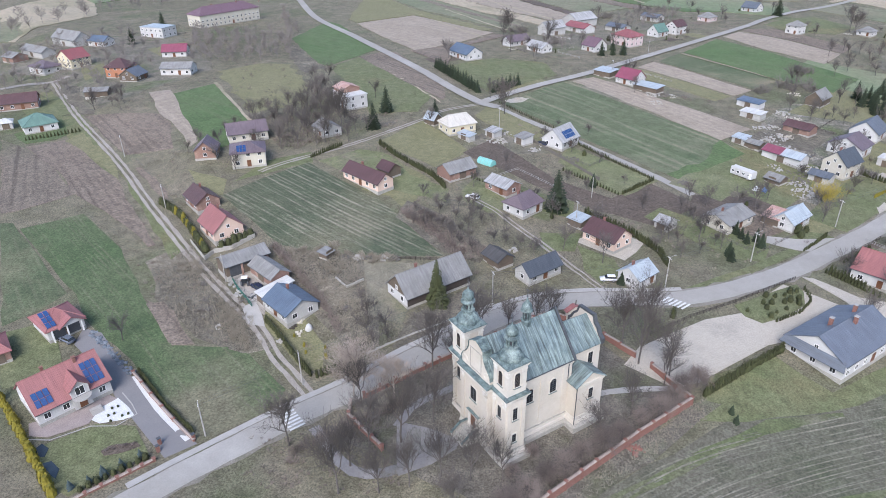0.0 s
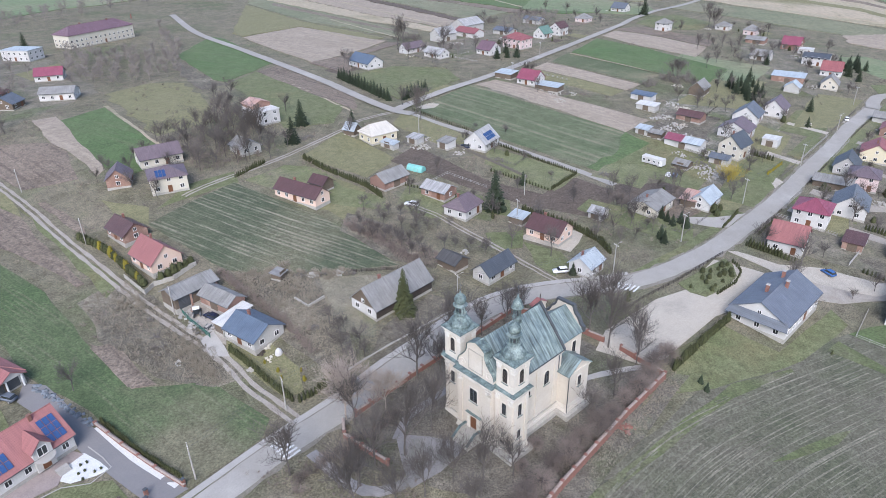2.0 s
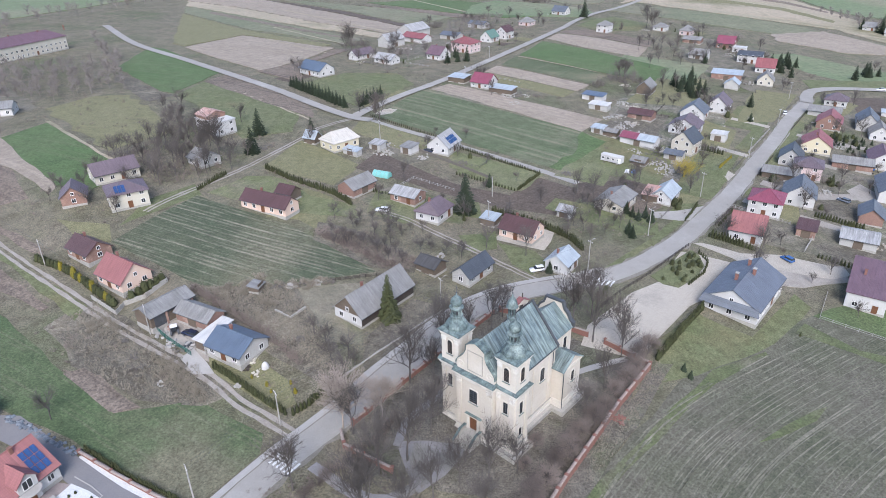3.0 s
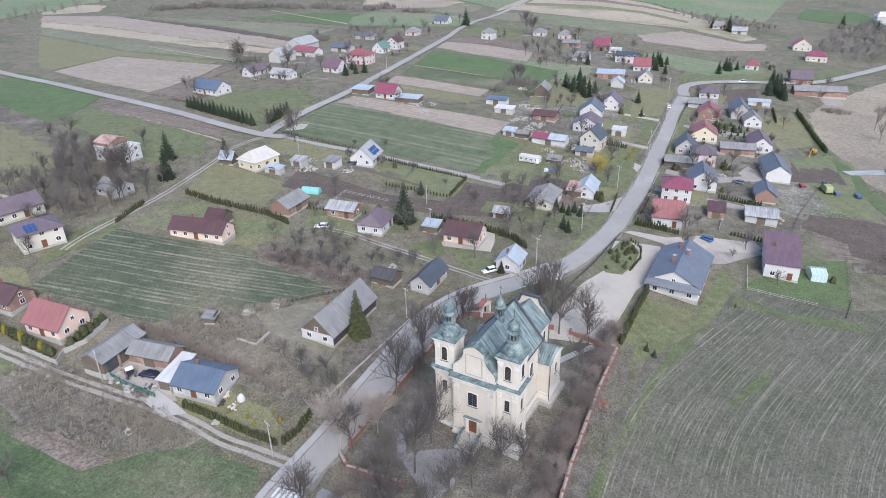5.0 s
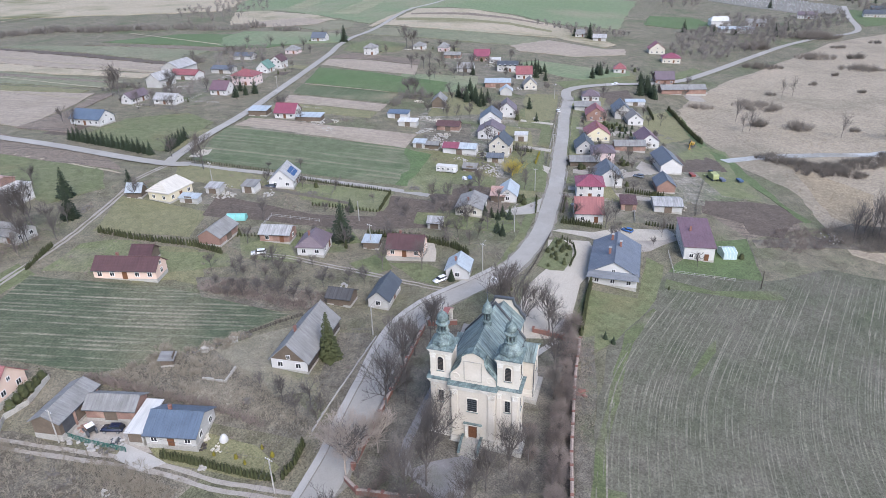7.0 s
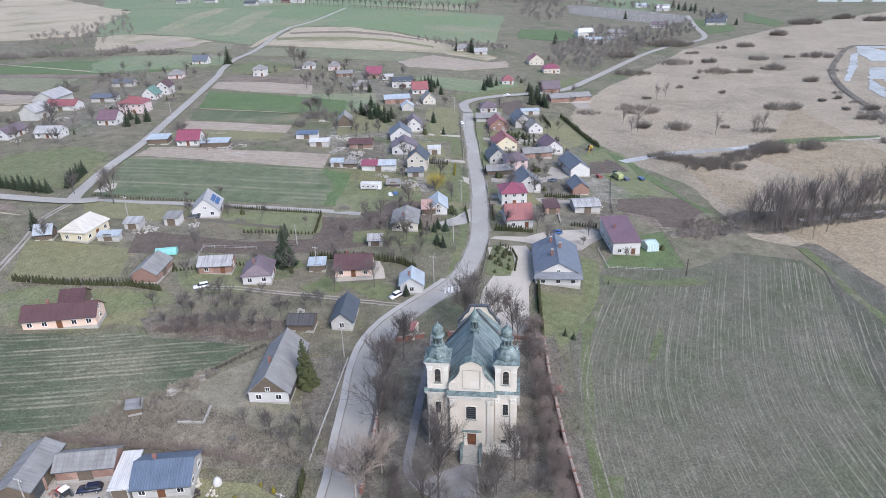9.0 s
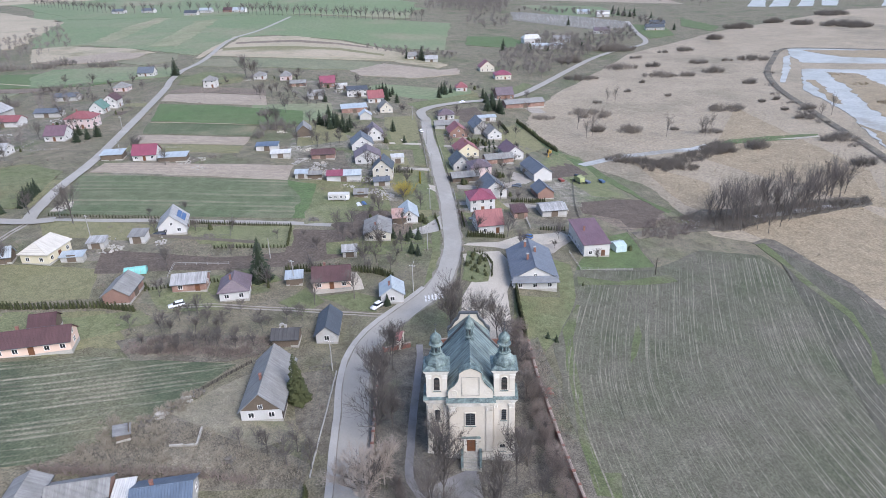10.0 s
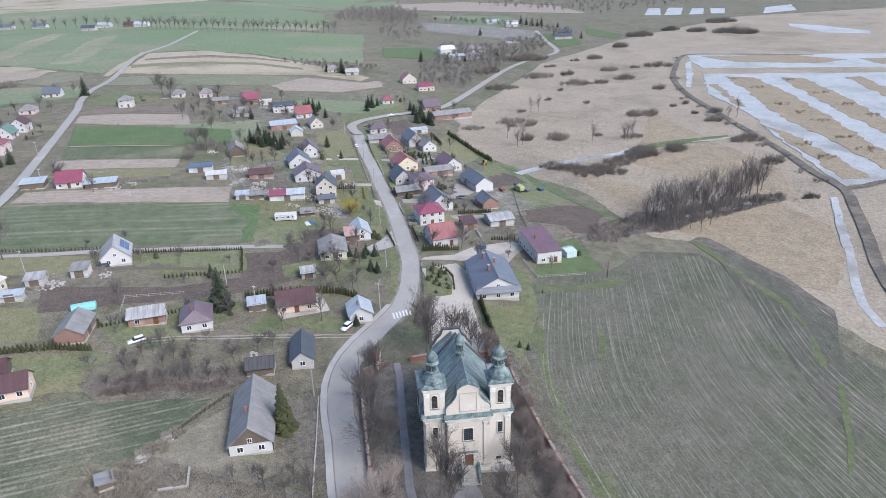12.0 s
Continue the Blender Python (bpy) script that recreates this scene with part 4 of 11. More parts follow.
drape("wheat_field", [(240, 222), (236, 176), (236, 134), (232, 121), (208, 122), (191, 122), (190, 164), (191, 211)], M["wheat_wide"], 0.1, 0.6, "wide green wheat field in the village middle", "wheat field")
drape("soil_patch", [(194, 214), (202, 214), (205, 210), (199, 208), (194, 210)], M["gravel"], 0.15, 0.4, "pale sandy patch at the field corner", "soil patch")
drape("wheat_field", [(236, 134), (232, 121), (215, 121), (191, 121), (191, 126), (215, 126)], M["green_strip"], 0.13, 1.5, "denser green end of the wheat field", "wheat field")
drape("far_field", [(496, 766), (509, 683), (467, 645), (430, 680)], M["beige"], 0.31, 2, "pale field beyond the hedgerow", "field")
drape("strip_field", [(424, 672), (443, 593), (408, 455), (375, 334), (351, 336), (362, 425), (387, 537), (395, 635)], M["plough_light"], 0.31, 1.5, "long light brown strip field", "strip field")
drape("strip_field", [(393, 631), (384, 534), (360, 423), (347, 334), (333, 332), (340, 409), (356, 508), (370, 602)], M["beige"], 0.31, 1.5, "long pale strip field", "strip field")
drape("strip_field", [(438, 566), (419, 448), (388, 348), (376, 336), (409, 451), (441, 584)], M["plough_dark"], 0.35, 1.5, "long dark ploughed strip field", "strip field")
drape("strip_field", [(448, 570), (451, 469), (451, 415), (437, 345), (403, 343), (390, 350), (422, 450)], M["wheat_far"], 0.31, 1.5, "long dull green strip field", "strip field")
drape("strip_field", [(454, 469), (462, 424), (455, 346), (445, 314), (437, 343), (451, 414)], M["plough"], 0.35, 1.5, "narrow brown strip field", "strip field")
drape("grass_field", [(473, 467), (523, 424), (527, 308), (493, 279), (456, 305), (458, 358), (468, 428)], M["green_strip"], 0.31, 1.5, "bright green field above the farm", "grass field")
drape("strip_field", [(368, 599), (354, 506), (337, 412), (322, 333), (303, 339), (309, 439), (339, 561)], M["wheat_far"], 0.31, 1.5, "long grey-green strip field", "strip field")
drape("strip_field", [(357, 546), (331, 406), (320, 340), (316, 339), (324, 400), (346, 534)], M["plough"], 0.35, 1, "thin brown strip in the green", "strip field")
drape("ploughed_field", [(239, 416), (289, 421), (289, 394), (289, 331), (254, 321), (219, 317), (227, 363)], M["plough_light"], 0.31, 0.6, "wide light brown harrowed field", "ploughed field")
drape("strip_field", [(335, 556), (305, 436), (297, 341), (288, 340), (290, 396), (291, 422), (241, 420), (244, 437)], M["olive"], 0.31, 1, "olive strip field above the side road", "strip field")
drape("pasture", [(217, 319), (252, 317), (288, 329), (290, 319), (246, 310), (210, 278), (213, 286)], M["plough"], 0.31, 0.6, "brown plot beside the blue roof", "pasture")
drape("lawn", [(210, 278), (241, 276), (256, 252), (244, 231), (201, 226), (197, 229)], M["lawn"], 0.16, 0.6, "garden lawn behind young spruces", "lawn")

# ---- edges and patches of the large wheat field ----
drape("bare_soil", [(162, -50), (142, -49), (122, -50), (104, -44), (86, -34), (74, -29), (60, -19), (46, -9), (109, -58), (138, -61), (158, -58), (172, -52)], M["bare_field"], 0.1, 0.5, "thin dark bare edge of the wheat field", "field edge")
drape("wet_strip", [(181, -54), (179, -57), (162, -60), (142, -64), (116, -63), (109, -58), (138, -61), (158, -57), (172, -51), (176, -46)], M["band"], 0.14, 0.5, "black wet strip along the reeds", "wet strip")
drape("crop_strip", [(175, -47), (176, -51), (163, -51), (143, -50), (123, -51), (108, -46), (102, -43), (121, -48), (139, -47), (158, -48)], M["fresh_crop"], 0.15, 0.4, "bright green strip of volunteer crop", "crop strip")
drape("crop_strip", [(103, -43), (101, -43), (87, -36), (86, -33), (93, -36)], M["fresh_crop"], 0.15, 0.4, "bright green strip of volunteer crop", "crop strip")
drape("crop_strip", [(79, -32), (78, -33), (67, -25), (55, -16), (47, -8), (47, -7), (63, -20)], M["fresh_crop"], 0.15, 0.4, "bright green strip of volunteer crop", "crop strip")
drape("crop_patch", [(112, 21), (115, 19), (109, 20), (99, 25), (95, 28), (103, 25)], M["fresh_crop"], 0.12, 0.4, "dark green lens in the wheat", "crop patch")
drape("crop_strip", [(111, 42), (126, 34), (125, 33), (107, 40), (90, 43), (71, 46), (56, 47), (50, 48), (50, 50), (66, 49), (86, 46), (103, 43)], M["fresh_crop"], 0.11, 0.5, "green field margin outside the churchyard wall", "crop strip")
drape("rough_strip", [(44, 52.2), (62, 52.9), (86, 53.1), (105, 52.6), (107, 49.6), (84, 48.6), (60, 49.6), (44, 49.8)], M["churchyard"], 0.135, 0.5, "brown rough grass along the outer wall foot", "verge")
drape("crop_patch", [(56, 48), (56, 43), (49, 45), (50, 49)], M["fresh_crop"], 0.12, 0.5, "dense green crop beside the wall", "crop patch")
drape("grass_margin", [(145, 29), (142, 16), (148, -3), (143, -4), (140, 8), (139, 30)], M["fresh_crop"], 0.12, 0.5, "green grass margin below the gardens", "margin")

# ---- trodden yards and scrap ground between the village houses ----
M["yard"] = material("trodden_yard", (0.185, 0.165, 0.132), 0.95, (0.13, 0.122, 0.085), 0.12, 1.6, 0.1, third=(0.105, 0.118, 0.06), blotch=0.3, detail=9, contrast=0.5, mottle=(0.3, 0.3))
M["scrap_ground"] = material("rubble_strewn_ground", (0.235, 0.215, 0.178), 0.95, (0.135, 0.128, 0.092), 0.16, 1.6, 0.1, third=(0.105, 0.12, 0.06), blotch=0.3, detail=9, contrast=0.6, mottle=(0.4, 0.4))
drape("yard", [(178, 59), (235, 60), (300, 60), (330, 46), (335, 25), (295, 6), (250, 6), (215, 16), (190, 20), (184, 40)], M["yard"], 0.062, 2.0, "trodden yards between houses and sheds", "yard")
drape("yard", [(340, 62), (372, 60), (360, 46), (352, 26), (332, 24), (330, 44)], M["yard"], 0.062, 2.0, "trodden yard behind the bungalow", "yard")
drape("scrap_yard", [(208, 96), (214, 84), (235, 80), (275, 84), (300, 92), (322, 118), (306, 142), (272, 138), (242, 120), (222, 108)], M["scrap_ground"], 0.062, 2.0, "grass yard strewn with rubble and boards", "yard")
drape("yard", [(236, 210), (238, 180), (262, 178), (274, 186), (272, 214), (256, 222)], M["yard"], 0.062, 1.5, "trodden yard round the crimson roof", "yard")
drape("yard", [(262, 262), (300, 250), (390, 254), (400, 290), (350, 312), (300, 310), (270, 300)], M["yard"], 0.07, 2.0, "farmyards along the hill road", "yard")
drape("yard", [(360, 90), (400, 84), (470, 110), (482, 150), (470, 170), (410, 150), (372, 122)], M["yard"], 0.07, 2.0, "yards of the upper village", "yard")
drape("yard", [(150, 186), (166, 190), (176, 178), (170, 160), (158, 166)], M["yard"], 0.062, 1.2, "littered yard beside the dark field", "yard")
drape("yard", [(124, 160), (140, 158), (142, 130), (132, 124), (124, 138)], M["yard"], 0.062, 1.2, "rough yard between old brick houses", "yard")
drape("yard", [(46, 322), (62, 318), (86, 330), (112, 345), (122, 398), (128, 455), (90, 478), (46, 470), (28, 430), (46, 392), (47, 350)], M["yard"], 0.062, 2.0, "rough brown gardens and yards of the hamlet", "yard")
drape("lawn", [(60, 395), (72, 398), (66, 372), (56, 368)], M["olive"], 0.09, 1.0, "front garden grass in the hamlet", "lawn")
drape("lawn", [(100, 420), (128, 430), (118, 400), (100, 396)], M["olive"], 0.09, 1.0, "grass below the flat-roofed house", "lawn")
drape("yard", [(130, 112), (146, 112), (146, 100), (134, 97)], M["gravel"], 0.075, 0.6, "pale gravel before the peach bungalow", "yard")

# ---- gardens, strips and meadows ----
drape("lawn", [(96, 172), (118, 185), (119, 166), (100, 153), (101, 163)], M["olive"], 0.075, 0.6, "olive lawn beside the long peach house", "lawn")
drape("lawn", [(129, 110), (132, 99), (128, 92), (120, 93), (121, 100)], M["lawn"], 0.075, 0.6, "garden lawn below the peach bungalow", "lawn")
drape("lawn", [(125, 121), (135, 114), (126, 108), (119, 113)], M["lawn"], 0.075, 0.6, "garden lawn beside a track", "lawn")
drape("lawn", [(327, 93), (352, 76), (293, 74), (291, 90)], M["lawn"], 0.075, 0.6, "front lawn beside the main road", "lawn")
drape("scrap_yard", [(212, 10), (218, 24), (235, 27), (252, 16), (262, -8), (246, -12), (230, -15), (224, -6)], M["scrap_ground"], 0.1, 1.5, "worn pale ground with parked farm machines", "yard")
drape("meadow", [(369, 11.7), (353.8, 2.7), (305.1, -3.8), (289, -10.1), (246.2, -17.4), (227.5, -20.8), (209.3, -28.3), (206.7, -25.4), (236, -16), (250, -11), (267.3, -9), (290.3, -1.1), (310, 1)], M["bright"], 0.115, 0.8, "fresh green strip along the hedge and marsh", "meadow")
drape("lawn", [(344, 28), (364, 11), (321, -0), (294, 18)], M["olive"], 0.075, 0.6, "grass of a small orchard", "lawn")
drape("meadow", [(408, 79), (459, 25), (428, 25), (392, 71)], M["lawn"], 0.075, 0.6, "roadside meadow at the bend", "meadow")
drape("meadow", [(444, 15), (509, -20), (499, -26), (444, 2)], M["lawn"], 0.075, 0.6, "meadow below far houses", "meadow")
drape("scrubland", [(29, 174), (42, 175), (43, 138), (41.5, 121), (36, 123), (29, 135), (28, 146), (26, 156)], M["scrub"], 0.075, 1.2, "dead brown grass and weeds beside the lane", "scrubland")
drape("garden_plot", [(24.3, 156), (28.3, 148.2), (27.4, 133.5), (23.4, 136.7)], M["plough"], 0.09, 0.4, "small bare plot at the field edge", "garden plot")
drape("scrubland", [(60, 154), (77, 135), (83, 126), (70, 119), (60, 105), (54, 106), (54, 122), (56, 141)], M["scrub"], 0.075, 0.6, "dead beige grass behind the farmyard", "scrubland")
drape("scrubland", [(104, 158), (108, 143), (106, 121), (100, 118), (95, 128), (95, 151)], M["scrub"], 0.075, 0.6, "brown orchard undergrowth and dead grass", "scrubland")
drape("scrubland", [(91, 121), (83.5, 129), (75, 136), (69, 126), (64, 116), (68, 108), (74, 113), (82, 118)], M["straw"], 0.085, 0.6, "pale trampled grass behind the log house", "scrubland")
drape("scrubland", [(71, 109), (90, 111), (92, 104), (80, 100), (65, 99), (62, 103)], M["scrub"], 0.075, 0.6, "dry trampled grass beside the log house", "scrubland")
drape("meadow", [(79, 209), (97, 208), (93, 199), (65, 200)], M["lawn"], 0.075, 0.6, "grass margin beside the field", "meadow")
drape("lawn", [(22, 361), (40, 370), (41, 321), (25, 320)], M["lawn"], 0.075, 0.6, "rough village lawn beside the lane", "lawn")
drape("lawn", [(57, 220), (64, 203), (59, 194), (55, 206)], M["olive"], 0.075, 0.6, "garden grass beside a maroon roof", "lawn")
drape("verge", [(39, 240), (39, 213), (40, 174), (35, 171), (37, 201)], M["lawn"], 0.075, 0.6, "green verge of the dirt lane", "verge")
drape("verge", [(120, 81), (154, 76), (179, 74), (179, 71), (154, 73), (123, 78)], M["lawn"], 0.075, 0.6, "grass verge of the main road", "verge")
drape("verge", [(199, 90), (191, 79), (197, 73), (236, 72), (236, 77), (204, 79)], M["olive"], 0.075, 0.6, "grass slope beside the main road", "verge")
drape("soil_patch", [(185, 111), (207, 95), (189, 82), (172, 103)], M["plough_dark"], 0.075, 0.6, "dug dark garden soil", "soil patch")
drape("garden_plot", [(192, 98), (192, 81), (174, 82), (174, 99)], M["plough"], 0.075, 0.6, "bare garden plot of the village", "garden plot")
drape("wheat_field", [(386, 177), (401, 128), (352, 124), (349, 140), (353, 170)], M["far_wheat"], 0.075, 0.6, "green field behind the village", "wheat field")
drape("wheat_field", [(479, 97), (471, 55), (473, 29), (420, 28), (427, 75), (455, 114)], M["far_wheat"], 0.075, 0.6, "green meadow behind red roofs", "wheat field")
drape("wheat_field", [(365, 161), (376, 143), (344, 136), (334, 143)], M["far_wheat"], 0.075, 0.6, "green field end of the village", "wheat field")
drape("ploughed_field", [(1758, 762), (1588, 364), (1389, 208), (1339, 326), (1492, 543)], M["plough_light"], 0.2, 2.0, "distant brown field of the village", "ploughed field")
drape("wheat_field", [(1329, 498), (1248, 218), (1233, 22), (1147, 65), (1157, 384)], M["far_wheat"], 0.2, 2.0, "distant green field beyond the avenue", "wheat field")
drape("wheat_field", [(1624, 248), (1798, -163), (1541, -125), (1423, 199)], M["far_wheat"], 0.2, 2.0, "distant green field on the rise", "wheat field")
drape("ploughed_field", [(1667, 46), (1651, -310), (1428, -461), (1207, -445), (1395, -224)], M["plough_light"], 0.2, 2.0, "distant brown field of the village", "ploughed field")
drape("wheat_field", [(1311, -159), (1212, -290), (1046, -278), (1045, -182)], M["far_wheat"], 0.2, 2.0, "distant green meadow of the village", "wheat field")
drape("stubble_field", [(2106, 885), (1935, 557), (1659, 351), (1697, 600)], M["beige"], 0.2, 2.0, "distant pale field of the village", "stubble field")
drape("grass_field", [(926, -246), (892, -285), (792, -260), (768, -220)], M["bright"], 0.2, 2.0, "bright meadow beside the far road", "grass field")
drape("grass_field", [(983, -345), (862, -349), (818, -319), (882, -306)], M["bright"], 0.2, 2.0, "bright meadow at the marsh", "grass field")
drape("reed_bed", [(281, -36), (248, -62), (201, -46), (217, -37)], M["reed"], 0.075, 0.6, "golden reeds beside rubble", "reed bed")
drape("reed_bed", [(405, -151), (259, -150), (210, -125), (221, -113), (287, -78)], M["reed"], 0.075, 0.6, "golden sedge beside the dike", "reed bed")

# ---- houses ----
WINDOW_MESH = {}


def window_mesh(w, h, arched=False):
    key = (w, h, arched)
    if key not in WINDOW_MESH:
        bm = bmesh.new()
        t = 0.09
        xs, zs = (-w / 2, -w / 2 + t, -0.035, 0.035, w / 2 - t, w / 2), (0, t, h - t, h)
        grid = [[bm.verts.new((a, -0.06, b)) for a in xs] for b in zs]
        faces = []
        for r in range(3):
            for c in range(5):
                if r != 1 or c % 2 == 0:
                    faces.append(bm.faces.new((grid[r][c], grid[r][c + 1], grid[r + 1][c + 1], grid[r + 1][c])))
        back = bmesh.ops.extrude_face_region(bm, geom=faces)
        bmesh.ops.translate(bm, verts=[v for v in back["geom"] if isinstance(v, bmesh.types.BMVert)], vec=(0, 0.09, 0))
        bmesh.ops.recalc_face_normals(bm, faces=bm.faces[:])
        fr = mesh_of("window", bm, M["frame"])
        bm = bmesh.new()
        box(bm, -w / 2 + 0.01, w / 2 - 0.01, -0.02, 0.02, 0.01, h - 0.01)
        WINDOW_MESH[key] = (fr, mesh_of("pane", bm, M["pane"]))
    return WINDOW_MESH[key]


def put_window(parent, x, y, z, facing, w=1.3, h=1.35):
    fr, pane = window_mesh(w, h)
    o = shared("window", fr, parent, pose(x, y, z, 0, 0, facing))
    shared("pane", pane, o, Matrix())


def put_door(parent, x, y, z, facing, mat, w=1.1, h=2.1):
    bm = bmesh.new()
    box(bm, -w / 2, w / 2, -0.05, 0.05, 0, h)
    box(bm, -w / 2 - 0.12, -w / 2, -0.08, 0.04, 0, h + 0.12)
    box(bm, w / 2, w / 2 + 0.12, -0.08, 0.04, 0, h + 0.12)
    box(bm, -w / 2, w / 2, -0.08, 0.04, h, h + 0.12)
    d = part("door", bm, mat, parent)
    d.matrix_local = pose(x, y, z, 0, 0, facing)
    bm = bmesh.new()
    box(bm, w / 2 - 0.22, w / 2 - 0.12, -0.11, -0.05, 1.0, 1.05)
    part("door_handle", bm, M["dark_metal"], d)


def roof_slab(bm, a, b, c, d, t=0.18):
    """A sloping slab: four corners of its upper side, thickness straight down."""
    top = [bm.verts.new(p) for p in (a, b, c, d)]
    low = [bm.verts.new((p[0], p[1], p[2] - t)) for p in (a, b, c, d)]
    bm.faces.new(top)
    bm.faces.new(low[::-1])
    for i in range(4):
        bm.faces.new((top[i], low[i], low[(i + 1) % 4], top[(i + 1) % 4]))


def gable_roof(L, W, eave, ridge, over=0.5):
    bm = bmesh.new()
    s = (ridge - eave) / (W / 2)
    x, y, z, r, t = L / 2 + over * 0.8, W / 2 + over, eave - over * s + 0.2, ridge + 0.2, 0.18
    prism(bm, [(-y, z), (0, r), (y, z), (y, z - t), (0, r - t), (-y, z - t)], "x", -x, x)
    return bm


def ridge_cap(roof, a, b, mat):
    bm = bmesh.new()
    rod(bm, a, b, 0.12, sides=6)
    return part("ridge_cap", bm, mat, roof)


def hip_roof(L, W, eave, ridge, over=0.5, cut=1.0):
    """cut: how far the hips go in, as a share of the half width."""
    bm = bmesh.new()
    x, y = L / 2 + over, W / 2 + over
    k = max(0.05, x - y * cut)
    p = [(-x, -y, eave), (x, -y, eave), (x, y, eave), (-x, y, eave)]
    v = [bm.verts.new(q) for q in p]
    u = [bm.verts.new((q[0], q[1], eave - 0.18)) for q in p]
    a, b = bm.verts.new((-k, 0, ridge)), bm.verts.new((k, 0, ridge))
    bm.faces.new((v[0], v[1], b, a))
    bm.faces.new((v[1], v[2], b))
    bm.faces.new((v[2], v[3], a, b))
    bm.faces.new((v[3], v[0], a))
    bm.faces.new(u[::-1])
    for i in range(4):
        bm.faces.new((v[i], u[i], u[(i + 1) % 4], v[(i + 1) % 4]))
    return bm, p, k


def wall_box(L, W, eave, ridge=None, deep=1.2):
    bm = bmesh.new()
    if ridge is None:
        box(bm, -L / 2, L / 2, -W / 2, W / 2, -deep, eave)
    else:
        prism(bm, [(-W / 2, -deep), (W / 2, -deep), (W / 2, eave), (0, ridge), (-W / 2, eave)], "x", -L / 2, L / 2)
    return bm


def house(name, x, y, yaw, L, W, eave, ridge, style, roof, wall, label, category="house", windows=True, chimney=1, panels=(), door=True, plinth=True, group="", gable_wall=None):
    """A building with its base at the lowest corner; its ridge runs along L. panels: columns of solar panels on the front slope."""
    m = pose(x, y, 0, 0, 0, yaw)
    zs = [terrain(*(m @ Vector((sx * L / 2, sy * W / 2, 0))).xy) for sx in (-1, 1) for sy in (-1, 1)]
    base = sum(zs) / 4 + 0.15
    h = thing(name, x, y, yaw, base, label, category, group)
    roof_mat, wall_mat = ROOFS[roof], WALLS[wall]
    if style == "gable":
        part("wall", wall_box(L, W, eave, ridge), wall_mat, h)
        rf = part("roof", gable_roof(L, W, eave, ridge), roof_mat, h)
        ridge_cap(rf, (-L / 2 - 0.4, 0, ridge + 0.2), (L / 2 + 0.4, 0, ridge + 0.2), roof_mat)
        for s in (-1, 1):
            bm = bmesh.new()
            drop = (ridge - eave) / (W / 2) * 0.5
            rod(bm, (-L / 2 - 0.4, s * (W / 2 + 0.55), eave - drop + 0.08), (L / 2 + 0.4, s * (W / 2 + 0.55), eave - drop + 0.08), 0.08, sides=6)
            part("gutter", bm, M["dark_metal"], rf)
        if gable_wall:
            for sx in (-1, 1):
                bm = bmesh.new()
                xx = sx * (L / 2 + 0.03)
                prism(bm, [(-W / 2, eave), (W / 2, eave), (0, ridge)], "x", xx - 0.05, xx + 0.05)
                part("gable_boarding", bm, WALLS[gable_wall], h)
    elif style in ("hip", "halfhip"):
        part("wall", wall_box(L, W, eave), wall_mat, h)
        bm, corners, k = hip_roof(L, W, eave, ridge, 0.5, 1.0 if style == "hip" else 0.45)
        rf = part("roof", bm, roof_mat, h)
        ridge_cap(rf, (-k, 0, ridge), (k, 0, ridge), roof_mat)
        for c in range(4):
            ridge_cap(rf, corners[c], (-k if c in (0, 3) else k, 0, ridge), roof_mat)
    elif style == "shed":
        bm = bmesh.new()
        prism(bm, [(-W / 2, -1.2), (W / 2, -1.2), (W / 2, ridge), (-W / 2, eave)], "x", -L / 2, L / 2)
        part("wall", bm, wall_mat, h)
        bm = bmesh.new()
        k = (ridge - eave) / W * 0.4
        roof_slab(bm, (-L / 2 - 0.4, -W / 2 - 0.4, eave + 0.2 - k), (L / 2 + 0.4, -W / 2 - 0.4, eave + 0.2 - k), (L / 2 + 0.4, W / 2 + 0.4, ridge + 0.2 + k), (-L / 2 - 0.4, W / 2 + 0.4, ridge + 0.2 + k))
        bmesh.ops.recalc_face_normals(bm, faces=bm.faces[:])
        part("roof", bm, roof_mat, h)
    else:
        part("wall", wall_box(L, W, eave), wall_mat, h)
        bm = bmesh.new()
        box(bm, -L / 2 - 0.25, L / 2 + 0.25, -W / 2 - 0.25, W / 2 + 0.25, eave, eave + 0.25)
        part("roof", bm, roof_mat, h)
    if plinth:
        bm = bmesh.new()
        box(bm, -L / 2 - 0.05, L / 2 + 0.05, -W / 2 - 0.05, W / 2 + 0.05, -1.2, 0.35)
        part("plinth", bm, M["stone"], h)
    if windows:
        floors = 2 if eave > 4.6 else 1
        for fl in range(floors):
            z = 0.95 + fl * 2.8
            for side in (-1, 1):
                n = max(1, int(L / 3.3))
                for k in range(n):
                    px = -L / 2 + L * (k + 0.5) / n
                    if door and fl == 0 and side == -1 and k == n // 2:
                        put_door(h, px, -W / 2 - 0.03, 0.15, 0, M["door"])
                    else:
                        put_window(h, px, side * (W / 2 + 0.02), z, 0 if side < 0 else 180)
                n = max(1, int(W / 3.6))
                for k in range(n):
                    put_window(h, side * (L / 2 + 0.02), -W / 2 + W * (k + 0.5) / n, z, 90 if side > 0 else -90)
        if style == "gable" and ridge - eave > 2.3:
            for side in (-1, 1):
                put_window(h, side * (L / 2 + (0.09 if gable_wall else 0.02)), 0, eave + 0.3, 90 if side > 0 else -90, 1.0, 1.1)
    elif door:
        put_door(h, 0, -W / 2 - 0.03, 0.0, 0, WALLS["wood"], 2.4, 2.3)
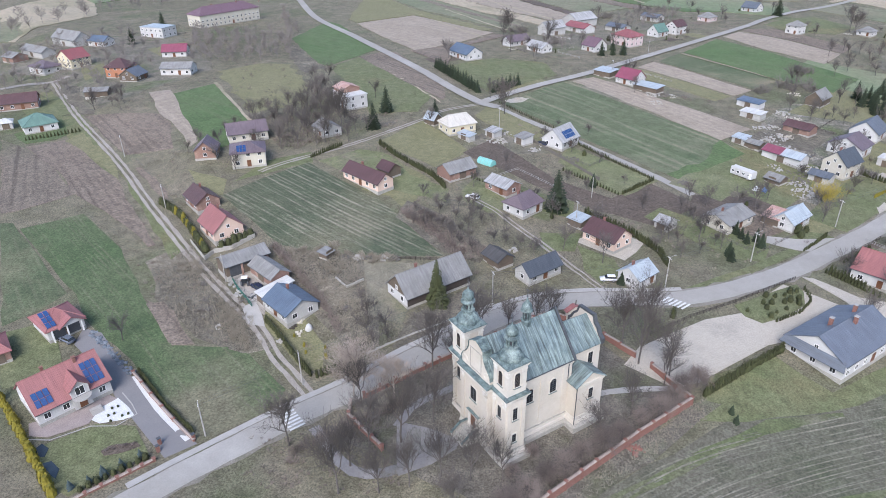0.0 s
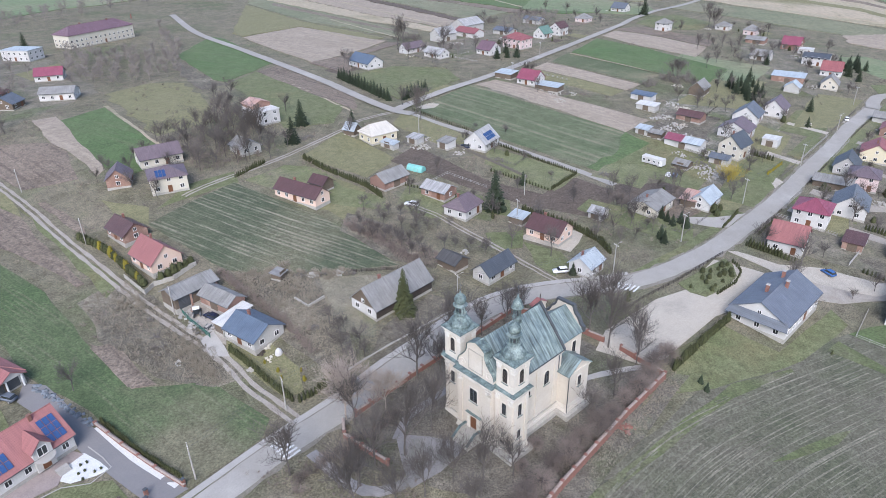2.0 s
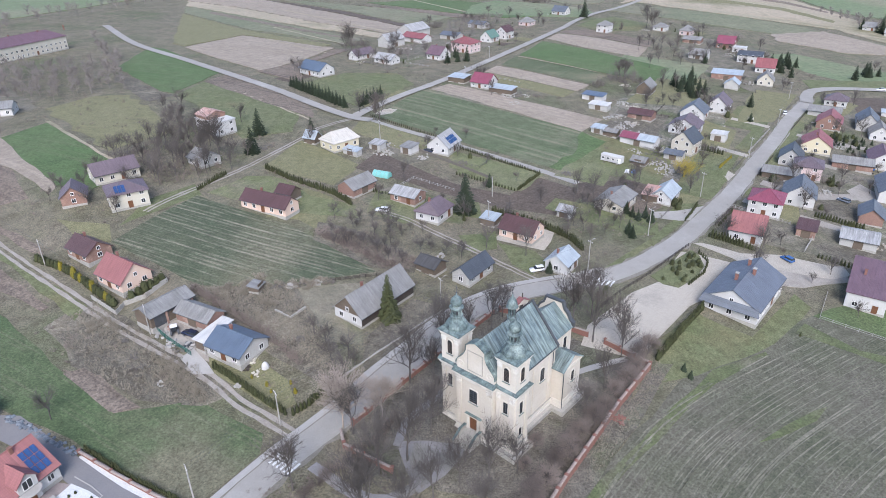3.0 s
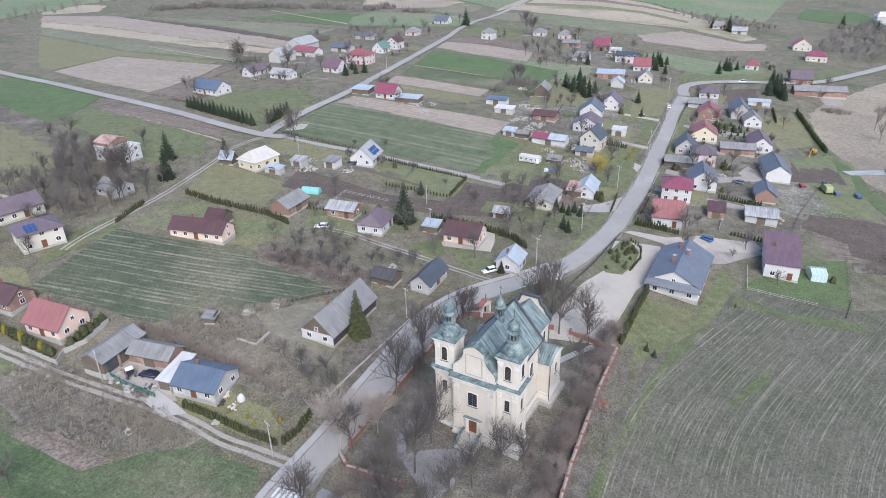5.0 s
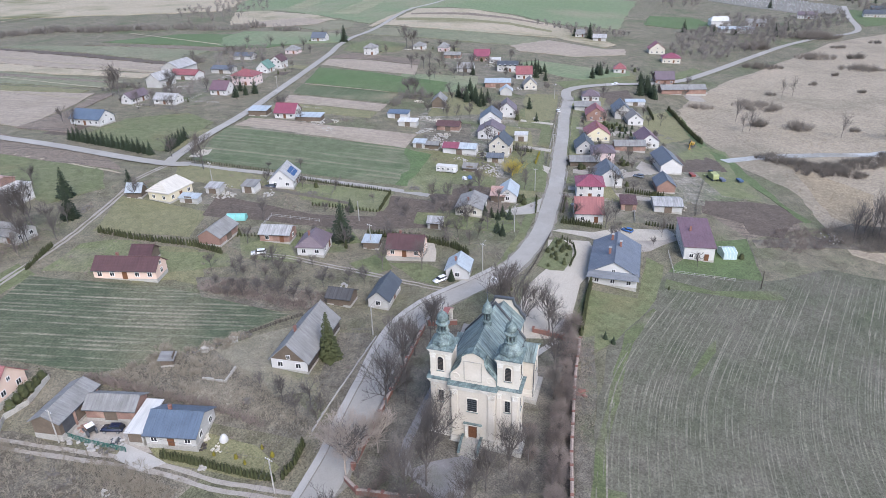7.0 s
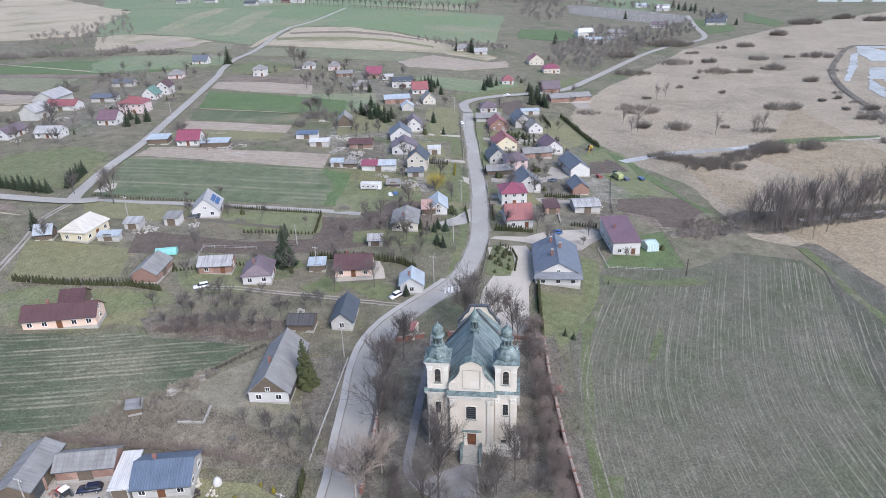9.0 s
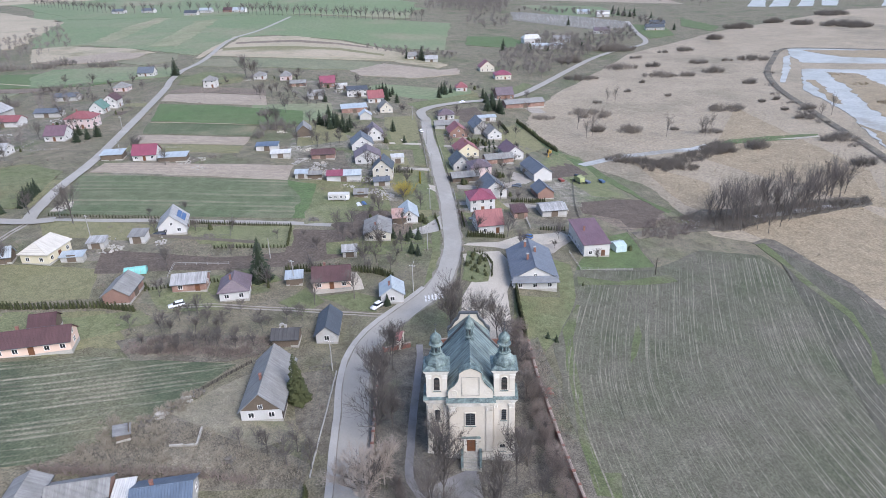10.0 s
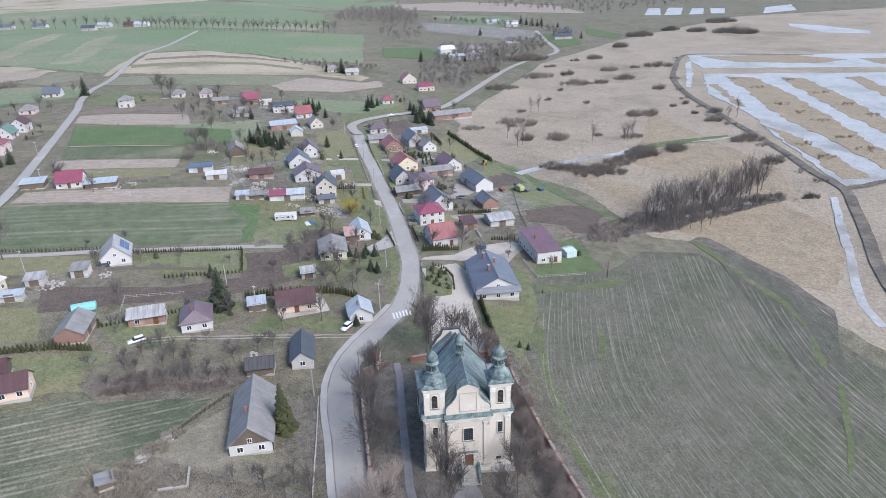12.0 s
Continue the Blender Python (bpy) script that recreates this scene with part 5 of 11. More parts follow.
    for c in range(chimney):
        bm = bmesh.new()
        cx, cy = (-0.18 + 0.4 * c) * L, 0.7 if c == 0 else -0.6
        box(bm, cx - 0.3, cx + 0.3, cy - 0.25, cy + 0.25, eave * 0.5 + ridge * 0.5, ridge + 0.8)
        box(bm, cx - 0.38, cx + 0.38, cy - 0.33, cy + 0.33, ridge + 0.8, ridge + 0.92)
        part("chimney", bm, M["brick"], h)
    if panels and style in ("gable", "hip", "halfhip"):
        s = (ridge - eave) / (W / 2 + (0.0 if style == "gable" else 0.5))
        a = math.degrees(math.atan(s))
        for mid, cols, rows in panels:
            for k in range(cols):
                for r in range(rows):
                    bm = bmesh.new()
                    box(bm, -0.46, 0.46, -0.76, 0.76, 0.0, 0.05)
                    p = part("solar_panel", bm, M["solar"], h, "blue photovoltaic panel")
                    yy = -W / 2 + 0.9 + r * 1.66 * math.cos(radians(a))
                    p.matrix_local = pose(mid + (k - (cols - 1) / 2) * 1.06, yy, (eave if style == "gable" else eave - 0.2) + 0.32 + s * (yy + W / 2 + (0.0 if style == "gable" else 0.5)), a, 0, 0)
    return h



# ---- the buildings, near to far ----
house("cottage", 177.1, 93.6, 0, 13.0, 9.1, 2.8, 4.6, "gable", "grey", "cream", "low cream cottage with a grey roof and red doors", "cottage", chimney=1)
house("cottage", 193.3, 82.3, 2, 10.9, 6.5, 2.8, 5.2, "gable", "tin", "white", "white cottage with a pale sheet roof", "cottage", chimney=0)
house("shed", 190.2, 85.8, -88, 5.0, 6.0, 2.4, 3.6, "shed", "rust", "wood", "timber lean-to shed with a rusty sheet roof", "shed", windows=False, chimney=0)
house("shed", 159.2, 102.6, -88, 4.5, 4.9, 2.2, 3.4, "gable", "grey_light", "grey", "weathered grey shed in a garden", "shed", windows=False, chimney=0)
house("shed", 137.9, 117.9, -86, 4.8, 4.0, 2.2, 2.8, "shed", "tin", "wood", "small garden shed with a pale blue roof", "shed", windows=False, chimney=0)
house("shed", 161.9, 184.2, -88, 5.1, 4.0, 2.2, 2.8, "shed", "grey_light", "grey", "small shed with a pale roof beside scrap", "shed", windows=False, chimney=0)
house("shed", 151.3, 187.5, -88, 6.6, 3.0, 1.8, 2.3, "shed", "tin", "grey", "low foil-covered garden shed on a lawn", "shed", windows=False, chimney=0)
house("hut", 240.6, 128.3, -90, 5.3, 4.0, 2.2, 2.8, "shed", "tin", "grey", "small bluish hut beside the wheat field", "hut", windows=False, chimney=0)
house("hut", 240.5, 122.5, -90, 6.0, 4.0, 2.2, 3.0, "gable", "grey", "wood", "small grey hut among scrap heaps", "hut", windows=False, chimney=0)
house("shed", 218.7, 101.3, -92, 5.5, 5.0, 1.6, 2.8, "gable", "grey", "wood", "collapsed grey timber shed on grass", "shed", windows=False, chimney=0)
house("shed", 233.8, 93.1, -88, 6.9, 5.0, 2.4, 3.4, "gable", "slate", "grey", "small grey shed beside rubble", "shed", windows=False, chimney=0)
house("garage", 269.4, 85.9, -86, 6.0, 6.0, 3.0, 3.0, "flat", "white", "white", "white flat-roofed garage beside a house", "garage", windows=False, chimney=0)
house("shed", 368.0, 29.1, -84, 11.0, 4.0, 2.4, 3.0, "shed", "tin", "white", "low white shed behind houses", "shed", windows=False, chimney=0)
house("shed", 357.2, 287.5, -92, 14.0, 8.0, 2.8, 4.4, "gable", "slate", "grey", "grey sheds with a bluish roof on a farm", "shed", windows=False, chimney=0)
house("house", 15.2, 316.8, -10, 4.6, 5.0, 2.6, 4.0, "hip", "white", "white", "small white pavilion in a village garden", "house", windows=False, chimney=0)
house("shed", 109.6, 176.7, -82, 6.0, 5.0, 2.6, 4.4, "gable", "maroon", "wood", "dark shed behind the long peach house", "shed", windows=False, chimney=0)
house("house", 1.2, 131.5, 10, 14.0, 11.0, 3.2, 7.6, "gable", "salmon", "white", "white villa with a salmon tiled roof and solar panels", "house", panels=[(-4.9, 3, 2), (4.9, 3, 3)], chimney=2)
house("garage", 4.8, 156.4, 12, 8.0, 9.0, 2.8, 5.2, "hip", "salmon", "white", "white garage with a salmon hipped roof and solar panels", "garage", panels=[(-2.6, 2, 3)], chimney=0, windows=False)
house("outbuilding", -8.3, 153.3, 1, 4.7, 8.0, 2.6, 4.5, "hip", "salmon", "brick", "low brick outbuilding with a red hipped roof", "outbuilding", windows=False, chimney=0)
house("house", 51.1, 174.6, -88, 11.0, 8.5, 3.0, 6.8, "gable", "salmon", "peach", "peach house with a salmon tiled roof beside the dirt lane", "house", chimney=1)
house("house", 52.5, 193.5, -88, 10.1, 7.0, 2.7, 5.2, "gable", "maroon", "brick", "small brick house with a maroon sheet roof", "house", chimney=1)
house("shed", 49.2, 154.3, 2, 12.0, 6.0, 3.4, 4.9, "gable", "grey", "wood", "open-fronted farm shed with a grey corrugated roof", "shed", windows=False, chimney=0)
house("barn", 52.4, 145.2, -83, 10.5, 5.2, 2.8, 4.3, "gable", "grey", "brick", "old brick barn with a grey corrugated roof", "barn", windows=False, chimney=0)
house("house", 50.9, 130.0, -84, 10.3, 8.6, 2.7, 5.0, "gable", "blue", "grey", "grey rendered house with a blue sheet roof", "house", chimney=1)
house("house", 82.0, 116.1, -1, 19.0, 8.7, 2.9, 7.0, "gable", "grey", "white", "long tarred log house with white gables and a grey roof", "house", gable_wall="wood", chimney=1, door=False)
house("cottage", 109.1, 105.2, -1, 11.2, 5.4, 2.7, 5.0, "gable", "slate_dark", "grey", "pale cottage with a dark slate-blue sheet roof", "cottage", chimney=0)
house("shed", 104.2, 115.5, -92, 6.5, 5.0, 2.4, 3.8, "gable", "black", "wood", "derelict dark timber shed among bare shrubs", "shed", windows=False, chimney=0)
house("house", 128.4, 88.6, 2, 7.4, 6.5, 3.0, 5.2, "gable", "tin", "white", "small white house with a galvanised sheet roof", "house", chimney=1)
house("garage", 137.5, 106.6, -88, 11.0, 7.8, 3.0, 5.8, "gable", "maroon", "peach", "peach bungalow with a maroon roof and red garage", "garage", chimney=1)
house("house", 130.1, 133.6, 6, 9.0, 8.0, 3.0, 6.0, "halfhip", "mauve", "white", "white house with a mauve half-hipped roof", "house", chimney=1)
house("house", 133.9, 147.1, -86, 9.5, 6.5, 2.8, 4.4, "gable", "grey_light", "brick", "unplastered brick house with a weathered grey roof", "house", chimney=0)
house("barn", 128.3, 164.2, -1, 10.8, 7.1, 2.8, 5.0, "gable", "grey", "brick", "farm barn with a grey corrugated roof and brick base", "barn", windows=False, chimney=0)
house("house", 100.3, 174.9, -82, 17.6, 6.3, 3.0, 5.4, "gable", "maroon", "peach", "long peach house with a maroon roof and red quoins", "house", chimney=1)
house("house", 153.9, 196.5, -10, 11.5, 9.0, 3.4, 6.6, "halfhip", "cream", "yellow", "yellow house with a pale half-hipped roof", "house", chimney=0)
house("hut", 150.5, 207.6, -80, 5.2, 4.4, 2.4, 4.6, "gable", "tin", "wood", "small hut with a pale blue sheet roof", "hut", windows=False, chimney=0)
house("house", 178.2, 164.7, 10, 11.0, 9.0, 3.0, 7.0, "gable", "grey_light", "white", "white house with a pale grey roof and solar panels", "house", panels=[(0.5, 6, 2)], chimney=0)
house("shed", 167.1, 172.8, -90, 4.9, 5.0, 2.6, 3.2, "shed", "grey", "white", "small white shed with a grey roof", "shed", windows=False, chimney=0)
house("shed", 135.7, 246.8, -93, 14.0, 9.0, 5.4, 5.8, "flat", "white", "white", "unfinished white two-storey house with a flat roof", "shed", chimney=0)
house("cottage", 110.7, 221.2, -95, 8.9, 7.8, 2.6, 4.8, "gable", "grey", "grey", "derelict pale cottage with a grey roof among trees", "cottage", chimney=0)
house("house", 231.1, 287.2, -95, 17.0, 10.0, 3.2, 6.5, "gable", "blue", "white", "white house with a blue sheet roof", "house", chimney=0)
house("barn", 314.9, 305.2, -5, 15.0, 9.0, 4.5, 8, "gable", "grey_light", "grey", "grey farm barn with a pale roof", "barn", windows=False, chimney=0)
house("barn", 353.5, 317.3, -5, 18.0, 14.0, 4.5, 8, "gable", "grey_light", "grey", "large farm barn with a pale corrugated roof", "barn", windows=False, chimney=0)
house("outbuilding", 335.7, 300.8, -95, 18.0, 9.0, 3.2, 5.5, "gable", "red", "white", "long outbuilding with a red sheet roof", "outbuilding", windows=False, chimney=0)
house("house", 275.0, 294.7, -5, 14.6, 7.0, 3, 5.6, "gable", "mauve", "white", "old farmhouse with a dark roof", "house", chimney=0)
house("cottage", 273.8, 274.0, -92, 13.0, 7.5, 2.8, 5.2, "gable", "grey_light", "white", "white cottage with a pale sheet roof on a farm", "cottage", chimney=0)
house("house", 300.4, 257.0, -92, 10.0, 10.0, 3.2, 7, "gable", "purple", "white", "white house with a plum sheet roof", "house", chimney=1)
house("house", 327.3, 255.8, -92, 14.0, 11.0, 5.6, 8.6, "hip", "red", "pink", "pink two-storey house with a red hipped roof", "house", chimney=1)
house("house", 363.3, 261.4, 0, 10.0, 8.0, 3.2, 7, "gable", "green", "white", "white house with a pale green roof", "house", chimney=0)
house("house", 378.9, 259.3, 0, 10.0, 8.0, 5, 8, "gable", "maroon", "white", "white two-storey house with a maroon roof", "house", chimney=0)
house("shed", 406.0, 298.0, -92, 14.0, 8.0, 2.8, 4.5, "gable", "slate", "grey", "grey farm shed with a bluish roof", "shed", windows=False, chimney=0)
house("house", 434.3, 273.6, -92, 9.0, 9.0, 2.8, 6, "hip", "grey", "pink", "small pink house with a grey hipped roof", "house", chimney=0)
house("house", 496.5, 277.2, -92, 12.0, 9.0, 3.0, 6.5, "gable", "slate", "white", "white house with a bluish roof by tall spruces", "house", chimney=0)
house("house", 263.9, 201.6, -88, 10.5, 9.0, 3, 6.6, "gable", "crimson", "white", "white house with a crimson sheet roof", "house", chimney=0)
house("carport", 263.5, 216.5, -86, 9.3, 7.0, 2.6, 3.2, "shed", "tin", "wood", "long carport with a pale sheet roof", "carport", windows=False, chimney=0)
house("shed", 261.3, 188.9, -88, 12.5, 6.0, 2.4, 3.0, "shed", "tin", "wood", "low sheds with galvanised roofs", "shed", windows=False, chimney=0)
house("house", 444.2, 216.2, -92, 8.5, 8.5, 5.0, 8, "hip", "grey", "white", "white two-storey house with a grey hipped roof", "house", chimney=0)
house("shed", 239.0, 109.5, -92, 14.7, 6.0, 3.0, 4.4, "gable", "tin", "white", "long white shed with a two-tone sheet roof", "shed", windows=False, chimney=0)
house("shed", 283.1, 150.0, -91, 10.5, 5.0, 2.6, 3.2, "shed", "blue", "white", "low white shed with a dark blue roof", "shed", windows=False, chimney=0)
house("shed", 271.4, 141.8, -88, 9.0, 5.0, 2.4, 2.8, "shed", "white", "grey", "low shed with a white sheet roof", "shed", windows=False, chimney=0)
house("outbuilding", 272.5, 121.6, -91, 11.0, 6.0, 2.6, 4.2, "gable", "maroon", "brick", "long brick outbuilding with a brown roof", "outbuilding", windows=False, chimney=0)
house("house", 245.6, 92.4, -5, 10.0, 8.5, 5.2, 9, "gable", "slate_dark", "cream", "cream two-storey house with a dark roof and balcony", "house", chimney=1)
house("house", 269.2, 100.3, 4, 11.0, 12.0, 3.6, 6.8, "gable", "mauve", "white", "large white house with a mauve roof", "house", chimney=0)
house("house", 293.1, 104.0, 6, 12.0, 10.5, 3.4, 7.3, "gable", "slate", "white", "white gabled house with a slate-blue roof", "house", chimney=0)
house("house", 312.6, 98.4, 6, 12.0, 9.5, 3.6, 7.7, "gable", "mauve", "white", "white gabled house with a brown roof", "house", chimney=0)
house("barn", 315.0, 135.9, 6, 11.0, 7.0, 3.4, 6.5, "gable", "grey", "wood", "old timber barn with a grey roof", "barn", windows=False, chimney=0)
house("outbuilding", 358.9, 104.6, 6, 7.0, 7.0, 2.8, 5.2, "gable", "tin", "grey", "small grey outbuilding with a bluish roof", "outbuilding", windows=False, chimney=0)
house("workshop", 376.7, 112.3, -82, 15.8, 8.0, 3.2, 4.2, "shed", "tin", "brick", "long workshop with a bluish sheet roof", "workshop", windows=False, chimney=0)
house("house", 411.6, 99.7, -82, 10.4, 10.0, 3.4, 7.5, "gable", "red", "white", "white house with a bright red roof", "house", chimney=0)
house("house", 429.5, 112.8, -84, 14.0, 10.0, 4.8, 6.5, "gable", "slate_dark", "white", "long house with a dark bluish roof", "house", chimney=0)
house("house", 459.6, 135.7, -87, 11.0, 10.0, 3.6, 7.5, "gable", "crimson", "brick", "brick house with a crimson roof", "house", chimney=0)
house("house", 453.1, 125.2, -85, 8.2, 6.0, 3.2, 3.2, "flat", "white", "white", "low white flat-roofed house annex", "house", windows=True, chimney=0)
house("cottage", 381.8, 92.8, 10, 10.0, 8.0, 3.0, 6.8, "gable", "grey", "cream", "cream cottage with a grey roof", "cottage", chimney=0)
house("cottage", 481.3, 188.5, -90, 9.0, 8.0, 2.8, 5.4, "hip", "grey", "white", "white cottage with a grey roof", "cottage", chimney=0)
house("house", 480.8, 169.0, -90, 8.0, 9.0, 3.4, 6.8, "hip", "grey", "pink", "pale house with a grey roof", "house", chimney=0)
house("barn", 456.5, 157.0, -88, 11.8, 7.0, 2.6, 4.2, "gable", "grey", "brick", "long low barn with a grey roof", "barn", windows=False, chimney=0)
house("barn", 414.1, 139.4, -88, 11.0, 8.0, 2.8, 5.6, "gable", "grey", "grey", "grey barn with a pale roof", "barn", windows=False, chimney=0)
house("house", 368.1, 55.3, -86, 10.0, 9.0, 3.2, 6.2, "hip", "mauve", "white", "white bungalow with a mauve hipped roof", "house", chimney=0)
house("shed", 342.7, 56.6, -86, 14.0, 7.0, 2.8, 4.6, "gable", "grey", "grey", "long grey shed with a corrugated roof", "shed", windows=False, chimney=0)
house("house", 325.6, 51.9, 5, 12.0, 10.0, 3.4, 7.1, "gable", "red", "brick", "brick house with a red roof", "house", chimney=0)
house("barn", 338.4, 37.9, 8, 15.0, 9.0, 4.0, 8.0, "gable", "slate", "grey", "grey barn with a bluish roof", "barn", windows=False, chimney=0)
house("house", 327.6, 31.7, 10, 12.0, 8.0, 3.2, 6.4, "gable", "grey", "white", "white house with a grey roof", "house", chimney=0)
house("house", 286.8, 50.9, 8, 12.0, 11.0, 3.6, 7.3, "gable", "red", "yellow", "cream-yellow house with a red roof", "house", chimney=1)
house("house", 263.7, 56.2, 7, 11.0, 8.0, 3.2, 6.8, "gable", "slate_dark", "grey", "grey house with a dark gabled roof", "house", chimney=0)
house("house", 252.2, 48.1, -82, 9.5, 9.5, 5.2, 7.8, "hip", "mauve", "pink", "pink two-storey house with a mauve hipped roof", "house", chimney=0)
house("outbuilding", 275.5, 35.7, -82, 14.1, 7.0, 2.8, 4.4, "gable", "grey", "brick", "long brick outbuilding with a grey roof", "outbuilding", windows=False, chimney=0)
house("house", 288.6, 27.1, 10, 14.0, 9.0, 3.6, 7, "gable", "purple", "white", "white gabled house with a pink roof", "house", chimney=0)
house("outbuilding", 255.0, 20.5, 10, 18.0, 9.0, 4.0, 7.0, "gable", "slate", "white", "long white outbuilding with a grey-blue roof", "outbuilding", windows=False, chimney=0)
house("outbuilding", 225.6, 23.6, 6, 10.0, 7.0, 3.0, 5.6, "gable", "slate", "brick", "brick outbuilding with a slate-blue roof", "outbuilding", windows=False, chimney=0)
house("shed", 243.6, 55.7, -84, 12.3, 7.0, 2.6, 4.0, "gable", "grey", "wood", "long dark timber shed", "shed", windows=False, chimney=0)
house("house", 225.6, 46.0, 8, 13.0, 10.0, 3.6, 7.5, "gable", "slate", "white", "white gabled house with a slate-blue roof", "house", chimney=0)
house("house", 207.3, 53.0, -85, 10.0, 10.0, 5.4, 8.2, "hip", "crimson", "white", "white two-storey house with a crimson hipped roof", "house", chimney=0)
house("house", 183.7, 53.0, -84, 9.5, 11.0, 3.6, 7.4, "gable", "salmon", "white", "white house with a salmon roof", "house", chimney=0)
house("house", 144.6, 44.3, -4, 21.0, 13.4, 4.2, 7.8, "gable", "slate_pale", "white", "large white house with a slate-blue roof", "house", chimney=0)
house("house", 171.0, 18.2, -88, 9.2, 19.0, 4.6, 6.4, "shed", "purple", "white", "white house with a broad plum sheet roof", "house", chimney=1)
house("shed", 203.8, 24.4, -86, 10.0, 9.0, 2.8, 4.0, "gable", "grey_light", "grey", "grey block shed with a corrugated roof", "shed", windows=False, chimney=0)
house("shed", 199.3, 38.6, -86, 5.4, 7.0, 2.6, 3.4, "shed", "maroon", "brick", "small brick shed with a brown roof", "shed", windows=False, chimney=0)
house("house", 566.6, 3.8, 5, 12.0, 12.9, 4.0, 9.0, "gable", "red", "cream", "cream gabled house with a red roof at the wood", "house", chimney=0)
house("house", 527.3, -4.8, -88, 13.6, 12.0, 4.0, 7.2, "hip", "crimson", "cream", "cream house with a crimson hipped roof", "house", chimney=0)
house("house", 465.6, 36.0, -90, 8.3, 9.0, 3.0, 6.5, "hip", "red", "white", "small white house with a red roof beyond the bend", "house", chimney=0)
house("house", 442.5, 7.1, -84, 12.4, 12.0, 3.4, 7.6, "gable", "mauve", "brick", "house with a dark plum roof by the road", "house", chimney=0)
house("house", 414.0, -2.2, -80, 28.0, 9.0, 3.4, 5.4, "gable", "grey", "brick", "long brick farm building with a grey roof", "house", windows=False, chimney=0)
house("barn", 69.3, 465.7, -70, 24.0, 11.0, 4.0, 8.0, "gable", "grey", "grey", "large grey farm barn", "barn", windows=False, chimney=0)
house("shed", 48.9, 456.0, -70, 22.0, 8.0, 3.2, 5.5, "gable", "grey", "grey", "long grey farm shed", "shed", windows=False, chimney=0)
house("house", 58.7, 404.0, 20, 11.0, 12.0, 5.2, 9.0, "gable", "red", "yellow", "yellow house with a red roof", "house", chimney=0)
house("house", 45.1, 409.7, -66, 13.0, 10.0, 3.4, 6.0, "hip", "mauve", "white", "white house with a brown hipped roof", "house", chimney=0)
house("shed", 36.6, 454.8, -66, 10.0, 9.0, 3.0, 5.0, "gable", "grey", "brick", "brick farm shed with a grey roof", "shed", windows=False, chimney=0)
house("house", 82.0, 448.3, -60, 13.0, 8.0, 3.2, 5.6, "gable", "blue", "white", "white house with a blue sheet roof", "house", chimney=0)
house("house", 72.0, 361.2, -45, 11.0, 10.0, 5.0, 8.6, "hip", "maroon", "orange", "orange two-storey house with a maroon roof", "house", chimney=0)
house("cottage", 74.4, 349.0, 40, 9.0, 9.3, 2.8, 5.6, "gable", "slate", "wood", "timber cottage with a grey roof", "cottage", chimney=0)
house("shed", 54.8, 335.3, -30, 10.0, 6.0, 2.6, 3.6, "gable", "grey", "wood", "small grey timber shed in weeds", "shed", windows=False, chimney=0)
house("house", 25.7, 306.9, 0, 12.0, 11.0, 3.0, 6.5, "hip", "green", "white", "white house with a green hipped roof", "house", chimney=0)
house("house", 23.9, 347.4, -14, 16.0, 10.0, 3.2, 6.0, "gable", "maroon", "brick", "long house with a maroon roof", "house", chimney=0)
house("house", 118.2, 457.2, -60, 18.0, 12.0, 6.0, 6.4, "flat", "tin", "white", "white two-storey flat-roofed building", "house", chimney=0)
house("school", 170.1, 480.1, 14, 48.0, 15.0, 8.0, 12.5, "hip", "purple", "cream", "long cream manor school with a plum hipped roof", "school", chimney=3)
house("house", 108.2, 391.6, -30, 13.0, 10.0, 3.0, 6.0, "gable", "crimson", "white", "white house with a crimson roof", "house", chimney=0)
house("house", 95.7, 347.6, -38, 15.0, 9.0, 3.4, 5.4, "gable", "grey", "white", "derelict white house with a grey roof", "house", chimney=0)
house("house", 66.2, 225.7, 60, 8.0, 7.0, 3.0, 6.0, "gable", "mauve", "brick", "small brick chalet with a mauve sheet roof", "house", chimney=0)
house("house", 75.5, 211.5, -22, 11.0, 10.0, 5.0, 7.3, "hip", "mauve", "cream", "cream two-storey house with a mauve hipped roof", "house", panels=[(-2.0, 3, 2)], chimney=0)
house("outbuilding", 84.1, 233.7, -14, 14.0, 9.0, 3.2, 6.0, "gable", "mauve", "cream", "long cream outbuilding with a mauve roof", "outbuilding", chimney=0)
house("barn", 765.4, -75.9, -84, 20.6, 14.0, 6.0, 10, "halfhip", "white", "white", "large pale barn with a light roof", "barn", windows=False, chimney=0)
house("house", 717.2, -85.1, -95, 34.1, 10.0, 4.0, 6.0, "gable", "tin", "grey", "long pale farm building", "house", windows=False, chimney=0)
house("barn", 609.1, 51.0, -90, 11.9, 9.0, 3.0, 5.5, "gable", "grey_light", "grey", "grey barn with a pale roof", "barn", windows=False, chimney=0)
house("cottage", 621.9, 69.3, -85, 9.0, 9.0, 3.0, 6.0, "gable", "grey", "grey", "grey cottage with a dark roof", "cottage", chimney=0)
house("house", 1039.9, -242.8, -100, 19.3, 12.0, 4.0, 7.0, "gable", "white", "white", "long white farm building in the distance", "house", windows=False, chimney=0)
house("house", 852.6, -257.2, -100, 23.6, 12.0, 4.0, 7.5, "gable", "slate_dark", "grey", "farmhouse with a dark roof", "house", chimney=0)
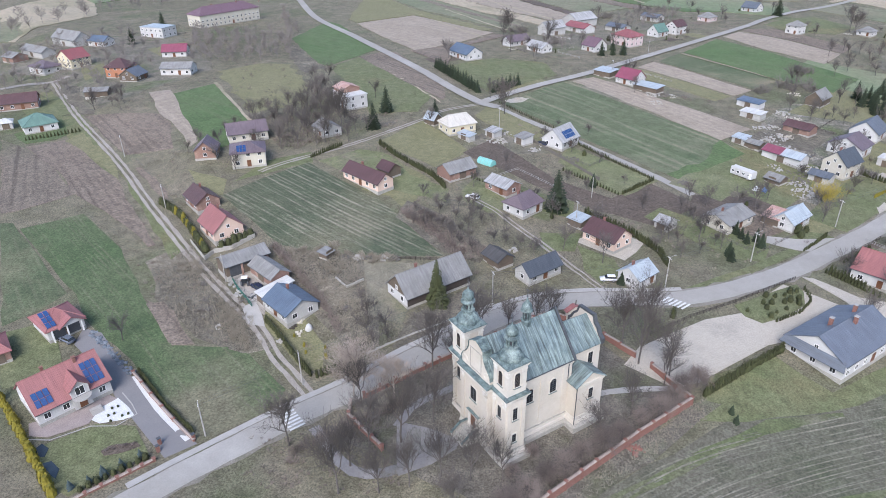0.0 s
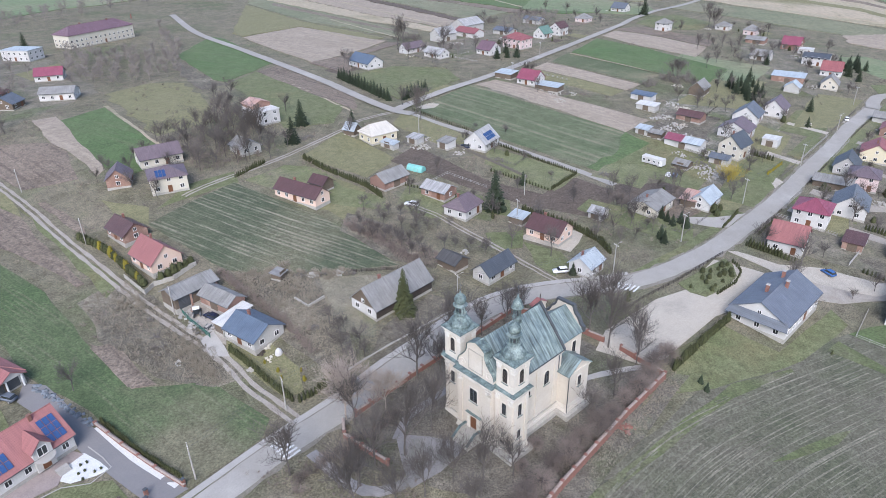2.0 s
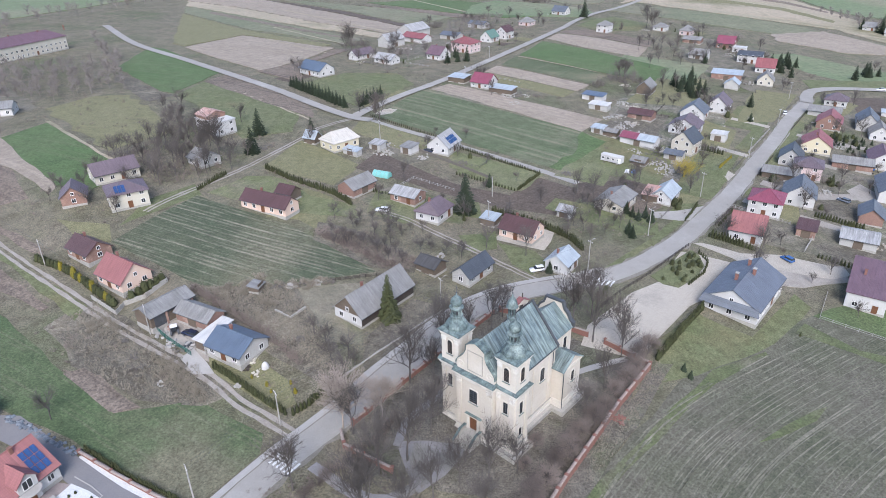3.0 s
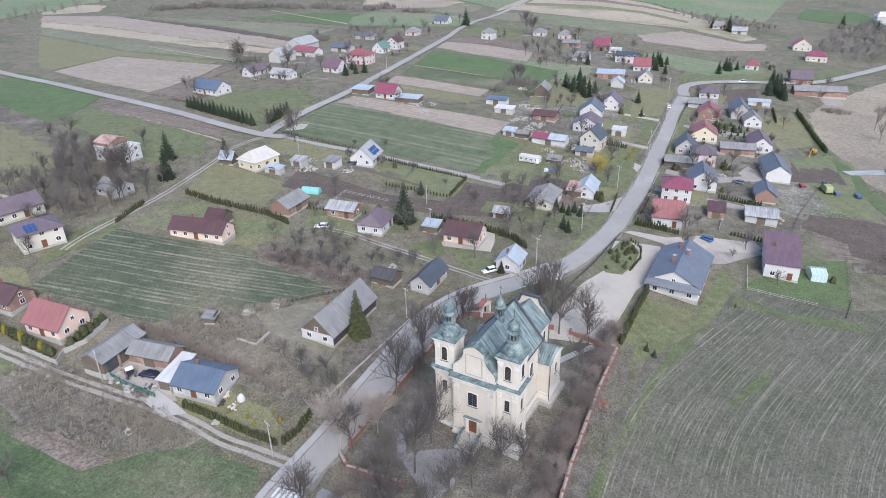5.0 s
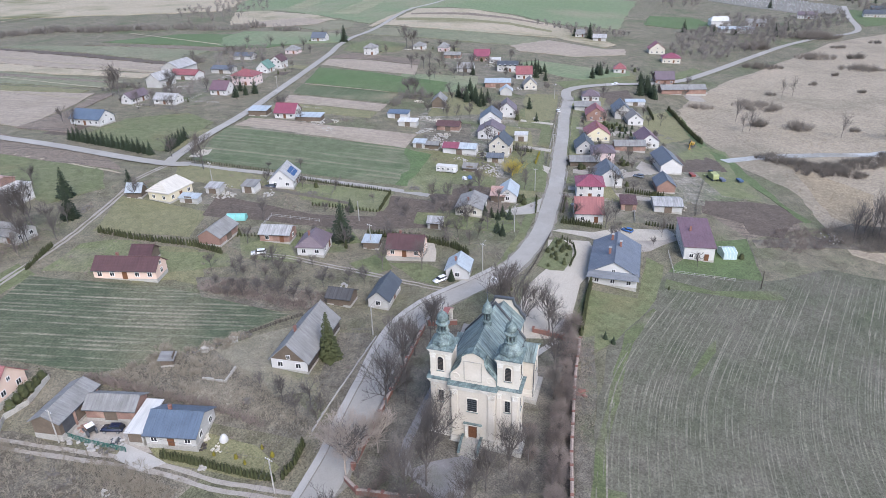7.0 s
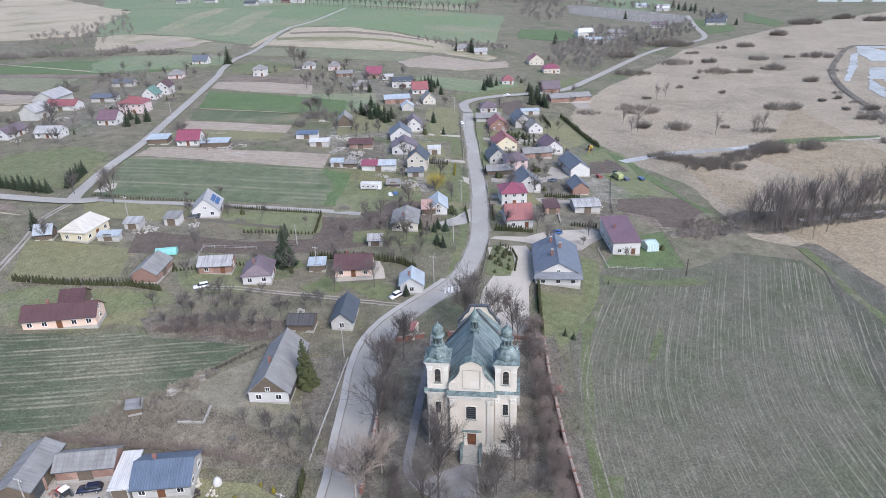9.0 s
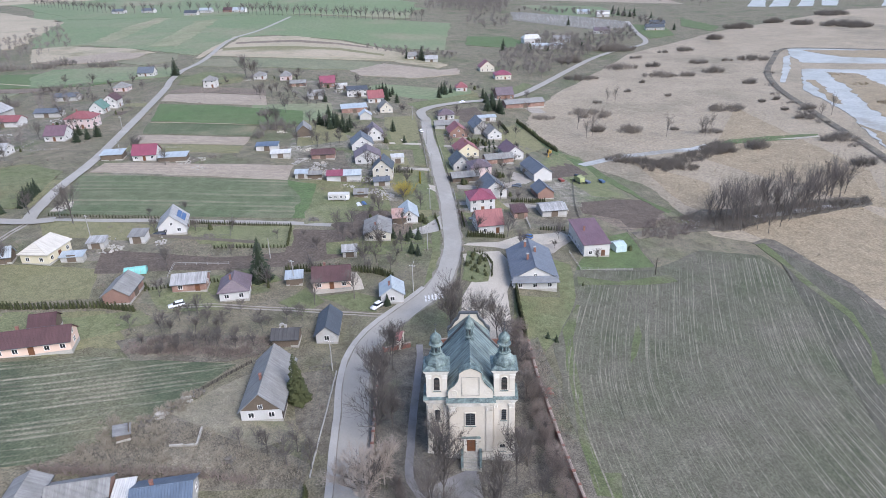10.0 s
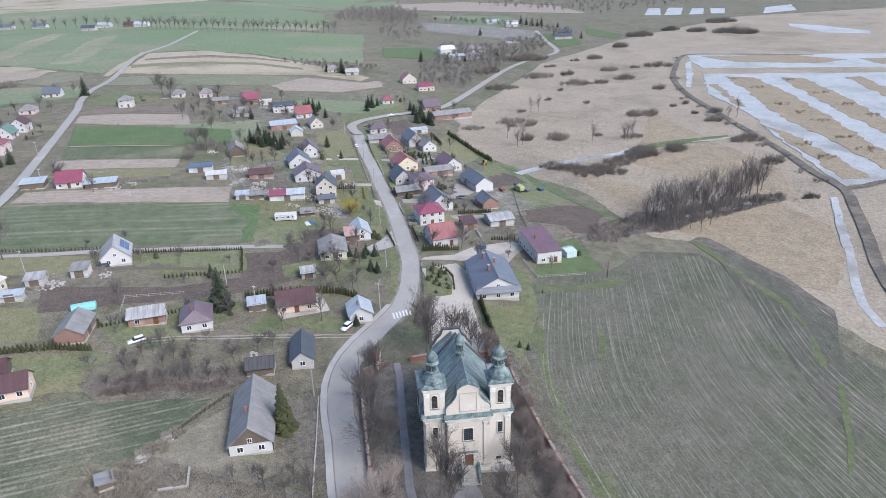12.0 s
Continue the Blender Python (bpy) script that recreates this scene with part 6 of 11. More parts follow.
for x, y, roof, wall, label in ((1126, 527, "slate", "white", "white farmhouse along the far avenue"), (1120, 478, "slate", "white", "white farmhouse with a bluish roof along the far avenue"), (1047, 391, "slate_dark", "grey", "grey farmhouse along the far avenue"), (1086, 379, "tin", "white", "pale farmhouse along the far avenue"), (1083, 341, "maroon", "brick", "brick farmhouse along the far avenue"), (1077, 325, "tin", "white", "white barn along the far avenue"),
                                (1094, -226, "tin", "white", "white house behind the graveyard"), (1064, -250, "grey_light", "white", "pale house behind the graveyard"), (897, -277, "slate_dark", "grey", "grey farmhouse at the marsh edge"), (838, -182, "mauve", "white", "white cottage below the graveyard"), (771, -114, "grey", "grey", "grey farm shed in the far hamlet")):
    house("house", x, y, -100, 20.0, 11.0, 4.0, 7.2, "gable", roof, wall, label, "house", chimney=0)

# ---- the church ----
def arch_outline(w, h, n=8):
    pts = [(-w / 2, 0), (w / 2, 0), (w / 2, h - w / 2)]
    pts += [(w / 2 * math.cos(math.pi * k / n), h - w / 2 + w / 2 * math.sin(math.pi * k / n)) for k in range(1, n)]
    return pts + [(-w / 2, h - w / 2)]


def flat_outline(w, h, n=4):
    """Upright sides under a shallow segmental head."""
    rise = 0.07 * w
    return [(-w / 2, 0), (w / 2, 0)] + [(w / 2 * math.cos(math.pi * k / n), h - rise + rise * math.sin(math.pi * k / n)) for k in range(n + 1)]


def church_window(parent, x, y, z, facing, w, h, louvre=False, flat=False):
    """A deep arched or flat-topped opening: surround, reveal and dark leaded glass."""
    bm = bmesh.new()
    shape = flat_outline if flat else arch_outline
    inner, outer = shape(w, h), shape(w + 0.36, h + 0.18)
    outer = [(a, b - 0.12 if b == 0 else b) for a, b in outer]
    n = len(inner)
    front_i, front_o = [bm.verts.new((a, -0.1, b)) for a, b in inner], [bm.verts.new((a, -0.1, b)) for a, b in outer]
    back_i, back_o = [bm.verts.new((a, 0.06, b)) for a, b in inner], [bm.verts.new((a, 0.06, b)) for a, b in outer]
    for k in range(n):
        j = (k + 1) % n
        bm.faces.new((front_o[k], front_o[j], front_i[j], front_i[k]))
        bm.faces.new((front_i[k], front_i[j], back_i[j], back_i[k]))
        bm.faces.new((front_o[j], front_o[k], back_o[k], back_o[j]))
    bmesh.ops.recalc_face_normals(bm, faces=bm.faces[:])
    win = part("window", bm, M["trim_church"], parent)
    win.matrix_local = pose(x, y, z, 0, 0, facing)
    bm = bmesh.new()
    prism(bm, shape(w, h), "y", -0.01, 0.03)
    part("pane", bm, M["pane"], win)
    bm = bmesh.new()
    if louvre:
        k = 0.2
        while k < h - w * 0.35:
            box(bm, -w / 2 + 0.02, w / 2 - 0.02, -0.06, -0.015, k, k + 0.12)
            k += 0.3
        part("louvres", bm, M["wood_dark"], win)
    else:
        box(bm, -0.03, 0.03, -0.05, -0.012, 0.02, h - 0.05)
        k = 0.5
        while k < h - 0.4:
            box(bm, -w / 2 + 0.02, w / 2 - 0.02, -0.045, -0.012, k, k + 0.05)
            k += 0.5
        part("glazing_bars", bm, M["dark_metal"], win)
    bm = bmesh.new()
    box(bm, -w / 2 - 0.2, w / 2 + 0.2, -0.22, 0.02, -0.2, -0.06)
    part("sill", bm, M["copper_plain"], win)


CU, CV, CH = 62.25, 72.6, 9.3
church = thing("church", CU, CV, -5.1, CH, "cream baroque two-towered church with a patinated green copper roof", "church")
# the nave runs along x; the towers' fronts stand at x = -0.5, the middle bay a metre before them
FW, TW, CORN, TOP = 8.6, 4.35, 13.7, 20.4
NW, NE = 6.0, 16.6

bm = bmesh.new()
box(bm, -1.5, 2.6, -TW, TW, -1.5, CORN)
for s in (-1, 1):
    a, b = sorted((s * (TW - 0.1), s * FW))
    box(bm, -0.5, 3.6, a, b, -1.5, CORN)
part("front_wall", bm, M["wall_church"], church)
bm = bmesh.new()
box(bm, 2.4, NE, -NW, NW, -1.5, 14.0)
part("nave_wall", bm, M["wall_church"], church)
bm = bmesh.new()
prism(bm, [(-NW, 14.0), (NW, 14.0), (0, 21.2)], "x", NE - 0.4, NE)
part("east_gable", bm, M["wall_church"], church)
bm = bmesh.new()
prism(bm, [(-NW, 12.5), (NW, 12.5), (NW, 14.0), (0, 20.9), (-NW, 14.0)], "x", 0.0, 0.4)
part("west_gable", bm, M["copper_plain"], church)
bm = bmesh.new()
box(bm, NE - 0.1, 25.2, -4.4, 4.4, -1.5, 13.4)
part("chancel_wall", bm, M["wall_church"], church)

for s in (-1, 1):
    chap = part("chapel", wall_box(4.4, 6.6, 9.1, 11.0, 1.5), M["wall_church"], church)
    chap.matrix_local = pose(19.2, s * 6.3, 0, 0, 0, 90)
    part("roof", gable_roof(4.6, 6.6, 9.1, 11.2, 0.45), M["copper"], chap)
    bm = bmesh.new()
    box(bm, -2.4, 2.4, -3.5, 3.5, -1.5, 0.6, 0.05)
    box(bm, -2.3, 2.3, -3.4, 3.4, 0.6, 1.5, 0.05)
    part("plinth", bm, M["trim_church"], chap)
    bm = bmesh.new()
    for z0, d in ((8.35, 0.12), (8.65, 0.26)):
        box(bm, -2.2 - d, 2.2 + d, -3.3 - d, 3.3 + d, z0, z0 + 0.32)
    part("cornice", bm, M["trim_church"], chap)
    church_window(church, 19.5, s * 8.56, 4.9, 0 if s < 0 else 180, 1.1, 2.4, flat=True)

# main roof, with a raised dark coping over the east gable
part("roof", gable_roof(NE - 0.2, 2 * NW, 14.1, 21.2, 0.4), M["copper"], church, "patinated green copper roof with dark streaks").matrix_local = pose((NE - 0.5) / 2, 0, 0)
bm = bmesh.new()
for s in (-1, 1):
    prism(bm, [(s * 6.6, 13.5), (s * 6.6, 14.1), (0, 22.0), (0, 21.4)], "x", NE - 0.1, NE + 0.35)
part("gable_coping", bm, M["dark_metal"], church)
part("roof", gable_roof(8.4, 8.8, 13.4, 17.3, 0.4), M["copper"], church, "lower green copper chancel roof").matrix_local = pose(21.0, 0, 0)
# curved baroque gable at the chancel's end
bm = bmesh.new()
prism(bm, [(-4.5, 12.8), (4.5, 12.8), (4.5, 14.0), (3.9, 14.5), (3.3, 15.7), (2.4, 16.5), (1.9, 17.9), (-1.9, 17.9), (-2.4, 16.5), (-3.3, 15.7), (-3.9, 14.5), (-4.5, 14.0)], "x", 25.0, 25.6)
part("chancel_gable", bm, M["wall_church"], church)
bm = bmesh.new()
edge = [(4.9, 12.9), (4.9, 14.2), (4.1, 14.75), (3.5, 15.95), (2.6, 16.75), (2.15, 18.2), (-2.15, 18.2), (-2.6, 16.75), (-3.5, 15.95), (-4.1, 14.75), (-4.9, 14.2), (-4.9, 12.9)]
low = [(4.4, 12.9), (4.4, 13.9), (3.8, 14.4), (3.2, 15.6), (2.3, 16.4), (1.8, 17.8), (-1.8, 17.8), (-2.3, 16.4), (-3.2, 15.6), (-3.8, 14.4), (-4.4, 13.9), (-4.4, 12.9)]
prism(bm, edge + low[::-1], "x", 24.9, 25.7)
part("gable_coping", bm, M["dark_metal"], church)

# stepped plinth with a drip ledge, greyed to paint the moulding's shadow line
for a in ((-0.8, 3.9, -FW - 0.3, -TW + 0.1), (-0.8, 3.9, TW - 0.1, FW + 0.3), (-1.8, 1.0, -TW - 0.15, TW + 0.15), (3.9, NE + 0.2, -NW - 0.3, NW + 0.3), (NE + 0.2, 25.4, -4.65, 4.65)):
    bm = bmesh.new()
    box(bm, *a, -1.5, 0.45, 0.06)
    box(bm, a[0] + 0.12, a[1] - 0.12, a[2] + 0.12, a[3] - 0.12, 0.45, 1.3, 0.04)
    plinth = part("plinth", bm, M["trim_church"], church)
    bm = bmesh.new()
    box(bm, a[0] + 0.04, a[1] - 0.04, a[2] + 0.04, a[3] - 0.04, 1.3, 1.44)
    part("drip_ledge", bm, M["stone"], plinth, "moulding ledge in grey that paints its shadow line")
# paved apron round the walls
bm = bmesh.new()
for a in ((-1.9, 4.6, -FW - 1.1, FW + 1.1), (4.6, NE, -NW - 1.1, NW + 1.1), (14.9, 23.6, -9.6, 9.6)):
    box(bm, *a, -1.4, -0.12 - 0.05 * (a[0] > 0) - 0.05 * (a[0] > 10), 0.05)
part("apron", bm, M["stone"], church, "pale concrete apron at the foot of the walls")

# pilasters of the front
for y0, y1, x0 in ((-8.5, -7.5, -0.72), (-5.3, -4.5, -0.72), (4.5, 5.3, -0.72), (7.5, 8.5, -0.72), (-4.2, -3.0, -1.68), (3.0, 4.2, -1.68)):
    bm = bmesh.new()
    box(bm, x0, x0 + 0.3, y0, y1, 1.3, CORN - 2.35)
    box(bm, x0 - 0.06, x0 + 0.3, y0 - 0.08, y1 + 0.08, 1.3, 1.75)
    pil = part("pilaster", bm, M["wall_church"], church)
    bm = bmesh.new()
    box(bm, x0 - 0.06, x0 + 0.3, y0 - 0.06, y1 + 0.06, CORN - 2.35, CORN - 2.2)
    box(bm, x0 - 0.02, x0 + 0.3, y0 - 0.03, y1 + 0.03, CORN - 2.2, CORN - 1.6, 0.02)
    box(bm, x0 - 0.12, x0 + 0.3, y0 - 0.12, y1 + 0.12, CORN - 1.6, CORN - 1.3)
    for k in (-1, 1):
        lathe(bm, [(0.12, CORN - 2.05), (0.16, CORN - 1.9), (0.12, CORN - 1.7)], 6, x0 - 0.06, (y0 + y1) / 2 + k * (y1 - y0) * 0.36)
    part("capital", bm, M["peeled"], pil, "chalky white capital with peeled paint")
for s in (-1, 1):
    for x0, x1 in ((-0.4, 0.4), (2.7, 3.5)):
        bm = bmesh.new()
        a, b = sorted((s * (FW - 0.05), s * (FW + 0.17)))
        box(bm, x0, x1, a, b, 1.3, CORN - 1.35)
        part("pilaster", bm, M["wall_church"], church)
    for x0 in (4.6, 9.0, 14.4):
        bm = bmesh.new()
        a, b = sorted((s * (NW - 0.1), s * (NW + 0.15)))
        box(bm, x0, x0 + 0.8, a, b, 1.3, 13.2)
        part("pilaster", bm, M["wall_church"], church)

# cornice between the storeys, with its copper cover
for a in ((-1.1, 4.1, -FW - 0.6, -TW + 0.3), (-1.1, 4.1, TW - 0.3, FW + 0.6), (-2.1, 2.9, -TW - 0.45, TW + 0.45)):
    bm = bmesh.new()
    for d, z0, z1 in ((0.5, CORN - 1.3, CORN - 0.95), (0.32, CORN - 0.95, CORN - 0.6), (0.16, CORN - 0.6, CORN - 0.3), (0.0, CORN - 0.3, CORN)):
        box(bm, a[0] + d, a[1] - d, a[2] + (d if a[2] < -TW else 0), a[3] - (d if a[3] > TW else 0), z0, z1)
    cornice = part("cornice", bm, M["peeled"], church, "cornice with stained and peeled plaster")
    bm = bmesh.new()
    v = [(a[0] - 0.1, CORN), (a[1] + 0.1, CORN), (a[1] + 0.1, CORN + 0.1), (a[1] - 0.6, CORN + 0.5), (a[0] + 0.75, CORN + 0.5), (a[0] - 0.1, CORN + 0.1)]
    prism(bm, v, "y", a[2] - 0.08, a[3] + 0.08)
    part("cornice_cover", bm, M["copper_plain"], cornice, "green copper flashing")
# nave eaves
for s in (-1, 1):
    bm = bmesh.new()
    for d, z0 in ((0.2, 12.9), (0.42, 13.3)):
        a, b = sorted((s * (NW - 0.05), s * (NW + d)))
        box(bm, 3.7, NE + 0.1, a, b, z0, z0 + 0.4)
    part("cornice", bm, M["trim_church"], church)
    bm = bmesh.new()
    rod(bm, (3.7, s * (NW + 0.52), 13.75), (NE, s * (NW + 0.52), 13.72), 0.1, sides=6)
    part("gutter", bm, M["dark_metal"], church)
    bm = bmesh.new()
    rod(bm, (15.6, s * (NW + 0.5), 13.7), (15.6, s * (NW + 0.2), 13.0), 0.09)
    rod(bm, (15.6, s * (NW + 0.2), 13.0), (15.6, s * (NW + 0.2), 9.6), 0.09)
    rod(bm, (15.75, s * 8.75, 8.9), (15.75, s * 8.75, -0.1), 0.09)
    part("downpipe", bm, M["dark_metal"], church)

# curved gable between the towers
bm = bmesh.new()
g = [(-4.3, CORN + 0.3), (4.3, CORN + 0.3), (4.45, CORN + 1.3), (4.4, CORN + 2.0), (4.0, CORN + 2.7), (3.3, CORN + 3.3), (2.6, CORN + 4.2), (2.2, CORN + 5.2), (2.15, CORN + 6.3)]
outline = g + [(1.2, CORN + 7.0), (0, CORN + 7.45), (-1.2, CORN + 7.0)] + [(-a, b) for a, b in g[:1:-1]]
prism(bm, outline, "x", -1.2, -0.5)
part("front_gable", bm, M["wall_church"], church)
bm = bmesh.new()
box(bm, -1.3, -1.19, -1.75, 1.75, CORN + 1.0, CORN + 1.14)
box(bm, -1.3, -1.19, -1.75, 1.75, CORN + 5.3, CORN + 5.44)
for s in (-1, 1):
    a, b = sorted((s * 1.75, s * 1.61))
    box(bm, -1.3, -1.19, a, b, CORN + 1.14, CORN + 5.3)
part("panel_moulding", bm, M["stone"], church)
for s in (-1, 1):
    bm = bmesh.new()
    pr = [(0.95 * math.cos(k * 0.55) * (1 - k * 0.055), 0.95 * math.sin(k * 0.55) * (1 - k * 0.055)) for k in range(16)]
    for p, q in zip(pr, pr[1:]):
        rod(bm, (-1.24, s * (3.3 + p[0]), CORN + 1.6 + p[1]), (-1.24, s * (3.3 + q[0]), CORN + 1.6 + q[1]), 0.1, sides=5)
    part("scroll", bm, M["trim_church"], church)
top = outline[2:]
for p, q in zip(top, top[1:]):
    bm = bmesh.new()
    d = Vector((q[0] - p[0], q[1] - p[1])).normalized()
    n2 = Vector((-d.y, d.x)) * -0.14
    prism(bm, [p, q, (q[0] + n2.x, q[1] + n2.y), (p[0] + n2.x, p[1] + n2.y)], "x", -1.35, 0.6)
    part("gable_coping", bm, M["copper_plain"], church)

# towers
for s in (-1, 1):
    cy, cx, hw = s * 6.55, 1.45, 1.95
    bm = bmesh.new()
    box(bm, cx - hw, cx + hw, cy - hw, cy + hw, CORN, TOP - 0.5)
    tower = part("tower", bm, M["wall_church"], church)
    bm = bmesh.new()
    box(bm, cx - hw - 0.12, cx + hw + 0.12, cy - hw - 0.12, cy + hw + 0.12, CORN, CORN + 1.35, 0.05)
    part("base", bm, M["trim_church"], tower)
    for qx in (-1, 1):
        for qy in (-1, 1):
            x0, y0 = cx + qx * (hw - 0.42), cy + qy * (hw - 0.42)
            bm = bmesh.new()
            box(bm, x0 - 0.5, x0 + 0.5, y0 - 0.5, y0 + 0.5, CORN + 1.35, TOP - 2.1)
            box(bm, x0 - 0.56, x0 + 0.56, y0 - 0.56, y0 + 0.56, CORN + 1.35, CORN + 1.75)
            pil = part("pilaster", bm, M["trim_church"], tower)
            bm = bmesh.new()
            box(bm, x0 - 0.55, x0 + 0.55, y0 - 0.55, y0 + 0.55, TOP - 2.1, TOP - 1.95)
            box(bm, x0 - 0.6, x0 + 0.6, y0 - 0.6, y0 + 0.6, TOP - 1.55, TOP - 1.2)
            box(bm, x0 - 0.53, x0 + 0.53, y0 - 0.53, y0 + 0.53, TOP - 1.95, TOP - 1.55)
            part("capital", bm, M["peeled"], pil)
    bm = bmesh.new()
    for d, z0, z1 in ((0.12, TOP - 1.2, TOP - 0.85), (0.26, TOP - 0.85, TOP - 0.55), (0.4, TOP - 0.55, TOP - 0.25), (0.55, TOP - 0.25, TOP)):
        box(bm, cx - hw - d, cx + hw + d, cy - hw - d, cy + hw + d, z0, z1)
    part("cornice", bm, M["peeled"], tower)
    bm = bmesh.new()
    k = hw + 0.66
    lathe(bm, [(k * 1.414, TOP), (k * 1.414, TOP + 0.1), (k * 1.2, TOP + 0.28), (k * 1.0, TOP + 0.6)], 4, cx, cy, math.pi / 4)
    part("eaves_cover", bm, M["copper_plain"], tower)
    # the lower bulb: sixteen ribs that scallop its lower edge
    prof = [(2.02, 0.3), (2.18, 0.62), (2.16, 1.0), (1.98, 1.4), (1.62, 1.8), (1.25, 2.15), (1.0, 2.5), (0.92, 2.75)]
    rings = []
    bm = bmesh.new()
    for j, (r, z) in enumerate(prof):
        ring = []
        for a in range(32):
            q = 2 * math.pi * a / 32
            c = 0.045 * (1 if a % 4 == 0 else -1 if a % 4 == 2 else 0) * (1 - j / 8)
            drop = -0.16 * (a % 4 == 2) if j == 0 else 0
            ring.append(bm.verts.new((cx + (r + c * r) * math.cos(q), cy + (r + c * r) * math.sin(q), TOP + z - drop)))
        rings.append(ring)
    for lo_r, hi_r in zip(rings, rings[1:]):
        for a in range(32):
            bm.faces.new((lo_r[a], lo_r[(a + 1) % 32], hi_r[(a + 1) % 32], hi_r[a]))
    bm.faces.new(rings[0][::-1])
    bm.faces.new(rings[-1])
    part("dome", bm, M["copper_plain"], tower, "bulging ribbed green copper dome")
    bm = bmesh.new()
    lathe(bm, [(1.0, TOP + 2.7), (1.28, TOP + 2.78), (1.28, TOP + 2.92), (1.0, TOP + 3.05)], 16, cx, cy)
    part("lantern_base", bm, M["copper_plain"], tower)
    # added dark core: gives the open lantern its shaded inside
    bm = bmesh.new()
    lathe(bm, [(0.42, TOP + 3.0), (0.42, TOP + 4.5)], 8, cx, cy)
    part("lantern", bm, M["dark_metal"], tower, "dark core standing in for the shade inside the open lantern")
    for a in range(8):
        q = math.pi / 8 + a * math.pi / 4
        bm = bmesh.new()
        rod(bm, (cx + 0.86 * math.cos(q), cy + 0.86 * math.sin(q), TOP + 3.0), (cx + 0.86 * math.cos(q), cy + 0.86 * math.sin(q), TOP + 4.5), 0.14, sides=6)
        part("lantern_post", bm, M["copper_plain"], tower)
    bm = bmesh.new()
    lathe(bm, [(0.95, TOP + 4.2), (1.02, TOP + 4.5), (1.36, TOP + 4.6), (1.36, TOP + 4.76), (0.95, TOP + 4.92), (0.86, TOP + 5.05)], 16, cx, cy)
    part("lantern_cornice", bm, M["copper_plain"], tower)
    bm = bmesh.new()
    lathe(bm, [(0.8, TOP + 5.0), (1.02, TOP + 5.3), (1.14, TOP + 5.7), (1.1, TOP + 6.1), (0.9, TOP + 6.5), (0.58, TOP + 6.82), (0.28, TOP + 7.05), (0.12, TOP + 7.3), (0.06, TOP + 7.7)], 16, cx, cy)
    part("onion", bm, M["copper_plain"], tower, "small green copper onion top", True)
    bm = bmesh.new()
    lathe(bm, [(0.02, TOP + 7.55), (0.19, TOP + 7.75), (0.02, TOP + 7.95)], 8, cx, cy)
    rod(bm, (cx, cy, TOP + 7.7), (cx, cy, TOP + 9.3), 0.045)
    rod(bm, (cx, cy - 0.38, TOP + 8.8), (cx, cy + 0.38, TOP + 8.8), 0.045)
    part("cross", bm, M["dark_metal"], tower)
    church_window(church, cx - hw - 0.06, cy, CORN + 1.95, -90, 1.15, 3.0, True)
    church_window(church, cx, cy + s * (hw + 0.06), CORN + 1.95, 180 if s > 0 else 0, 1.15, 3.0, True)
    church_window(church, -0.56, cy, 8.35, -90, 1.0, 2.6, flat=True)
    church_window(church, 1.25, s * (FW + 0.06), 8.4, 180 if s > 0 else 0, 1.0, 2.7, flat=True)
    church_window(church, 1.25, s * (FW + 0.06), 3.2, 180 if s > 0 else 0, 0.9, 1.9, flat=True)
    for x in (6.6, 12.1):
        church_window(church, x, s * (NW + 0.06), 7.9, 180 if s > 0 else 0, 1.5, 3.1)
    church_window(church, 22.7, s * 4.46, 9.0, 180 if s > 0 else 0, 1.2, 2.8, flat=True)
church_window(church, -0.56, -6.35, 0.55, -90, 1.1, 1.65, flat=True)
church_window(church, -1.56, 0.1, 7.85, -90, 1.9, 3.0, flat=True)

# the ridge turret
turret = thing("turret", CU, CV, 0, CH)
turret.parent = church
turret.matrix_parent_inverse = Matrix()
turret.matrix_local = pose(9.9, 0, 0)
turret["label"] = "slender green copper ridge turret"
bm = bmesh.new()
lathe(bm, [(0.95, 20.2), (0.9, 21.4), (1.1, 21.55), (0.85, 21.75)], 8, 0, 0, math.pi / 8)
part("base", bm, M["copper_plain"], turret)
# same dark filler for the shade between the turret's posts
bm = bmesh.new()
lathe(bm, [(0.3, 21.7), (0.3, 23.6)], 6)
part("lantern", bm, M["dark_metal"], turret)
for a in range(8):
    q = math.pi / 8 + a * math.pi / 4
    bm = bmesh.new()
    rod(bm, (0.66 * math.cos(q), 0.66 * math.sin(q), 21.7), (0.66 * math.cos(q), 0.66 * math.sin(q), 23.6), 0.12, sides=5)
    part("lantern_post", bm, M["copper_plain"], turret)
bm = bmesh.new()
lathe(bm, [(0.9, 23.4), (1.18, 23.6), (1.18, 23.75), (0.85, 23.95), (0.98, 24.3), (0.88, 24.8), (0.52, 25.3), (0.22, 25.8), (0.08, 26.5)], 12)
part("onion", bm, M["copper_plain"], turret, "", True)
bm = bmesh.new()
lathe(bm, [(0.02, 26.4), (0.17, 26.6), (0.02, 26.8)], 8)
rod(bm, (0, 0, 26.5), (0, 0, 28.4), 0.05)
rod(bm, (0, -0.4, 27.8), (0, 0.4, 27.8), 0.05)
part("cross", bm, M["dark_metal"], turret)

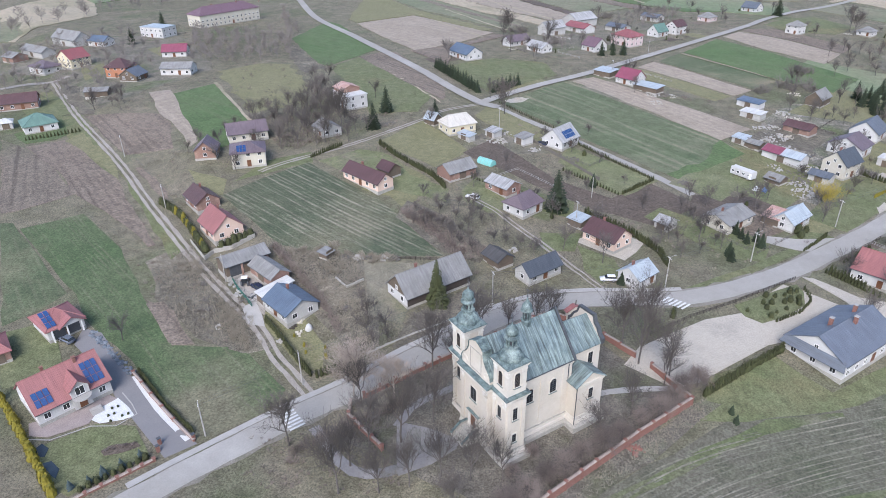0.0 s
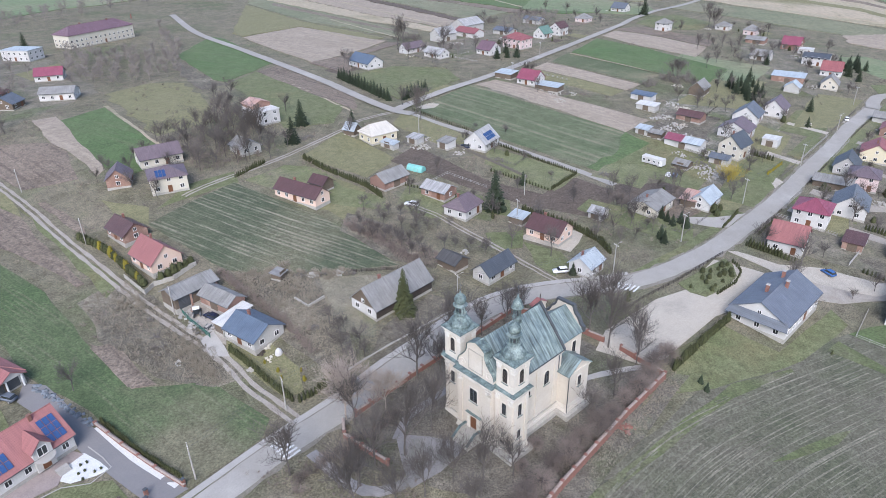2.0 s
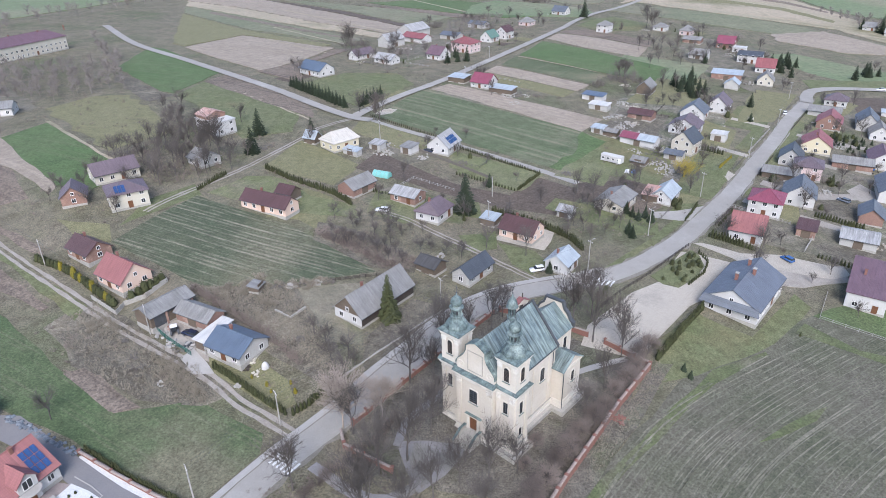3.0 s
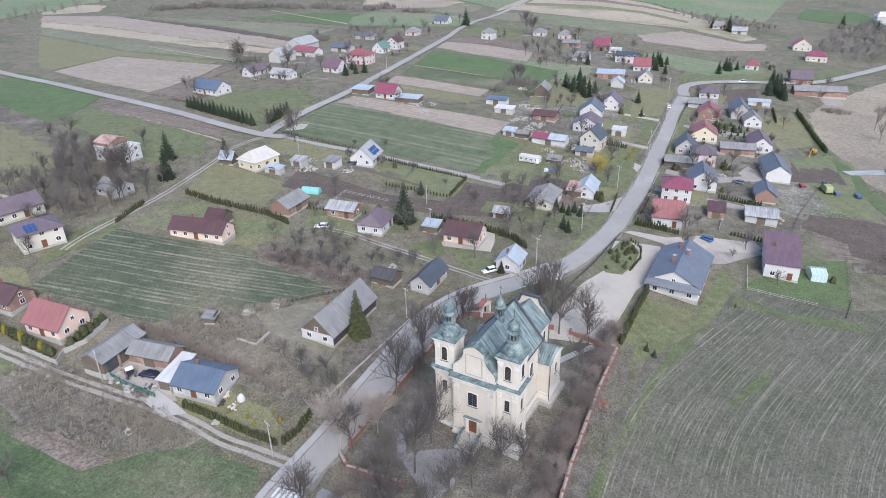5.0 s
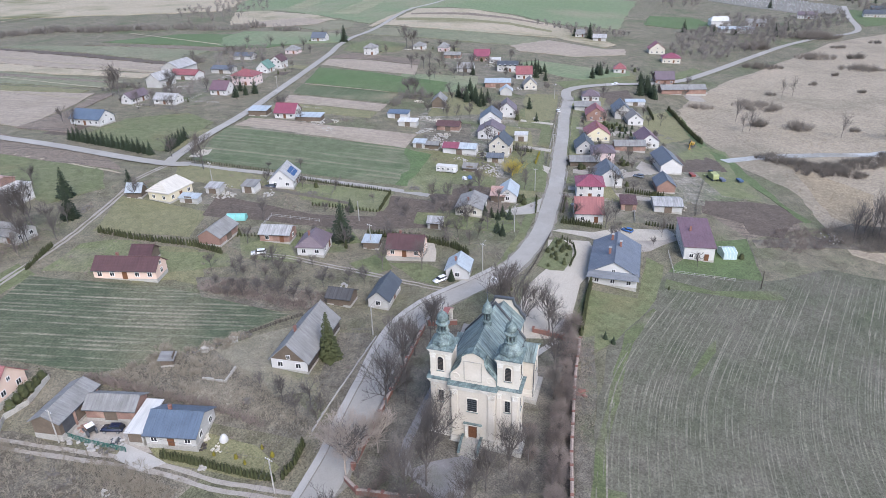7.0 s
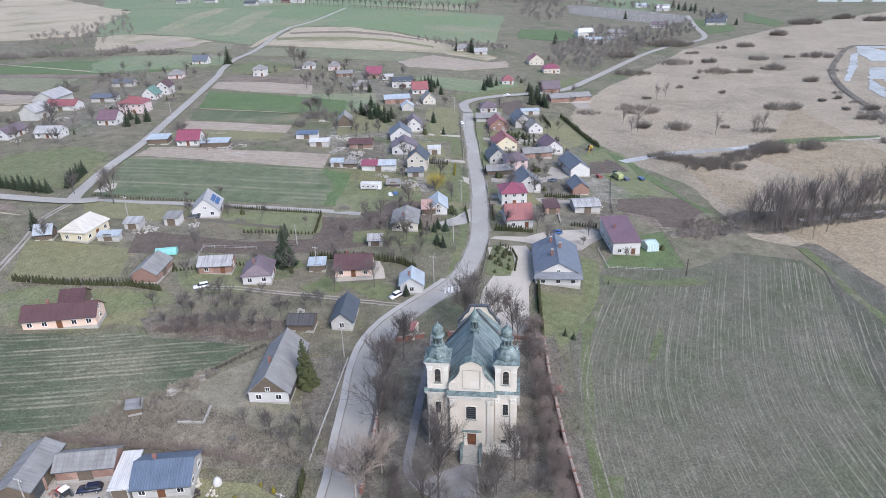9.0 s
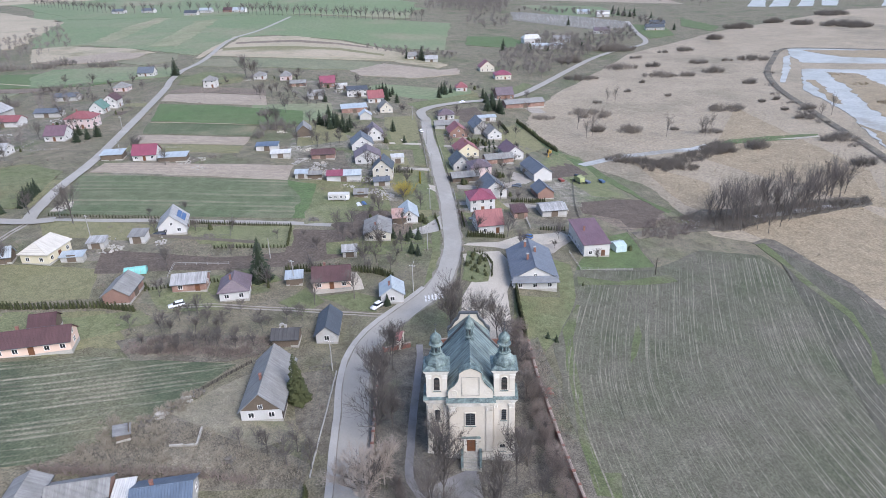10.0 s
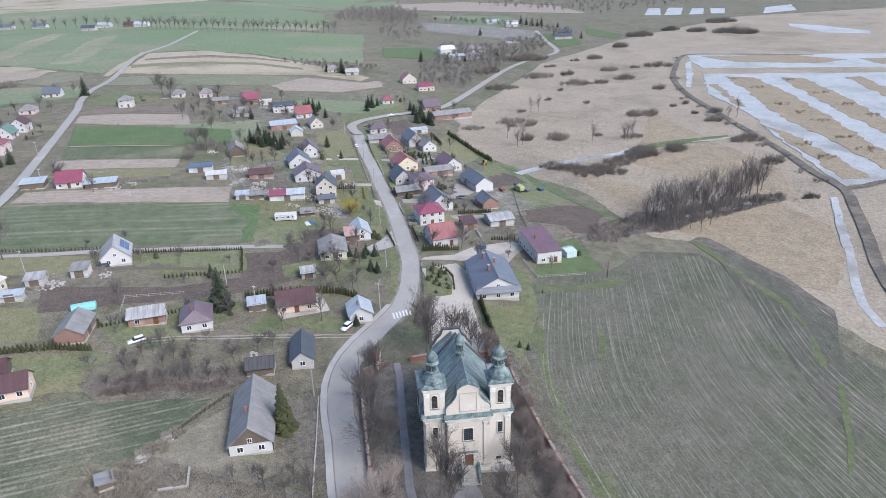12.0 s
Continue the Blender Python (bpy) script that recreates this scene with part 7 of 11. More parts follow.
# portal and front steps
bm = bmesh.new()
box(bm, -1.6, -1.45, -0.85, 0.85, 1.35, 4.3)
for k in (-0.62, -0.08, 0.46):
    for z in (1.6, 2.85):
        box(bm, -1.65, -1.6, k - 0.14, k + 0.3, z, z + 0.9)
portal = part("door", bm, M["door"], church, "brown panelled double door")
bm = bmesh.new()
for s in (-1, 1):
    a, b = sorted((s * 0.9, s * 1.5))
    box(bm, -1.84, -1.45, a, b, 1.35, 4.5, 0.03)
    box(bm, -1.9, -1.45, a - 0.06, b + 0.06, 1.35, 1.85, 0.03)
box(bm, -1.96, -1.45, -1.85, 1.85, 4.5, 4.8, 0.03)
part("portal_frame", bm, M["peeled"], church, "pale stone door surround")
bm = bmesh.new()
prism(bm, [(-1.95, 4.8), (1.95, 4.8), (1.75, 5.0), (-1.75, 5.0)], "x", -2.0, -1.45)
part("portal_cover", bm, M["copper_plain"], church)
bm = bmesh.new()
box(bm, -3.3, -1.6, -1.7, 1.7, -1.2, 1.34)
for k in range(8):
    box(bm, -5.3 + k * 0.26, -3.1, -1.7, 1.7, -1.2, -0.3 + k * 0.2)
part("steps", bm, M["stone"], church, "worn grey stone steps")
for s in (-1, 1):
    bm = bmesh.new()
    prism(bm, [(-5.4, -1.2), (-1.7, -1.2), (-1.7, 2.0), (-3.3, 2.0), (-5.4, 0.5)], "y", s * 1.85 - 0.16, s * 1.85 + 0.16)
    wall = part("stair_wall", bm, M["stone"], church, "low stair wall under a copper cap")
    bm = bmesh.new()
    prism(bm, [(-5.5, 0.48), (-3.3, 2.02), (-1.7, 2.02), (-1.7, 2.12), (-3.35, 2.12), (-5.5, 0.6)], "y", s * 1.85 - 0.26, s * 1.85 + 0.26)
    part("cap", bm, M["copper_plain"], wall)

# ---- plants ----
def segments_mesh(name, segs, mat, sides=3):
    """Tapered rods (from, to, two radii) as one mesh."""
    verts, faces = [], []
    for a, b, r, r2 in segs:
        d = (b - a)
        if d.length < 1e-5:
            continue
        d.normalize()
        s = d.orthogonal().normalized()
        t = d.cross(s)
        n = len(verts)
        for p, q in ((a, r), (b, r2)):
            for k in range(sides):
                c = math.cos(2 * math.pi * k / sides) * q
                e = math.sin(2 * math.pi * k / sides) * q
                verts.append((p.x + s.x * c + t.x * e, p.y + s.y * c + t.y * e, p.z + s.z * c + t.z * e))
        for k in range(sides):
            faces.append((n + k, n + (k + 1) % sides, n + sides + (k + 1) % sides, n + sides + k))
    me = bpy.data.meshes.new(name)
    me.from_pydata(verts, [], faces)
    me.materials.append(mat)
    return me


def grow(rnd, segs, p, d, length, r, level, top, kids, up):
    n = 4 if level == 0 else 3 if level < 3 else 2
    pts = [p]
    for i in range(n):
        d = (d + Vector((rnd.uniform(-1, 1), rnd.uniform(-1, 1), rnd.uniform(-0.6, 1) * up)) * (0.10 if level == 0 else 0.24)).normalized()
        q = pts[-1] + d * (length / n)
        r2 = max(0.018, r * (1 - 0.55 * (i + 1) / n))
        segs.append((pts[-1], q, max(0.018, r * (1 - 0.55 * i / n)), r2))
        pts.append(q)
    if level >= top:
        return
    for k in range(kids[level]):
        f = rnd.uniform(0.42 if level == 0 else 0.2, 1.0)
        i = min(n - 1, int(f * n))
        base = pts[i].lerp(pts[i + 1], f * n - i)
        a = rnd.uniform(0, 2 * math.pi)
        side = d.orthogonal().normalized()
        side = (side * math.cos(a) + d.cross(side) * math.sin(a))
        w = rnd.uniform(0.55, 1.0) if level == 0 else rnd.uniform(0.45, 0.95)
        dd = (d + side * w + Vector((0, 0, 0.25 * up))).normalized()
        grow(rnd, segs, base, dd, length * rnd.uniform(0.5, 0.8) * (1.15 - 0.35 * f), r * 0.5, level + 1, top, kids, up)


def bare_tree(name, seed, height, kids, mat, r=0.2, up=1.0):
    rnd = random.Random(seed)
    segs = []
    grow(rnd, segs, Vector((0, 0, -0.4)), Vector((0, 0, 1)), height * 0.72, r, 0, len(kids), kids, up)
    thick = [q for q in segs if q[2] > r * 0.25]
    thin = [q for q in segs if q[2] <= r * 0.25]
    return segments_mesh("trunk", thick, mat, 5), segments_mesh("crown", thin, mat)


def shrub_segments(rnd, origin, size, stems):
    segs = []
    for _ in range(stems):
        a, lean = rnd.uniform(0, 2 * math.pi), rnd.uniform(0.1, 1.0)
        d = Vector((math.cos(a) * lean, math.sin(a) * lean, 1.0)).normalized()
        p = origin + Vector((math.cos(a), math.sin(a), 0)) * rnd.uniform(0, 0.3) * size
        q = p + d * size * rnd.uniform(0.5, 1.0)
        segs.append((p, q, 0.018, 0.012))
        for _ in range(3):
            b = p.lerp(q, rnd.uniform(0.4, 1.0))
            e = (d + Vector((rnd.uniform(-1, 1), rnd.uniform(-1, 1), rnd.uniform(-0.2, 0.7))) * 0.9).normalized()
            segs.append((b, b + e * size * rnd.uniform(0.25, 0.5), 0.013, 0.008))
    return segs


BIG = [bare_tree("tree", 11 + i, 13, (10, 6, 5, 3), M["bark"], 0.24, 1.4) for i in range(3)]
MID = [bare_tree("tree", 31 + i, 8, (10, 6, 4), M["bark"], 0.16, 0.9) for i in range(4)]
BIRCH = bare_tree("tree", 51, 12, (14, 8, 5, 3), M["birch"], 0.2, 0.9)
AVENUE = [bare_tree("tree", 71 + i, 16, (12, 6), material("avenue_bark", (0.15, 0.135, 0.12), 0.95, (0.11, 0.098, 0.088), 0.2, 2.0, 0.0), 0.34, 1.0) for i in range(3)]
SMALL = [bare_tree("tree", 61 + i, 4.5, (9, 6, 4), M["bark"], 0.09, 0.8) for i in range(3)]
BUSH = []
for i in range(3):
    rnd = random.Random(80 + i)
    BUSH.append(segments_mesh("shrub", shrub_segments(rnd, Vector((0, 0, -0.1)), 2.6, 70), M["twig"]))


def plant(kind, mesh, x, y, size=1.0, turn=0.0, label="", category="", group="", z=None):
    ob = new(kind, None if isinstance(mesh, tuple) else mesh)
    ob.matrix_world = pose(x, y, terrain(x, y) if z is None else z, 0, 0, turn) @ Matrix.Diagonal((size, size, size, 1))
    if isinstance(mesh, tuple):
        for q in mesh:
            shared(q.name.split(".")[0], q, ob, Matrix())
    return tagged(ob, label, category, group)


def spruce_mesh(seed, height, width, mat):
    rnd = random.Random(seed)
    verts, faces = [], []

    def tri(*ps):
        n = len(verts)
        verts.extend(ps)
        faces.append(tuple(range(n, n + len(ps))))
    levels = int(height * 2.4)
    for i in range(levels):
        f = i / levels
        z = height * (0.06 + 0.93 * f)
        reach = width / 2 * (1 - f) ** 0.85 * rnd.uniform(0.85, 1.1) + 0.12
        n = max(5, int(13 * (1 - f * 0.6)))
        for k in range(n):
            a = 2 * math.pi * (k + rnd.random()) / n
            c, s = math.cos(a), math.sin(a)
            rr = reach * rnd.uniform(0.7, 1.12)
            drop = rr * rnd.uniform(0.25, 0.5)
            w = 0.22 + 0.2 * rr
            for j in range(2):
                t0, t1 = j * 0.5, j * 0.5 + 0.5
                p0 = (c * rr * t0, s * rr * t0, z - drop * t0)
                tip = (c * rr * t1, s * rr * t1, z - drop * t1 + 0.05)
                m = (c * rr * (t0 + 0.3) - s * w, s * rr * (t0 + 0.3) + c * w, z - drop * (t0 + 0.3) - 0.15)
                q = (c * rr * (t0 + 0.3) + s * w, s * rr * (t0 + 0.3) - c * w, z - drop * (t0 + 0.3) - 0.15)
                tri(p0, m, tip)
                tri(p0, tip, q)
    me = bpy.data.meshes.new("crown")
    me.from_pydata(verts, [], faces)
    me.materials.append(mat)
    return segments_mesh("trunk", [(Vector((0, 0, -0.4)), Vector((0, 0, height * 0.92)), 0.16, 0.03)], M["bark"], 6), me


def thuja_mesh(seed, height, width, mat, taper=0.8):
    rnd = random.Random(seed)
    verts, faces = [], []
    sides, rings = 7, 6
    for i in range(rings):
        f = i / (rings - 1)
        r = width / 2 * (1 - f**1.6 * taper) * (0.8 if i == 0 else 1)
        for k in range(sides):
            q = r * rnd.uniform(0.8, 1.15)
            a = 2 * math.pi * k / sides + rnd.uniform(-0.15, 0.15)
            verts.append((q * math.cos(a), q * math.sin(a), height * f * 0.97 + rnd.uniform(-0.05, 0.05) - 0.1))
    for i in range(rings - 1):
        for k in range(sides):
            a, b = i * sides + k, i * sides + (k + 1) % sides
            faces.append((a, b, b + sides, a + sides))
    faces.append(tuple(range((rings - 1) * sides, rings * sides)))
    for _ in range(70):
        f = rnd.random()
        r = width / 2 * (1 - f**1.6 * taper)
        a = rnd.uniform(0, 2 * math.pi)
        c = Vector((r * math.cos(a), r * math.sin(a), height * f))
        out = Vector((math.cos(a), math.sin(a), 1.2))
        side = Vector((-math.sin(a), math.cos(a), 0)) * 0.12
        n = len(verts)
        verts += [tuple(c - side), tuple(c + side), tuple(c + out * 0.16)]
        faces.append((n, n + 1, n + 2))
    me = bpy.data.meshes.new("thuja")
    me.from_pydata(verts, [], faces)
    me.materials.append(mat)
    return me


SPRUCE = [spruce_mesh(5 + i, 10, 6.0, M["spruce"]) for i in range(2)]
THUJA = [thuja_mesh(9 + i, 2.2, 0.95, M["thuja"]) for i in range(3)]
GOLD = [thuja_mesh(15 + i, 2.4, 1.7, M["thuja_gold"], 0.6) for i in range(2)]
JUNIPER = [thuja_mesh(19 + i, 2.0, 1.8, M["thuja"], 0.5) for i in range(2)]


def hedge(pts, gap=0.85, size=1.0, meshes=THUJA, label="clipped green thuja hedge", seed=0):
    """A row of single plants under one hedge."""
    rnd = random.Random(seed + len(pts))
    h = thing("hedge", *pts[0], 0, terrain(*pts[0]), label, "hedge")
    inv = h.matrix_world.inverted()
    for a, b in zip(pts, pts[1:]):
        a, b = Vector(a), Vector(b)
        n = max(1, int((b - a).length / gap))
        for k in range(n):
            p = a.lerp(b, (k + 0.5) / n) + Vector((rnd.uniform(-0.1, 0.1), rnd.uniform(-0.1, 0.1)))
            s = size * rnd.uniform(0.85, 1.12)
            shared("shrub", rnd.choice(meshes), h, inv @ pose(p.x, p.y, terrain(p.x, p.y), 0, 0, rnd.uniform(0, 360)) @ Matrix.Diagonal((s, s, s * rnd.uniform(0.92, 1.08), 1)))
    return h


for pts, size, gap in (
    ([(121, 201), (120, 188), (121, 168), (119, 158)], 1.0, 1.0), ([(94, 203), (109, 207)], 0.8, 0.9),
    ([(184, 162), (183, 141), (183, 125)], 0.65, 0.8), ([(183, 125), (165, 124)], 0.7, 0.8), ([(164, 124), (162, 148)], 0.6, 1.2),
    ([(145, 122), (147, 104), (145, 94), (141, 88)], 1.1, 0.9), ([(44.5, 131), (44.5, 122), (44, 112), (44, 107)], 0.95, 0.75),
    ([(44.5, 106), (48, 105), (53, 105)], 0.95, 0.75), ([(106, 53), (123, 52), (133, 51)], 1.15, 0.75), ([(174, 62), (175, 48)], 0.8, 0.8),
    ([(15.2, 131), (16.6, 117), (18.6, 106)], 0.6, 0.5), ([(369, 10), (333, 3), (307, -2)], 1.3, 1.6), ([(18, 294), (38, 292)], 0.8, 1.2),
    ([(185, 33), (185, 23)], 0.8, 1.0), ([(131, 160), (137, 142), (142, 128)], 0.6, 1.0), ([(190, 213), (188, 190), (188, 166)], 0.5, 1.1),
    ([(180, 71), (196, 72)], 0.7, 1.2), ([(365, 22), (340, 20)], 1.0, 1.4), ([(215, 31), (217, 24)], 0.8, 1.0),
):
    hedge(pts, gap, size)
hedge([(43, 205), (45, 192), (44.5, 178), (44, 168)], 1.5, 1.15, JUNIPER + GOLD[:1], "mixed evergreen hedge beside the dirt lane", 3)
hedge([(47, 167), (51, 167), (57, 166)], 1.4, 1.3, JUNIPER + GOLD[:1], "rounded evergreen hedge below the salmon house", 4)
hedge([(-10, 139), (-9, 132), (-8, 124), (-7, 114), (-6, 105)], 1.9, 1.1, GOLD, "row of golden thujas along the villa plot", 5)
YEW = spruce_mesh(8, 10, 4.6, material("yellowish_needles", (0.062, 0.068, 0.026), 0.9, (0.045, 0.052, 0.022), 0.8, 6.0, 0.03))
plant("spruce", YEW, 79.6, 109.6, 1.3, 0, "olive-green spruce beside the log house", "tree", "conifers")
for (x, y), s in (((128, 216), 1.1), ((143, 230), 1.15), ((157, 215), 0.75), ((139, 128), 1.4), ((124, 90), 0.4), ((106.5, 47), 0.25), ((105, 45), 0.25), ((493, 255), 1.5), ((615, 60), 1.5),
                  ((340, 130), 0.9), ((336, 125), 0.8), ((334, 119), 0.9), ((338, 122), 0.7), ((294, 246), 0.8), ((300, 243), 0.7), ((305, 240), 0.9), ((309, 251), 0.7), ((422, 99), 1.0), ((417, 92), 0.9), ((428, 96), 0.8),
                  ((397, 25), 1.1), ((406, 21), 1.2), ((416, 19), 1.0), ((396, 17), 1.0), ((434, 55), 0.9), ((447, 50), 1.0), ((129, 486), 1.2), ((97, 440), 1.0), ((703, -33), 1.4), ((690, -60), 1.2), ((160, 82), 0.5), ((158, 80), 0.45), ((306, 82), 0.5)):
    plant("spruce", SPRUCE[int(x + y) % 2], x, y, s, x * 7 % 360, "dark green spruce tree in a garden", "tree", "conifers")
for a, b, n in (((205, 280), (192, 229), 17), ((197, 226), (217, 229), 7)):
    for k in range(n):
        f = (k + 0.5) / n
        plant("spruce", SPRUCE[k % 2], a[0] + (b[0] - a[0]) * f, a[1] + (b[1] - a[1]) * f, 0.55 + 0.2 * ((k * 7) % 5) / 5, k * 50, "dark young spruce in a row beside the road", "tree", "spruce row")

# single bare trees, the churchyard's first
for x, y, k, s in ((65, 91.7, 0, 1.0), (75.5, 90.6, 1, 1.0), (69, 88.5, 2, 0.7), (31.5, 91.5, 1, 0.85), (33.3, 76, 2, 0.95), (43, 81.4, 0, 0.85), (48.4, 79.2, 1, 0.95), (56.3, 79.6, 2, 0.85), (49.7, 68.4, 0, 0.7), (53.4, 64.7, 1, 0.75), (92, 88.5, 2, 0.8), (98, 89, 0, 0.55),
                   (104.2, 73.2, 1, 1.0), (111, 71.5, 2, 1.0), (102.9, 67.4, 0, 0.95), (105, 61, 1, 0.8), (47.6, 92, 2, 0.8), (58.2, 61.5, 1, 0.6), (86, 91, 1, 0.6), (38, 80, 0, 0.7),
                   (44, 70, 2, 0.7), (39, 72, 0, 0.65), (47, 61, 2, 0.6), (89.5, 58.5, 0, 0.65), (79.3, 58, 1, 0.6), (102, 60, 2, 0.6)):
    plant("bare_tree", BIG[k], x, y, s, (x * 37 + y * 11) % 360, "bare deciduous tree inside the churchyard", "tree", "churchyard trees")
plant("birch", BIRCH, 47.4, 94.4, 1.0, 40, "leafless tree with pale reddish twigs by the road", "tree")
plant("birch", BIRCH, 54.2, 90.2, 0.7, 160, "leafless tree with pale reddish twigs by the road", "tree")


def ball_tree(seed, size):
    """A clipped round crown of fine twigs on a short stem."""
    rnd = random.Random(seed)
    thick, thin = [(Vector((0, 0, -0.4)), Vector((0, 0, size * 0.5)), 0.16, 0.12)], []
    mid = Vector((0, 0, size * 0.5))
    for _ in range(60):
        d = Vector((rnd.gauss(0, 1), rnd.gauss(0, 1), rnd.gauss(0.35, 0.8))).normalized()
        q = mid + d * size * 0.28
        thick.append((mid, q, 0.05, 0.03))
        for _ in range(7):
            e = (d + Vector((rnd.gauss(0, 0.45), rnd.gauss(0, 0.45), rnd.gauss(0.1, 0.45)))).normalized()
            tip = mid + e * size * rnd.uniform(0.42, 0.54)
            m = mid.lerp(q, rnd.uniform(0.4, 1.0))
            thin.append((m, m.lerp(tip, 0.6), 0.02, 0.015))
            for _ in range(2):
                thin.append((m.lerp(tip, 0.6), tip + Vector((rnd.gauss(0, 0.1), rnd.gauss(0, 0.1), rnd.gauss(0, 0.1))) * size, 0.015, 0.01))
    return segments_mesh("trunk", thick, M["bark"], 4), segments_mesh("crown", thin, M["twig"])


BALL = [ball_tree(90 + i, 5.6) for i in range(3)]
rnd = random.Random(7)
for k, (x, y, s) in enumerate(((107, 55.5, 1.0), (103, 56.5, 0.85), (98.5, 55.5, 0.95), (94, 55.2, 0.9), (89, 56, 0.75), (83, 55.5, 0.8), (78, 55.5, 1.05), (73, 56.5, 0.8), (68, 56, 0.95), (64, 57, 0.75), (59, 56, 0.9), (54.5, 56.5, 1.0), (49, 56, 0.85), (66, 62, 0.6), (60, 61, 0.55))):
    plant("round_tree", BALL[k % 3], x, y, s, k * 47, "round leafless lime crown beside the churchyard wall", "tree", "wall trees")
for k in range(14):
    plant("shrub", BUSH[k % 3], 48 + k * 4.1 + rnd.uniform(-1, 1), 55.4 + rnd.uniform(-0.6, 0.8), rnd.uniform(0.5, 0.8), rnd.uniform(0, 360), "leafless shrub against the churchyard wall", "shrub", "wall shrubs")


def inside(poly, x, y):
    c = False
    for i in range(len(poly)):
        (x0, y0), (x1, y1) = poly[i - 1], poly[i]
        if (y0 > y) != (y1 > y) and x < (x1 - x0) * (y - y0) / (y1 - y0) + x0:
            c = not c
    return c


def scatter(poly, n, seed, apart):
    rnd = random.Random(seed)
    x0, x1 = min(p[0] for p in poly), max(p[0] for p in poly)
    y0, y1 = min(p[1] for p in poly), max(p[1] for p in poly)
    out = []
    for _ in range(n * 30):
        x, y = rnd.uniform(x0, x1), rnd.uniform(y0, y1)
        if inside(poly, x, y) and all((x - a) ** 2 + (y - b) ** 2 > apart**2 for a, b in out):
            out.append((x, y))
            if len(out) == n:
                break
    return out


HOUSES_AT = [(o.location.x, o.location.y) for o in scene.objects if o.get("category") in ("house", "barn", "shed", "cottage", "outbuilding", "garage", "church")]


def clear(x, y, d=6.5):
    return all((x - a) ** 2 + (y - b) ** 2 > d * d for a, b in HOUSES_AT)


for poly, n, seed, apart, meshes, lo, hi, label in (
    ([(110, 158), (121, 136), (118, 113), (107, 113), (98, 130), (96, 148)], 34, 1, 3.0, SMALL, 0.7, 1.2, "small bare fruit tree in an orchard"),
    ([(66, 121), (68, 106), (67, 102), (54, 105), (54, 111)], 7, 2, 3.0, MID, 0.5, 0.9, "bare tree beside the log house"),
    ([(93, 258), (121, 258), (139, 292), (152, 296), (136, 263), (130, 237), (115, 212), (101, 211), (88, 214), (90, 240)], 56, 3, 4.5, MID, 0.7, 1.1, "bare tree in an overgrown garden"),
    ([(50, 343), (63, 323), (59, 300), (48, 311)], 10, 6, 4.0, MID, 0.6, 1.0, "bare tree in a village garden"),
    ([(157, 107), (176, 106), (167, 86), (148, 84), (144, 91)], 14, 7, 4.0, MID, 0.6, 1.0, "bare garden tree near the main road"),
    ([(319, 152), (344, 136), (330, 113), (291, 116), (290, 136)], 16, 8, 5.0, MID, 0.6, 1.0, "bare tree between village houses"),
    ([(440, 195), (456, 140), (401, 128), (363, 155)], 20, 9, 7.0, MID, 0.7, 1.1, "bare tree between village houses"),
    ([(238, 93), (253, 81), (206, 73), (195, 82)], 8, 10, 5.0, MID, 0.5, 0.9, "bare tree between village houses"),
    ([(230, 60), (300, 60), (340, 45), (350, 20), (260, 15), (215, 30)], 14, 14, 8.0, SMALL, 0.8, 1.4, "bare garden tree between houses"),
    ([(150, 110), (160, 180), (180, 178), (176, 108)], 8, 15, 8.0, SMALL, 0.7, 1.2, "small bare tree in a village garden"),
    ([(60, 205), (90, 208), (86, 245), (62, 240)], 14, 16, 4.0, MID, 0.5, 0.9, "bare tree in a village garden"),
):
    for k, (x, y) in enumerate(scatter(poly, n, seed, apart)):
        if clear(x, y):
            plant("bare_tree", meshes[k % len(meshes)], x, y, lo + (hi - lo) * ((k * 7) % 10) / 10, (k * 77) % 360, label, "tree", label)
for k in range(16):
    x, y = 30 + k * 1.6, 97.0 + rnd.uniform(-6, -3.5)
    plant("shrub", BUSH[k % 3], x, y - 4, rnd.uniform(0.5, 1.0), k * 60, "leafless shrub along the road verge", "shrub", "roadside shrubs")


def scrub(name, poly, n, seed, lo, hi, stems, mat, label, category, thick=1.8):
    rnd = random.Random(seed)
    segs = []
    for x, y in scatter(poly, n, seed, 0.8):
        segs += [(a, b, r * thick, q * thick) for a, b, r, q in shrub_segments(rnd, Vector((x, y, terrain(x, y) - 0.1)), rnd.uniform(lo, hi), stems)]
    return tagged(new(name, segments_mesh(name, segs, mat)), label, category, kind="stuff")


DEAD = material("dead_stems", (0.29, 0.26, 0.205), 0.95, (0.18, 0.158, 0.125), 0.4, 4.0, 0.02)
scrub("scrub", [(30, 174), (42, 173), (42, 138), (41.5, 121), (36, 123), (29, 135), (28, 148)], 300, 21, 0.5, 1.5, 9, DEAD, "brown dead weeds and low scrub", "scrub")
scrub("scrub", [(60, 154), (74, 139), (71, 128), (65, 118), (59, 107), (56, 106), (57, 122), (58, 141)], 430, 22, 0.4, 1.3, 9, DEAD, "tangled dead grass and brambles", "scrub")
scrub("scrub", [(103, 155), (105, 141), (106, 126), (106, 118), (96, 122), (97, 140), (98, 154)], 220, 23, 0.5, 1.6, 9, M["twig"], "brown thicket along the orchard edge", "scrub")
scrub("scrub", [(70, 53), (62, 50), (104, 49), (106, 53)], 110, 24, 0.4, 1.1, 8, DEAD, "dead weeds outside the churchyard wall", "scrub")
scrub("scrub", [(202, -38), (189, -49), (202, -71), (219, -117), (226, -110), (214, -64), (195, -25), (185, -20)], 110, 26, 0.8, 2.0, 9, M["twig"], "undergrowth of the marsh copse", "thicket")
